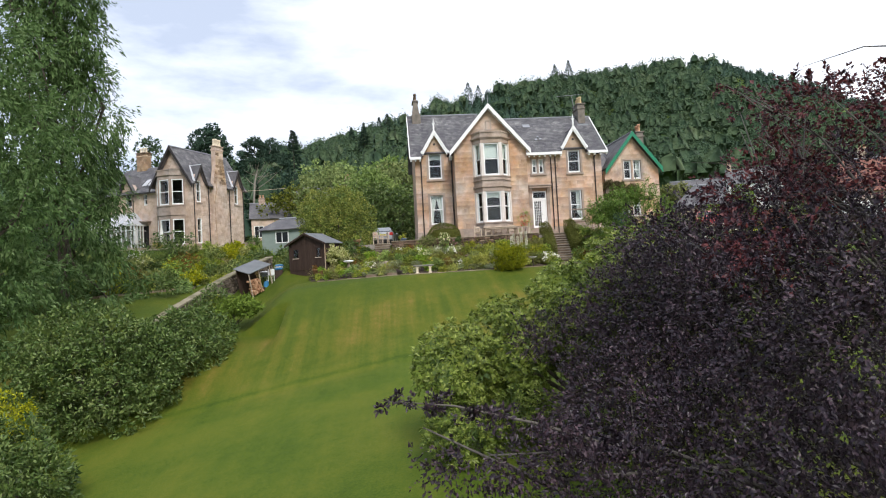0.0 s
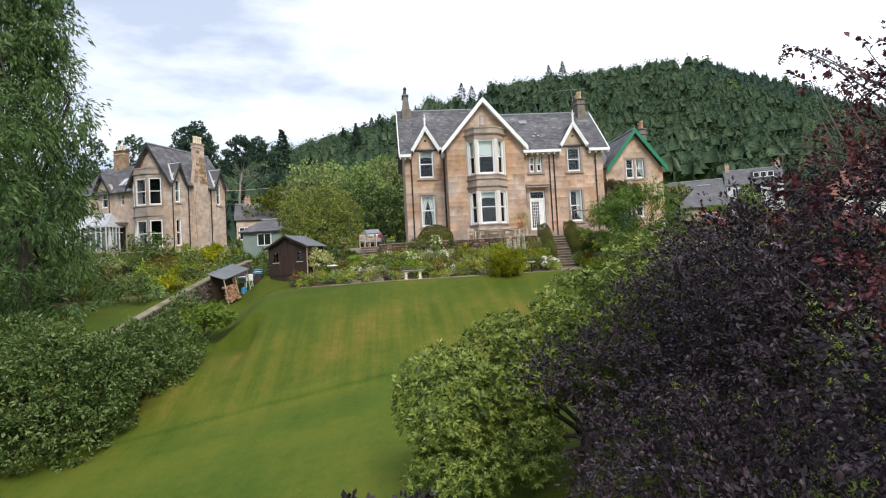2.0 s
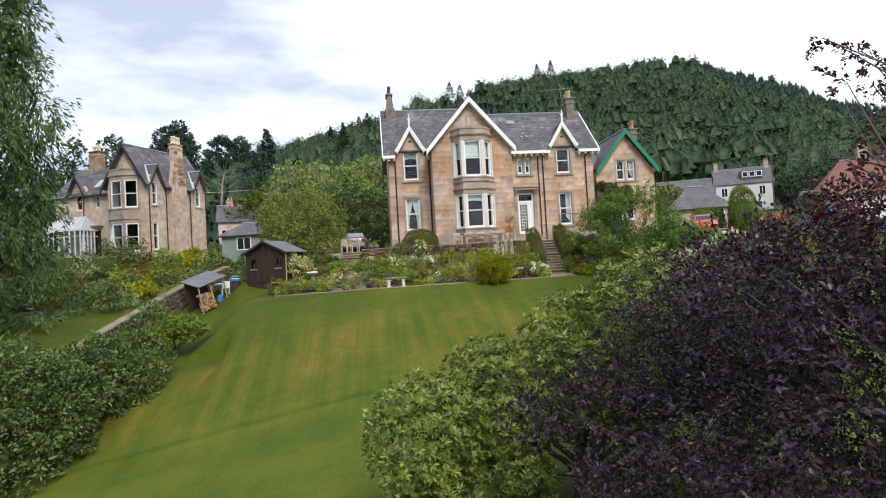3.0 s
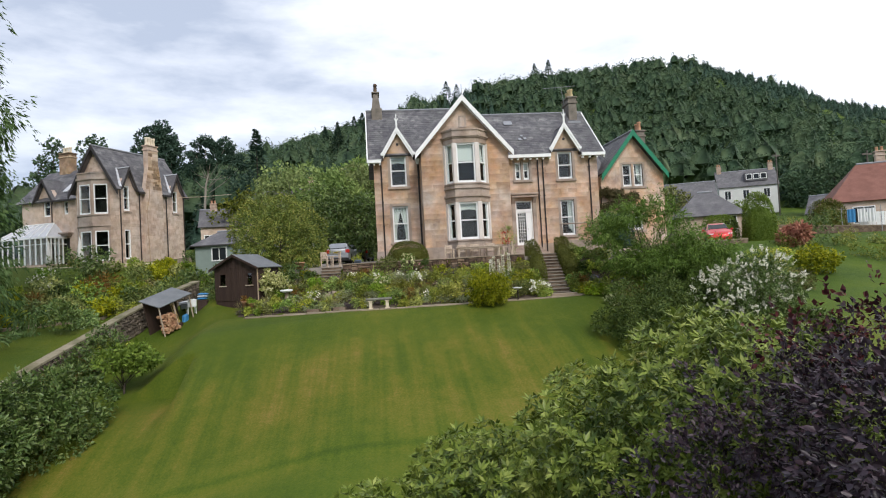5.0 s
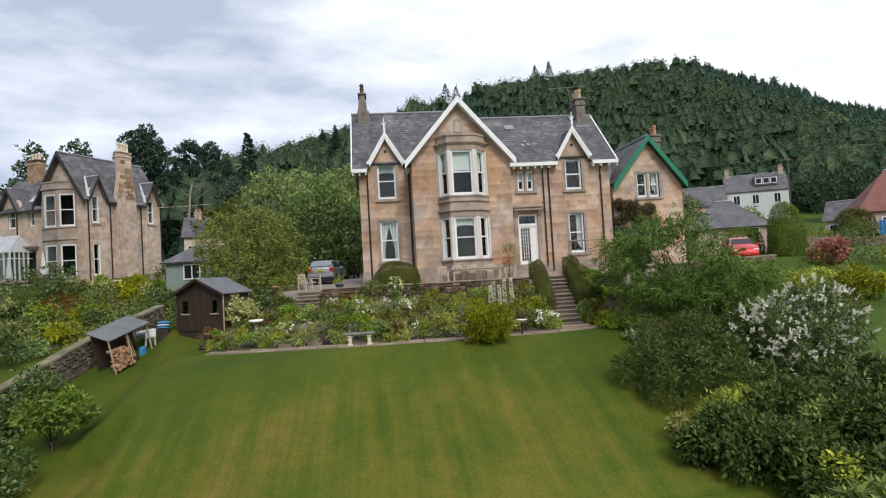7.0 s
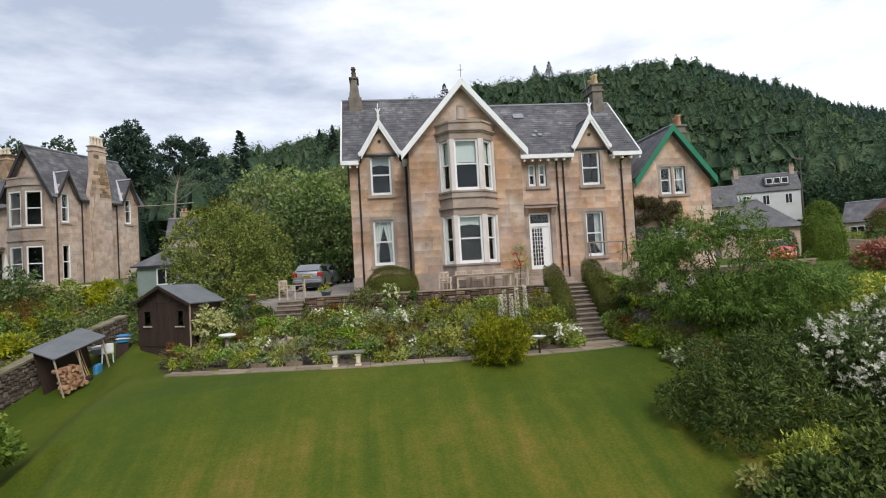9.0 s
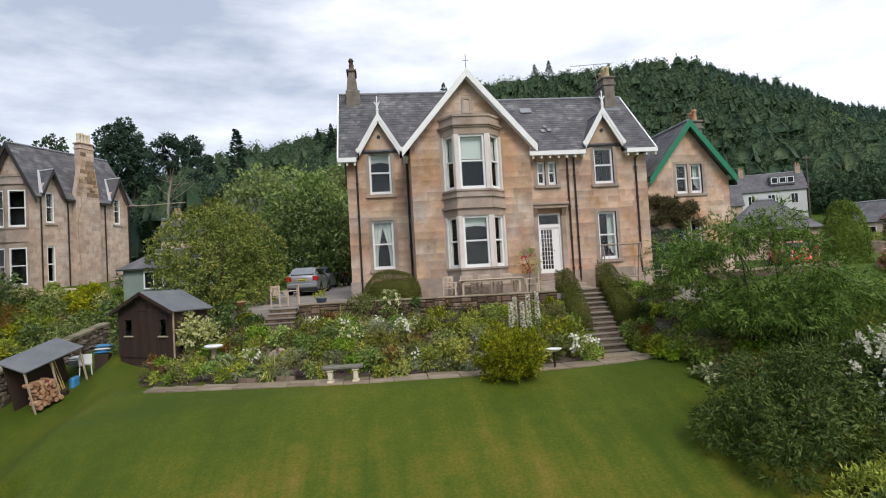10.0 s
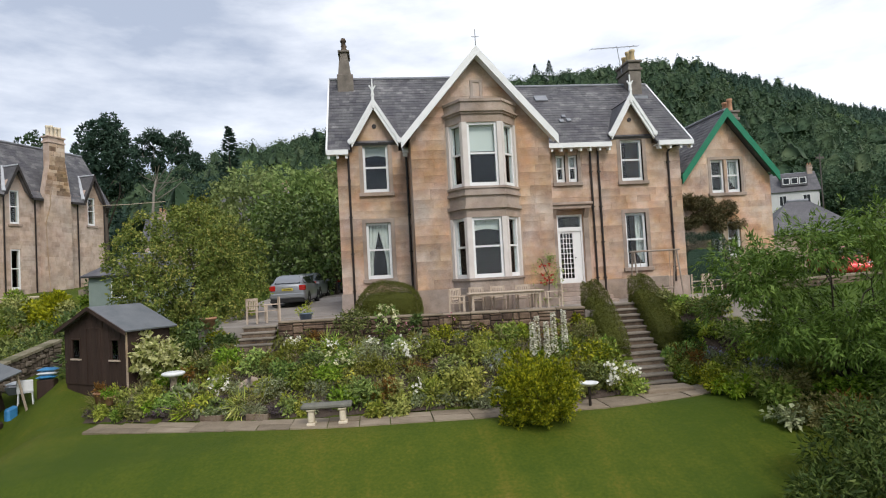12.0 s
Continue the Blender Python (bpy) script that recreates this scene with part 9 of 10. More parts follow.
cottage("house", "low house with a grey slate roof", wx_, wy_, 3.1, -50, 6, 5.5, 2.8, 2.3, M_PALESTONE, M_SLATE, [(-1.8, 0.8, 1.4, 1.2), (1.4, 0.8, 1.4, 1.2)])
cottage("garage", "sage-green boarded garage with a shallow slate roof", -7.55, 58.7, 2.2, -14, 3.9, 3.8, 1.86, 0.95, M_SAGE, M_SLATE, [(0.0, 0.55, 1.1, 0.9)], (), 1.2, "garage")
wx_, wy_ = -14.6, 92.0
cottage("house", "stone cottage with dormers among trees", wx_, wy_, 4.4, 10, 8, 6, 3.8, 2.3, M_PALESTONE, M_SLATE, [(-3, 1.0, 1.1, 1.5), (0.5, 1.0, 1.1, 1.5)], [(-2.6, 0, 0.8), (3.6, 0, 0.9)])
wx_, wy_ = at(-9.2, 88)
cottage("house", "slate-roofed house half hidden among trees", wx_, wy_, 6.5, -20, 10, 7, 4.4, 3.2, M_HARL, M_SLATE, [(-2, 1.0, 1.1, 1.5)], [(4, 0, 1.2)])


def low_wall(name, label, pts, h, thick, mat, cap):
    w = thing(name, label, "wall", kind="structure")
    for (ax, ay, az), (bx, by, bz) in zip(pts[:-1], pts[1:]):
        ln = math.hypot(bx - ax, by - ay)
        m4 = Matrix.Translation((ax, ay, 0)) @ Matrix.Rotation(math.atan2(by - ay, bx - ax), 4, "Z")
        for nm, o, t0, t1, mt in (("section", thick / 2, -h, 0.0, mat), ("coping", thick / 2 + 0.04, 0.0, 0.1, cap)):
            c = Mesh()
            c.add([m4 @ Vector(p) for p in [(0, -o, az + t0), (ln, -o, bz + t0), (ln, -o, bz + t1), (0, -o, az + t1), (0, o, az + t0), (ln, o, bz + t0), (ln, o, bz + t1), (0, o, az + t1)]],
                  [(0, 1, 2, 3), (7, 6, 5, 4), (0, 4, 5, 1), (2, 6, 7, 3), (0, 3, 7, 4), (1, 5, 6, 2)])
            part(nm, c, mt, w)


low_wall("terrace_kerb", "low pale stone wall round the terrace of the neighbouring villa", [(-27.4, 66.0, 2.95), (-17.6, 61.7, 2.95), (-13.4, 64.6, 2.9)], 1.4, 0.35, M_PALESTONE, M_PALEPOT)
gate = thing("fence_panel", "weathered brown board fence panel beside a terrace", "fence", -13.1, 63.2, 1.9, -30)
for i in range(9):
    m = Mesh()
    m.box(0.18 * i, 0.18 * i + 0.165, 0, 0.025, 0, 1.35 + 0.03 * (i % 2))
    part("board", m, M_GREYWOOD, gate)
for z in (0.3, 1.05):
    m = Mesh()
    m.box(0, 1.62, 0.025, 0.07, z, z + 0.08)
    part("rail", m, M_GREYWOOD, gate)
low_wall("garden_wall", "low pale-capped wall in front of a parked car", [(20.5, 48.0, 1.85), (25.0, 48.4, 1.9), (29.5, 49.0, 2.0)], 1.6, 0.35, M_RUBBLE, M_PAVING)
low_wall("garden_wall", "grey stone wall descending beside a sloping garden", [(34.5, 58.5, 3.6), (40.0, 57.5, 3.0), (47.0, 55.5, 2.6), (54, 53, 2.4)], 2.5, 0.4, M_RUBBLE, M_PAVING)
clipped("tall_hedge", "tall rounded clipped hedge at a garden boundary", (2.3, 2.2, 3.8), (32.3, 51.6, 1.6), 9000, 71, -20, L_PRIVET, 0.12, 0.05, 3.0)
clipped("long_hedge", "long dark clipped hedge behind a parked car", (2.8, 1.4, 2.3), (30.3, 53.4, 1.7), 6000, 72, 8, L_PRIVET, 0.12, 0.04, 5.0)
clipped("round_hedge", "rounded dark clipped hedge beside a bungalow", (3.2, 2.6, 3.0), (45.0, 60.5, 2.4), 7000, 73, 0, L_HEDGE, 0.14, 0.05, 3.0)

fence = thing("white_fence", "white boarded fence beside a bungalow", "fence", 44.6, 56.4, 2.5, -28)
for i in range(16):
    m = Mesh()
    m.box(i * 0.3, i * 0.3 + 0.27, 0, 0.03, 0, 1.4)
    part("board", m, M_WHITE, fence)
line = thing("washing", "pale blue washing hung on a line beside a fence", "washing", 43.6, 56.6, 2.6, -28)
for i, (x, mt) in enumerate(((0.0, M_BLUE), (0.75, M_PLASTIC), (1.4, M_PLASTIC))):
    m = Mesh()
    n = 8
    v = [(x + 0.6 * a / n, -0.25 + 0.04 * math.sin(a * 1.9), z) for z in (0.5, 1.6) for a in range(n + 1)]
    v += [(p[0], p[1] + 0.02, p[2]) for p in v]
    q = 2 * (n + 1)
    f = [(a, a + 1, n + 2 + a, n + 1 + a) for a in range(n)] + [(q + a, q + n + 1 + a, q + n + 2 + a, q + a + 1) for a in range(n)]
    m.add(v, f)
    part("cloth", m, mt, line)
m = Mesh()
m.tube([(-0.4, -0.24, 1.62), (2.4, -0.24, 1.62)], 0.01, 4)
part("cord", m, M_LEAD, line)
for x in (-0.4, 2.4):
    m = Mesh()
    m.tube([(x, -0.24, -0.4), (x, -0.24, 1.8)], 0.03, 6)
    part("post", m, M_LEAD, line)

for az, r, h in ((36.6, 120, 15.5), (43.5, 90, 12.0)):
    px, py = at(az, r)
    m = Mesh()
    m.tube([(px, py, ground_height(px, py) - 0.5), (px, py, ground_height(px, py) + h * 0.75)], [0.14, 0.09], 8)
    m.box(px - 0.7, px + 0.7, py - 0.05, py + 0.05, ground_height(px, py) + h * 0.7, ground_height(px, py) + h * 0.72)
    single("telegraph_pole", m, M_TWIG, "tall grey wooden telegraph pole", "pole")
px, py = -13.9, 71.2
m = Mesh()
m.tube([(px - 1.2, py - 2.0, 9.28), (px + 1.4, py - 1.6, 9.33), (px + 4.0, py - 1.2, 9.5)], 0.022, 6)
single("wire_bracket", m, M_WOOD, "thin pale pole reaching out from a house wall", "pole")


# ---- planting ----
# kind: leaf material, leaf length, leaf width, leaves, height ratio, droop, upright, petal material, flowers, petal size, label
PLANTS = {
    "mid": (L_MID, 0.085, 0.036, 1300, 1.0, 0.1, 0.4, None, 0, 0, "leafy green border plant"),
    "olive": (L_OLIVE, 0.075, 0.028, 1300, 0.9, 0.1, 0.3, None, 0, 0, "bushy olive-green border plant"),
    "bright": (L_BRIGHT, 0.10, 0.045, 900, 0.8, 0.2, 0.6, None, 0, 0, "bright yellow-green leafy clump"),
    "dark": (L_LAUREL, 0.10, 0.042, 1200, 1.2, 0.0, 0.4, None, 0, 0, "dense dark green shrub"),
    "deep": (L_DEEP, 0.12, 0.05, 1400, 1.0, 0.0, 0.5, None, 0, 0, "dense deep green shrub beside the lawn"),
    "gold": (L_GOLDGREEN, 0.075, 0.03, 1200, 0.85, 0.0, 0.4, P_YELLOW, 40, 0.035, "low golden-leaved garden shrub"),
    "grey": (L_GREY, 0.07, 0.016, 1500, 0.75, 0.0, 0.3, None, 0, 0, "rounded silver-grey herb clump"),
    "rust": (L_RUST, 0.13, 0.02, 600, 1.0, 0.0, 0.1, None, 0, 0, "upright clump of rusty leaves"),
    "straw": (L_STRAW, 0.22, 0.012, 600, 1.2, 0.0, 0.0, None, 0, 0, "tuft of dry straw-coloured grass"),
    "heather": (L_MAUVE, 0.06, 0.018, 1300, 0.7, 0.0, 0.2, None, 0, 0, "low mound of dull purple heather"),
    "hosta": (L_GREY, 0.12, 0.065, 420, 0.7, 0.3, 0.8, None, 0, 0, "clump of broad blue-green leaves"),
    "blade": (L_BRIGHT, 0.30, 0.022, 500, 1.1, 0.0, 0.0, None, 0, 0, "clump of narrow sword-shaped leaves"),
    "variegated": (L_VARIEGATED, 0.11, 0.06, 1500, 1.15, 0.1, 0.4, P_CREAM, 200, 0.06, "cream-edged variegated shrub beside the shed"),
    "sun": (L_GOLD, 0.10, 0.045, 1300, 0.85, 0.0, 0.4, None, 0, 0, "golden-leaved shrub in the west garden"),
    "cream": (L_BRIGHT, 0.10, 0.045, 800, 1.0, 0.0, 0.5, P_CREAM, 420, 0.06, "shrub covered with cream flower heads"),
    "creamtall": (L_MID, 0.10, 0.04, 700, 1.5, 0.0, 0.5, P_CREAM, 300, 0.075, "tall hydrangea with pale lemon heads"),
    "white": (L_MID, 0.075, 0.03, 900, 0.9, 0.0, 0.4, P_WHITE, 130, 0.10, "green border plant with white flowers"),
    "daisy": (L_MID, 0.08, 0.02, 1000, 0.9, 0.0, 0.2, P_WHITE, 130, 0.10, "clump of white ox-eye daisies"),
    "yellow": (L_BRIGHT, 0.08, 0.03, 800, 0.9, 0.0, 0.3, P_YELLOW, 160, 0.045, "green border plant with yellow flowers"),
    "pink": (L_OLIVE, 0.08, 0.03, 800, 1.3, 0.0, 0.3, P_PINK, 130, 0.045, "border plant with dusky pink flowers"),
    "lav": (L_GREY, 0.11, 0.013, 1000, 0.9, 0.0, 0.0, P_BLUE, 200, 0.035, "grey-leaved lavender with pale blue spikes"),
    "yellowbig": (L_BRIGHT, 0.13, 0.05, 700, 1.0, 0.0, 0.4, P_YELLOW, 320, 0.10, "large clump of yellow flowers on a rockery"),
    "goldbig": (L_GOLDGREEN, 0.10, 0.045, 2600, 0.95, 0.0, 0.4, None, 0, 0, "rounded yellow-green shrub on a rockery"),
    "maple": (L_PINK, 0.16, 0.07, 3200, 0.95, 0.3, 0.4, None, 0, 0, "coral-pink leaved maple on a rockery"),
}
plant_count = [0]


def plant(kind, x, y, r, group, dense=1.0, coarse=1.22):
    mat, ln, wd, n, tall, droop, up, petal, nf, ps, label = PLANTS[kind]
    plant_count[0] += 1
    seed = 3000 + plant_count[0]
    rd = random.Random(seed)
    z = ground_height(x, y) + 0.03
    p = thing("garden_plant", label, "plant", x, y, z, rd.uniform(0, 360), group=group)
    r *= rd.uniform(0.95, 1.2)
    if -3.5 < x < 12.3 and 0 < terrace_edge(x) - y < 0.9:
        r *= 0.7
    h = r * tall * rd.uniform(0.9, 1.25)
    k = max(1.0, min(2.2, r / 0.45))
    s = 0.75 + 0.35 * min(2.0, r / 0.4) * 0.6
    blobs = [(0, 0, h * 0.55, r * 0.75, r * 0.75, h * 0.6)]
    for i in range(5):
        a, q = rd.uniform(0, 6.28), r * rd.uniform(0.35, 0.75)
        blobs.append((q * math.cos(a), q * math.sin(a), h * rd.uniform(0.3, 0.95), r * rd.uniform(0.3, 0.5), r * rd.uniform(0.3, 0.5), h * rd.uniform(0.25, 0.45)))
    part("foliage", foliage("foliage", blobs, int(n * k * 1.1 * dense / coarse ** 2), ln * s * coarse, wd * s * coarse * 1.15, mat, seed, 0.75, droop, up, 0.8, 5, fine=False), None, p)
    if petal:
        g = np.random.default_rng(seed)
        c, d = blob_points(blobs, max(4, int(nf * k) // (9 if petal is P_CREAM else 5)), 0.12, seed + 1)
        keep = d[:, 2] > -0.25
        heads = 12 if petal is P_CREAM else 5
        c, d = np.repeat(c[keep], heads, 0), np.repeat(d[keep], heads, 0)
        if len(c):
            c = c + d * 0.05 + g.normal(size=c.shape) * ps * 0.55
            al = g.normal(size=c.shape) + d * 0.3
            part("blossom", leaf_mesh("blossom", c, al, d + 0.2, ps * 1.15, ps, petal, 0.1), None, p, kind="stuff")
    return p


BED = [("variegated", -1.8, 43.8, 0.78), ("dark", -0.9, 44.9, 0.64), ("dark", 0.1, 44.6, 0.24), ("gold", -0.3, 44.9, 0.36), ("mid", -1.4, 43.4, 0.32), ("rust", -0.5, 43.1, 0.27), ("bright", -0.7, 42.3, 0.30), ("bright", 0.3, 42.1, 0.33), ("grey", 1.2, 41.5, 0.32), ("grey", 2.1, 41.0, 0.41), ("bright", -2.5, 42.9, 0.28), ("mid", -1.6, 42.1, 0.31), ("mid", -0.9, 41.7, 0.26), ("mid", 0.4, 43.4, 0.39), ("mid", 1.4, 42.6, 0.41), ("rust", 1.3, 43.9, 0.32), ("mid", -0.2, 43.3, 0.31), ("mid", 2.6, 41.4, 0.42), ("olive", 2.3, 42.8, 0.37), ("mid", 3.1, 41.3, 0.38), ("mid", 3.7, 41.2, 0.38), ("cream", 4.0, 41.6, 0.42), ("white", 3.7, 42.9, 0.26), ("rust", 3.2, 43.7, 0.39), ("grey", 5.0, 41.9, 0.50), ("mid", 4.5, 43.7, 0.46), ("creamtall", 5.6, 43.5, 0.34), ("pink", 6.2, 43.4, 0.27), ("white", 5.1, 42.9, 0.26), ("white", 6.1, 41.8, 0.39), ("gold", 7.3, 42.7, 0.44), ("yellow", 7.9, 42.7, 0.26), ("yellow", 8.7, 42.4, 0.29), ("bright", 9.4, 42.2, 0.44), ("bright", 10.0, 42.3, 0.41), ("rust", 6.4, 41.0, 0.24), ("white", 6.2, 40.1, 0.26), ("bright", 6.7, 40.0, 0.29), ("mid", 7.3, 40.7, 0.37), ("mid", 7.6, 39.7, 0.45), ("grey", 7.9, 39.1, 0.28), ("mid", 5.4, 40.1, 0.36), ("mid", 4.7, 40.0, 0.39), ("bright", 5.7, 39.2, 0.22), ("bright", 5.1, 39.3, 0.22), ("olive", 11.4, 41.5, 0.55), ("gold", 11.4, 40.4, 0.49), ("bright", 11.9, 40.7, 0.39), ("daisy", 12.0, 39.5, 0.41), ("mid", 11.2, 39.6, 0.37), ("lav", 8.7, 40.8, 0.38), ("dark", 6.6, 43.4, 0.27), ("pink", 7.7, 43.1, 0.23), ("pink", 8.5, 42.9, 0.26), ("mid", 4.2, 40.2, 0.33), ("mid", 3.3, 42.1, 0.36), ("olive", 4.7, 41.5, 0.35), ("olive", 5.4, 41.4, 0.31), ("olive", 6.8, 41.8, 0.35), ("mid", 8.1, 41.2, 0.38), ("gold", 10.0, 41.0, 0.35), ("mid", 10.6, 40.9, 0.35), ("white", 2.5, 43.5, 0.27), ("olive", 10.5, 39.6, 0.33), ("olive", 1.9, 42.6, 0.34), ("mid", -1.2, 44.5, 0.50), ("dark", 0.8, 44.3, 0.2), ("olive", -2.0, 43.2, 0.28), ("olive", 7.8, 41.5, 0.32), ("olive", 9.1, 41.2, 0.32), ("mid", 5.8, 42.5, 0.29)]
EAST_BED = [("bright", 14.1, 40.3, 0.34), ("rust", 14.5, 40.4, 0.37), ("lav", 15.2, 40.4, 0.49), ("mid", 16.3, 41.0, 0.55), ("bright", 15.6, 40.3, 0.46), ("mid", 16.8, 40.5, 0.55), ("olive", 15.8, 41.6, 0.52), ("bright", 14.2, 40.9, 0.29), ("gold", 14.3, 39.9, 0.36), ("bright", 14.5, 38.2, 0.37), ("olive", 17.4, 41.2, 0.53), ("mid", 17.8, 40.6, 0.61), ("gold", 14.5, 39.0, 0.32)]
WEST = [("mid", -17.1, 53.2, 0.81), ("rust", -16.4, 56.1, 0.69), ("rust", -16.4, 57.6, 0.79), ("mid", -16.1, 54.0, 1.1), ("mid", -14.4, 55.8, 0.9), ("mid", -14.0, 57.3, 0.99), ("sun", -13.7, 59.5, 0.88), ("sun", -12.8, 60.4, 0.68), ("dark", -19.8, 58.5, 1.45), ("dark", -18.0, 58.7, 1.63), ("white", -22.5, 60.8, 0.57), ("mid", -20.4, 56.8, 1.21), ("bright", -10.0, 45.5, 0.57), ("sun", -14.4, 51.9, 0.83), ("mid", -14.5, 59.6, 0.82), ("mid", -17.5, 61.1, 0.6), ("mid", -16.2, 61.9, 0.5), ("mid", -14.0, 61.6, 0.43), ("dark", -14.5, 47.2, 0.96), ("mid", -14.2, 48.9, 0.78), ("mid", -17.6, 52.4, 0.87), ("mid", -12.0, 59.3, 0.66), ("mid", -11.8, 61.2, 0.37), ("olive", -21.3, 63.0, 0.58), ("olive", -19.3, 62.3, 0.45), ("olive", -18.5, 53.5, 0.82), ("olive", -13.0, 57.1, 0.76), ("sun", -13.4, 60.9, 0.62), ("sun", -13.0, 58.6, 0.7), ("rust", -17.4, 58.2, 0.62), ("rust", -17.9, 57.6, 0.5), ("dark", -18.9, 60.6, 0.85), ("dark", -12.0, 62.8, 0.6), ("olive", -15.4, 60.6, 0.6), ("yellow", -16.0, 58.4, 0.5), ("white", -20.6, 57.6, 0.6), ("white", -21.8, 58.6, 0.6), ("rust", -20.2, 54.6, 0.6), ("dark", -9.5, 55.6, 0.95), ("mid", -8.4, 55.2, 0.9), ("dark", -7.2, 55.0, 0.95), ("dark", -10.4, 56.4, 0.85)]
LOW = [("deep", 14.2, 28.3, 0.91), ("mid", 15.6, 28.8, 0.6), ("deep", 14.4, 29.4, 0.76), ("mid", 16.6, 29.0, 0.6), ("deep", 16.0, 29.9, 0.80), ("deep", 16.8, 28.3, 0.77), ("deep", 17.6, 28.5, 0.71), ("deep", 17.4, 27.4, 0.76), ("deep", 13.3, 29.1, 0.55), ("deep", 15.6, 27.6, 0.7)]
ROCKERY = [("yellowbig", 26.8, 42.8, 0.48), ("yellowbig", 28.4, 43.5, 0.5), ("goldbig", 28.7, 41.1, 0.95), ("mid", 25.5, 41.9, 0.74), ("maple", 32.0, 47.6, 0.8), ("olive", 24.0, 41.1, 0.65), ("dark", 33.6, 47.2, 1.01), ("mid", 25.4, 39.7, 0.71), ("olive", 25.4, 38.3, 0.68)]
for grp, rows in (("border plants on the bank", BED), ("border plants beside the steps", EAST_BED), ("plants in the west garden", WEST), ("low shrubs beside the lawn", LOW), ("plants on the east rockery", ROCKERY)):
    for kind, x, y, r in rows:
        plant(kind, x, y, r * (1.15 if grp.startswith("border plants beside") else 1.1 if "west" in grp else 1.3), grp, 1.6 if grp.startswith("low") else 1.0, 2.0 if "west" in grp else 1.5 if "east" in grp else 1.22)

# fill between the named plants
fill = random.Random(44)
MIX = ("mid", "olive", "mid", "bright", "white", "bright", "grey", "mid", "rust", "yellow", "heather", "blade", "bright", "olive", "hosta", "yellow")
for i in range(58):
    x = fill.uniform(-3.3, 12.2)
    lo, hi = path_front(x) + 1.55, terrace_edge(x) - 0.2
    t = fill.random()
    plant(fill.choice(MIX), x, lo + (hi - lo) * t, fill.uniform(0.26, 0.44), "border plants on the bank", 0.8)
# low plants that spill onto the edge of the path
for i in range(40):
    x = -3.4 + 0.4 * i + fill.uniform(-0.12, 0.12)
    if not 3.9 < x < 5.5:
        plant(fill.choice(("mid", "bright", "olive", "hosta", "grey", "heather", "white", "bright", "blade")), x, path_front(x) + 1.38 + fill.uniform(0, 0.15), fill.uniform(0.2, 0.32), "border plants on the bank", 0.7)
for i in range(10):
    plant(fill.choice(("bright", "mid", "daisy", "olive")), fill.uniform(11.6, 12.35), fill.uniform(39.3, 40.6), fill.uniform(0.25, 0.36), "border plants on the bank", 0.8)
for i in range(14):
    x = fill.uniform(15.5, 19.0)
    plant(fill.choice(("mid", "olive", "mid", "bright", "dark")), x, fill.uniform(39.6, 43.0), fill.uniform(0.28, 0.46), "border plants beside the steps")


def drift(name, label, kinds, spots, seed, per=1300, size=1.3):
    """Plants too far off to count: one mesh for each leaf colour."""
    r = random.Random(seed)
    by = {}
    for x, y, q in spots:
        by.setdefault(r.choice(kinds), []).append((x, y, ground_height(x, y) + q * 0.5, q, q, q * r.uniform(0.7, 1.1)))
    for kd, blobs in by.items():
        mat, ln, wd = PLANTS[kd][:3]
        tagged(new(name, foliage(name, blobs, len(blobs) * per, ln * size, wd * size, mat, seed, 0.7, 0.1, 0.4, 0.9, 6, fine=False)), label, "planting", kind="stuff")


spots = []
for i in range(430):
    x = fill.uniform(-3.5, 12.1)
    lo, hi = path_front(x) + 1.4, terrace_edge(x) - 0.1
    spots.append((x, lo + (hi - lo) * fill.random(), fill.uniform(0.22, 0.36)))
drift("ground_cover", "low mixed ground cover between the border plants", ("mid", "olive", "bright", "grey", "olive", "straw", "heather"), spots, 80, 120, 1.25)
spots = []
for i in range(85):
    y = fill.uniform(50.5, 58)
    spots.append((fill.uniform(-27 + 0.25 * (y - 41), -11.2 + 0.10 * (y - 41)), y, fill.uniform(0.35, 0.75)))
drift("west_planting", "crowded green garden shrubs and flowers below the neighbouring house", ("mid", "bright", "dark", "bright", "sun", "mid", "olive", "olive", "cream"), spots, 81, 420, 2.4)
spots = []
for i in range(60):
    x, y = fill.uniform(21, 38), fill.uniform(38, 50)
    if y > 42.5 and x > 28.6 + 0.3 * (y - 46):
        spots.append((x, y, fill.uniform(0.35, 0.8)))
spots += [(fill.uniform(35.5, 42.5), fill.uniform(57.5, 66.0), fill.uniform(0.8, 1.4)) for i in range(26)]
drift("east_planting", "mixed green rockery planting on the neighbouring bank", ("mid", "olive", "bright", "dark", "grey"), spots, 82, 500, 1.9)
spots = [(fill.uniform(-5.6, -2.6), fill.uniform(46.0, 47.6), fill.uniform(0.5, 0.9)) for i in range(26)] + [(fill.uniform(-11.5, -5.4), fill.uniform(49.5, 58.5), fill.uniform(0.5, 1.1)) for i in range(34)] + [(fill.uniform(-11.2, -6.5), fill.uniform(51.5, 56.0), fill.uniform(0.8, 1.25)) for i in range(24)]
drift("shed_planting", "tangled green shrubs behind the garden shed", ("mid", "dark", "olive"), spots, 83, 420, 1.8)
for i in range(16):
    plant(fill.choice(("deep", "dark", "deep", "bright", "deep")), fill.uniform(13.6, 19.5), fill.uniform(26.5, 31), fill.uniform(0.6, 0.9), "low shrubs beside the lawn", 1.5)
for i in range(14):
    t = i / 13
    plant(fill.choice(("dark", "olive", "mid", "olive", "rust")), -9.7 - 1.0 * t + fill.uniform(0, 0.9), 40.0 - 5.0 * t, fill.uniform(0.6, 1.0), "plants at the foot of the wall", 1.0, 1.5)

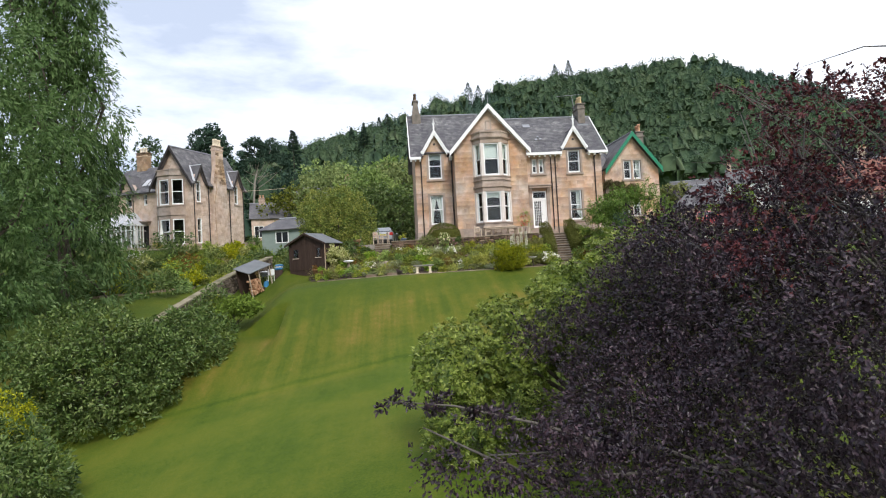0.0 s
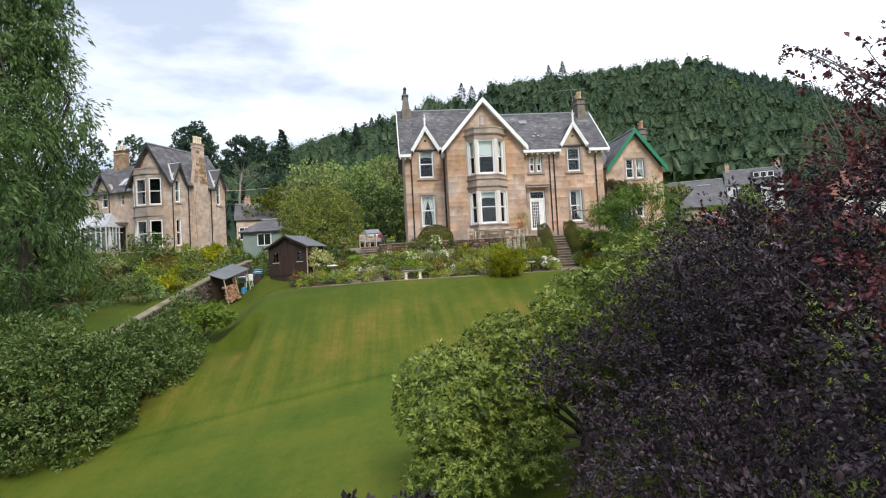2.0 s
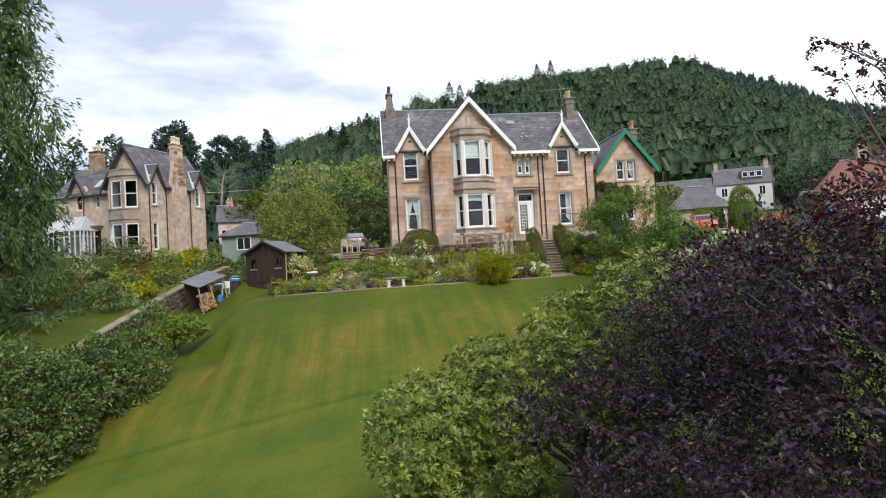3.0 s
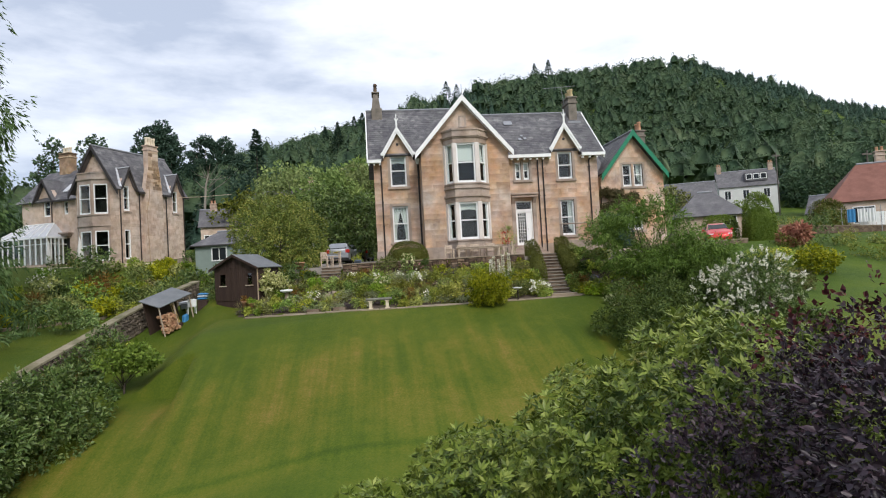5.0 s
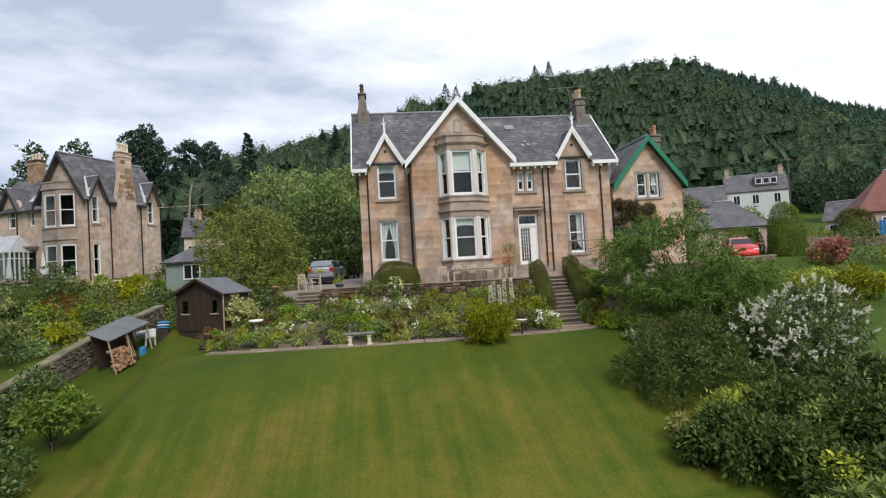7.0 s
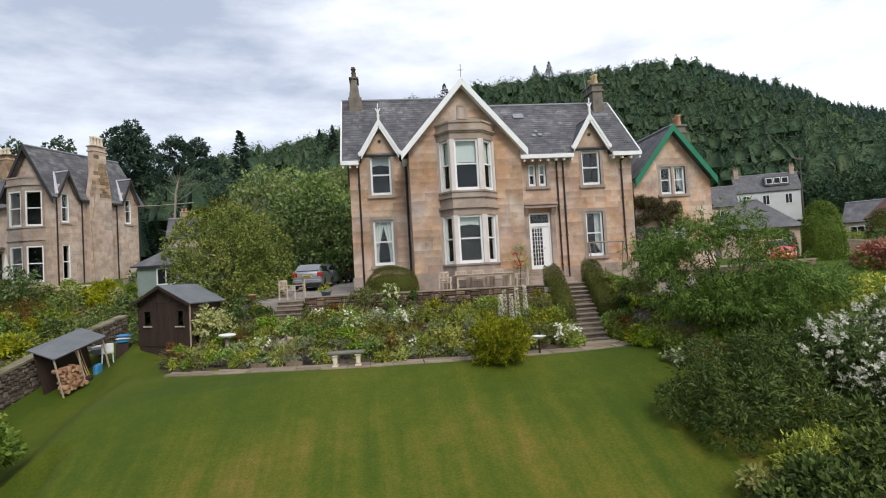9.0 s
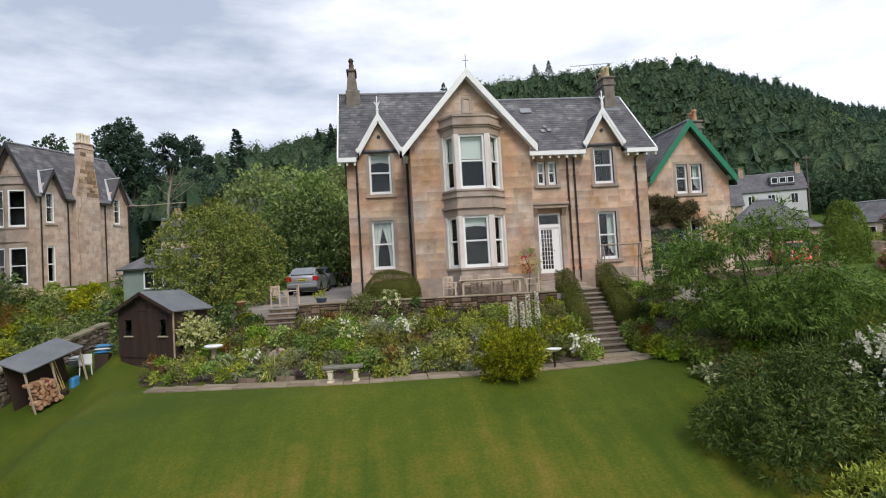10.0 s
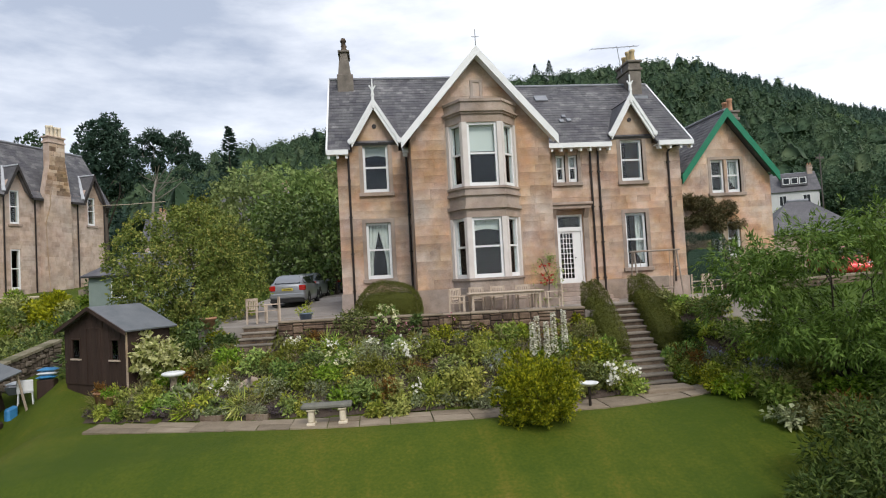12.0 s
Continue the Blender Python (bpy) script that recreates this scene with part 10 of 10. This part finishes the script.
# white foxglove spires
for x, y in ((9.75, 40.5), (9.95, 40.7), (10.15, 40.4), (10.4, 40.5), (10.75, 40.6)):
    z = ground_height(x, y)
    fx = thing("white_spire", "tall white flower spire above the border", "plant", x, y, z, group="white flower spires")
    g = np.random.default_rng(int(x * 100))
    h = g.uniform(1.35, 1.75)
    m = Mesh()
    m.tube([(0, 0, 0), (0.02, 0, h)], [0.015, 0.006], 5)
    part("stem", m, L_MID, fx)
    n = 260
    t = 0.3 + 0.7 * g.random(n)
    a = g.random(n) * 6.28
    c = np.stack([0.05 * (1.3 - t) * np.cos(a), 0.05 * (1.3 - t) * np.sin(a), t * h], 1)
    d = np.stack([np.cos(a), np.sin(a), 0 * a - 0.2], 1)
    part("bells", leaf_mesh("bells", c, d + 0.3 * g.normal(size=(n, 3)), np.stack([0 * a, 0 * a, 1 + 0 * a], 1), 0.085, 0.08, P_WHITE), None, fx, kind="stuff")
    part("leaves", foliage("leaves", [(0, 0, 0.25, 0.25, 0.25, 0.25)], 120, 0.2, 0.07, L_MID, int(x * 10), 0.8), None, fx)

# boulders and stone troughs in the border
def boulder(x, y, r, seed, mat):
    q = random.Random(seed)
    v, f = ball()
    v = v * np.array([r * q.uniform(0.8, 1.2), r * q.uniform(0.7, 1.0), r * q.uniform(0.6, 0.85)]) * (1 + 0.25 * np.array([[q.uniform(-1, 1)] for i in range(len(v))]))
    b = fast_mesh("boulder", v, f, mat)
    o = tagged(new("boulder", b), "weathered boulder half buried among border plants", "boulder", group="boulders in the border")
    o.location = (x, y, ground_height(x, y) + r * 0.45)


for i, (x, y, r, mat) in enumerate(((1.45, 41.7, 0.34, M_PALESTONE), (2.6, 43.1, 0.22, M_PALESTONE), (3.25, 42.7, 0.2, M_RUBBLE), (4.3, 43.2, 0.22, M_PALESTONE), (3.2, 43.6, 0.2, M_RUBBLE), (2.3, 43.3, 0.25, M_RUBBLE), (4.0, 42.6, 0.16, M_PALESTONE), (0.1, 41.6, 0.2, M_RUBBLE), (6.9, 41.5, 0.18, M_RUBBLE))):
    boulder(x, y, r, 600 + i, mat)
for x in (0.55, 1.9):
    y = path_front(x) + 1.28
    tr_ = thing("stone_trough", "small stone trough planted with alpines beside the path", "planter", x, y, ground_height(x, y), -18, group="stone troughs")
    m = Mesh()
    for q in ((-0.32, 0.32, -0.17, -0.12), (-0.32, 0.32, 0.12, 0.17), (-0.32, -0.27, -0.12, 0.12), (0.27, 0.32, -0.12, 0.12)):
        m.soft(q[0], q[1], q[2], q[3], -0.05, 0.18, 0.012)
    part("basin", m, M_RUBBLE, tr_)
    m = Mesh()
    m.box(-0.27, 0.27, -0.12, 0.12, 0.0, 0.15)
    part("compost", m, M_SOIL, tr_)
    part("alpines", foliage("alpines", [(-0.12, 0, 0.22, 0.17, 0.16, 0.12), (0.14, 0, 0.22, 0.17, 0.15, 0.15)], 700, 0.05, 0.02, L_GREY, int(x * 10), 0.7), None, tr_, kind="stuff")

# golden evergreen at the lawn edge
tree("golden_shrub", "rounded golden-green evergreen shrub at the lawn edge", "shrub", (9.05, 37.7, -0.75), lump((9.05, 37.7, -0.03), (0.98, 0.92, 0.92), 18, 0.40, 301, 1.1, -0.8), 27000, 0.085, 0.042, L_GOLDGREEN, 301, 0.05, 0.6, -0.6, 0.1, 0.6, limb_count=8, sprig=9, gaps=0.72, gap_size=0.25, fine=False)
# both sides of the steps
for i in range(26):
    plant(fill.choice(("mid", "bright", "olive", "mid", "deep")), fill.uniform(14.05, 14.6) + (0.75 if i > 13 else 0.0), fill.uniform(39.9, 41.2 if i < 14 else 43.0), fill.uniform(0.24, 0.38), "border plants beside the steps")
for i in range(10):
    plant(fill.choice(("mid", "gold", "olive", "bright")), fill.uniform(11.8, 12.15), fill.uniform(40.3, 42.4), fill.uniform(0.25, 0.36), "border plants on the bank")
# foot of the bank, under the small tree
for kd, x, y, rr in (("gold", 14.2, 38.6, 0.42), ("bright", 14.9, 38.2, 0.5), ("olive", 15.6, 37.5, 0.6), ("bright", 15.0, 37.0, 0.55), ("olive", 15.3, 36.1, 0.6), ("hosta", 14.7, 36.4, 0.4), ("mid", 16.2, 36.6, 0.7), ("rust", 16.0, 35.8, 0.5), ("deep", 16.5, 35.4, 0.7), ("grey", 15.6, 39.2, 0.45), ("lav", 16.2, 39.6, 0.5), ("mid", 16.9, 38.2, 0.7), ("olive", 17.6, 37.0, 0.7), ("deep", 17.4, 36.0, 0.7), ("bright", 14.9, 39.9, 0.4), ("mid", 16.4, 40.4, 0.6), ("olive", 17.5, 39.6, 0.7), ("rust", 14.6, 40.6, 0.35), ("bright", 15.2, 41.2, 0.45), ("mid", 18.4, 38.4, 0.8)):
    plant(kd, x, y, rr, "plants at the foot of the bank")
# buddleia with white spikes
bc = (19.3, 33.1, -1.1)
bud = lump(bc, (2.3, 1.9, 2.0), 22, 0.7, 302, 0.9, -0.6)
bt = tree("buddleia", "wide shrub with long white flower spikes", "shrub", (bc[0], bc[1], -2.2), bud, 22000, 0.15, 0.045, L_LAUREL, 302, 0.08, 0.5, 0.2, 0.3, 0.8, limb_count=10, sprig=6, gaps=0.7, gap_size=0.6, fine=False)
g = np.random.default_rng(9)
c, d = blob_points(bud, 900, 0.02, 303)
c, d = c[d[:, 2] > -0.35], d[d[:, 2] > -0.35]
k = 22
cc, dd = np.repeat(c, k, 0), np.repeat(d, k, 0)
ax = np.repeat(unit(d * 0.8 + np.array([0, 0, 0.25]) + 0.3 * g.normal(size=c.shape)), k, 0)
t = g.random((len(cc), 1))
cc = cc + dd * 0.06 + ax * (0.24 * t) + 0.024 * (1.15 - t) * g.normal(size=cc.shape) - np.array([bc[0], bc[1], -2.2])
part("blossom", leaf_mesh("blossom", cc, g.normal(size=cc.shape) + ax, dd, 0.062, 0.052, P_WHITE), None, bt, "long white flower spikes", kind="stuff")
# shrubs that close the east side of the lawn
for bx, by, bz, rx, ry, rz_, mat, sd, lb in ((14.9, 33.1, -1.45, 2.2, 2.0, 1.95, L_DEEP, 311, "dense dark green yew-like shrub beside the lawn"), (17.3, 34.6, -1.3, 1.8, 1.5, 1.5, L_DEEP, 312, "dense dark green yew-like shrub beside the lawn"), (15.7, 30.8, -2.6, 1.4, 1.2, 0.8, L_MID, 314, "low leafy green shrub on the east side of the lawn")):
    tree("lawn_shrub", lb, "shrub", (bx, by, ground_height(bx, by)), lump((bx, by, bz), (rx, ry, rz_), 17, 0.7, sd, 0.85, -0.7), 26000, 0.14, 0.045, mat, sd, 0.07, 0.45, 0.1, 0.4, 0.8, limb_count=7, sprig=8, gaps=0.6, gap_size=0.5, group="shrubs beside the lawn")
# paved strip across the west garden
strip = thing("west_path", "pale grey paved path across the neighbouring garden", "path", kind="structure")
for i in range(9):
    x = -21.2 + 0.8 * i
    y = 48.6 + 0.36 * 0.8 * i
    m = Mesh()
    m.prism([(x, y), (x + 0.77, y + 0.27), (x + 0.70, y + 1.05), (x - 0.07, y + 0.78)], "z", west_height(x, y) - 0.3, west_height(x, y + 0.4) + 0.14)
    part("flagstone", m, M_PAVING, strip)

# small apple tree on the west side
tree("apple_tree", "small apple tree with broad green leaves", "tree", (-7.1, 36.5, -3.9), lump((-6.85, 36.5, -2.05), (1.35, 1.1, 0.75), 12, 0.45, 321, 0.8, -0.5), 2600, 0.17, 0.11, L_PRIVET, 321, 0.05, 0.7, 0.1, 0.6, 0.8, limb_count=10, sprig=5)
# climbers on the walls
def climber(name, label, x0, x1, y, z0, z1, n, mat, seed, size=0.1, thick=0.25):
    r = np.random.default_rng(seed)
    root = thing(name, label, "climber", (x0 + x1) / 2, y, z0)
    b = []
    for i in range(26):
        u, v = r.random(), r.random()
        b.append(((u - 0.5) * (x1 - x0), -thick * 0.4 * r.random(), v * (z1 - z0), 0.36, thick, 0.3))
    part("foliage", foliage("foliage", b, n, size, size * 0.5, mat, seed, 0.8, 0.3, 0.2, 0.8, 6), None, root)
    m = Mesh()
    m.tube([(0, 0.0, -max(0.0, z0 - 1.75)), (0.1, 0, (z1 - z0) * 0.5), (-0.2, 0, (z1 - z0) * 0.9)], [0.03, 0.02, 0.01], 6)
    part("stem", m, M_BARK, root)


climber("climbing_shrub", "brownish-green climber across the wing wall", 19.1, 22.4, 49.42, 4.5, 5.85, 24000, L_BROWNIVY, 331, 0.085, 0.34)
climber("rose_bush", "sparse climbing rose with a few red blooms beside the door", 11.4, 12.2, 45.7, 1.6, 3.6, 1900, L_MID, 332, 0.08, 0.28)
g = np.random.default_rng(3)
c = np.stack([11.8 + 0.5 * (g.random(40) - 0.5), 45.5 + 0.2 * g.random(40), 2.3 + 1.0 * np.repeat(g.random(4), 10) + 0.05 * g.random(40)], 1)
tagged(new("rose_bloom", leaf_mesh("rose_bloom", c, g.normal(size=(40, 3)), g.normal(size=(40, 3)), 0.11, 0.10, P_RED)), "red rose blooms beside the front door", "flower", kind="stuff")
clipped("dark_hedge", "dark clipped yew block against the wing wall", (2.7, 1.0, 2.6), (20.0, 49.0, 1.6), 11000, 74, 0, L_CONIFER, 0.07, 0.04, 6.0)


# ---- stones of the house walls ----
def set_stones():
    """Each stone of the main house an object of its own on shared meshes, up to the count that can be picked out; the rest joined."""
    r = random.Random(5)
    cache, rest = {}, {}
    count = 0
    order = sorted(STONES, key=lambda s: (s[0] is not HOUSE, abs(s[1][2] - 4.0)))
    for house, (x0, x1, z0, z1), y in order:
        w, h = round((x1 - x0) * 12) / 12, round((z1 - z0) * 50) / 50
        if house is HOUSE and count < 300:
            key = (w, h)
            if key not in cache:
                m = Mesh()
                m.soft(-w / 2 + 0.002, w / 2 - 0.002, -0.010, 0.02, -h / 2 + 0.002, h / 2 - 0.002, 0.004)
                cache[key] = make("stone", m, M_STONE)
            o = new("stone", cache[key])
            o.parent = house
            o.location = ((x0 + x1) / 2, y + r.uniform(-0.003, 0.002), (z0 + z1) / 2)
            o.scale = ((x1 - x0) / w if w else 1, 1, (z1 - z0) / h)
            count += 1
        else:
            m = rest.setdefault(house.name, (house, Mesh()))[1]
            d = r.uniform(-0.003, 0.002)
            m.soft(x0 + 0.002, x1 - 0.002, y - 0.010 + d, y + 0.02, z0 + 0.002, z1 - 0.002, 0.004)
    for house, m in rest.values():
        part("stonework", m, M_STONE, house, kind="stuff")


set_stones()
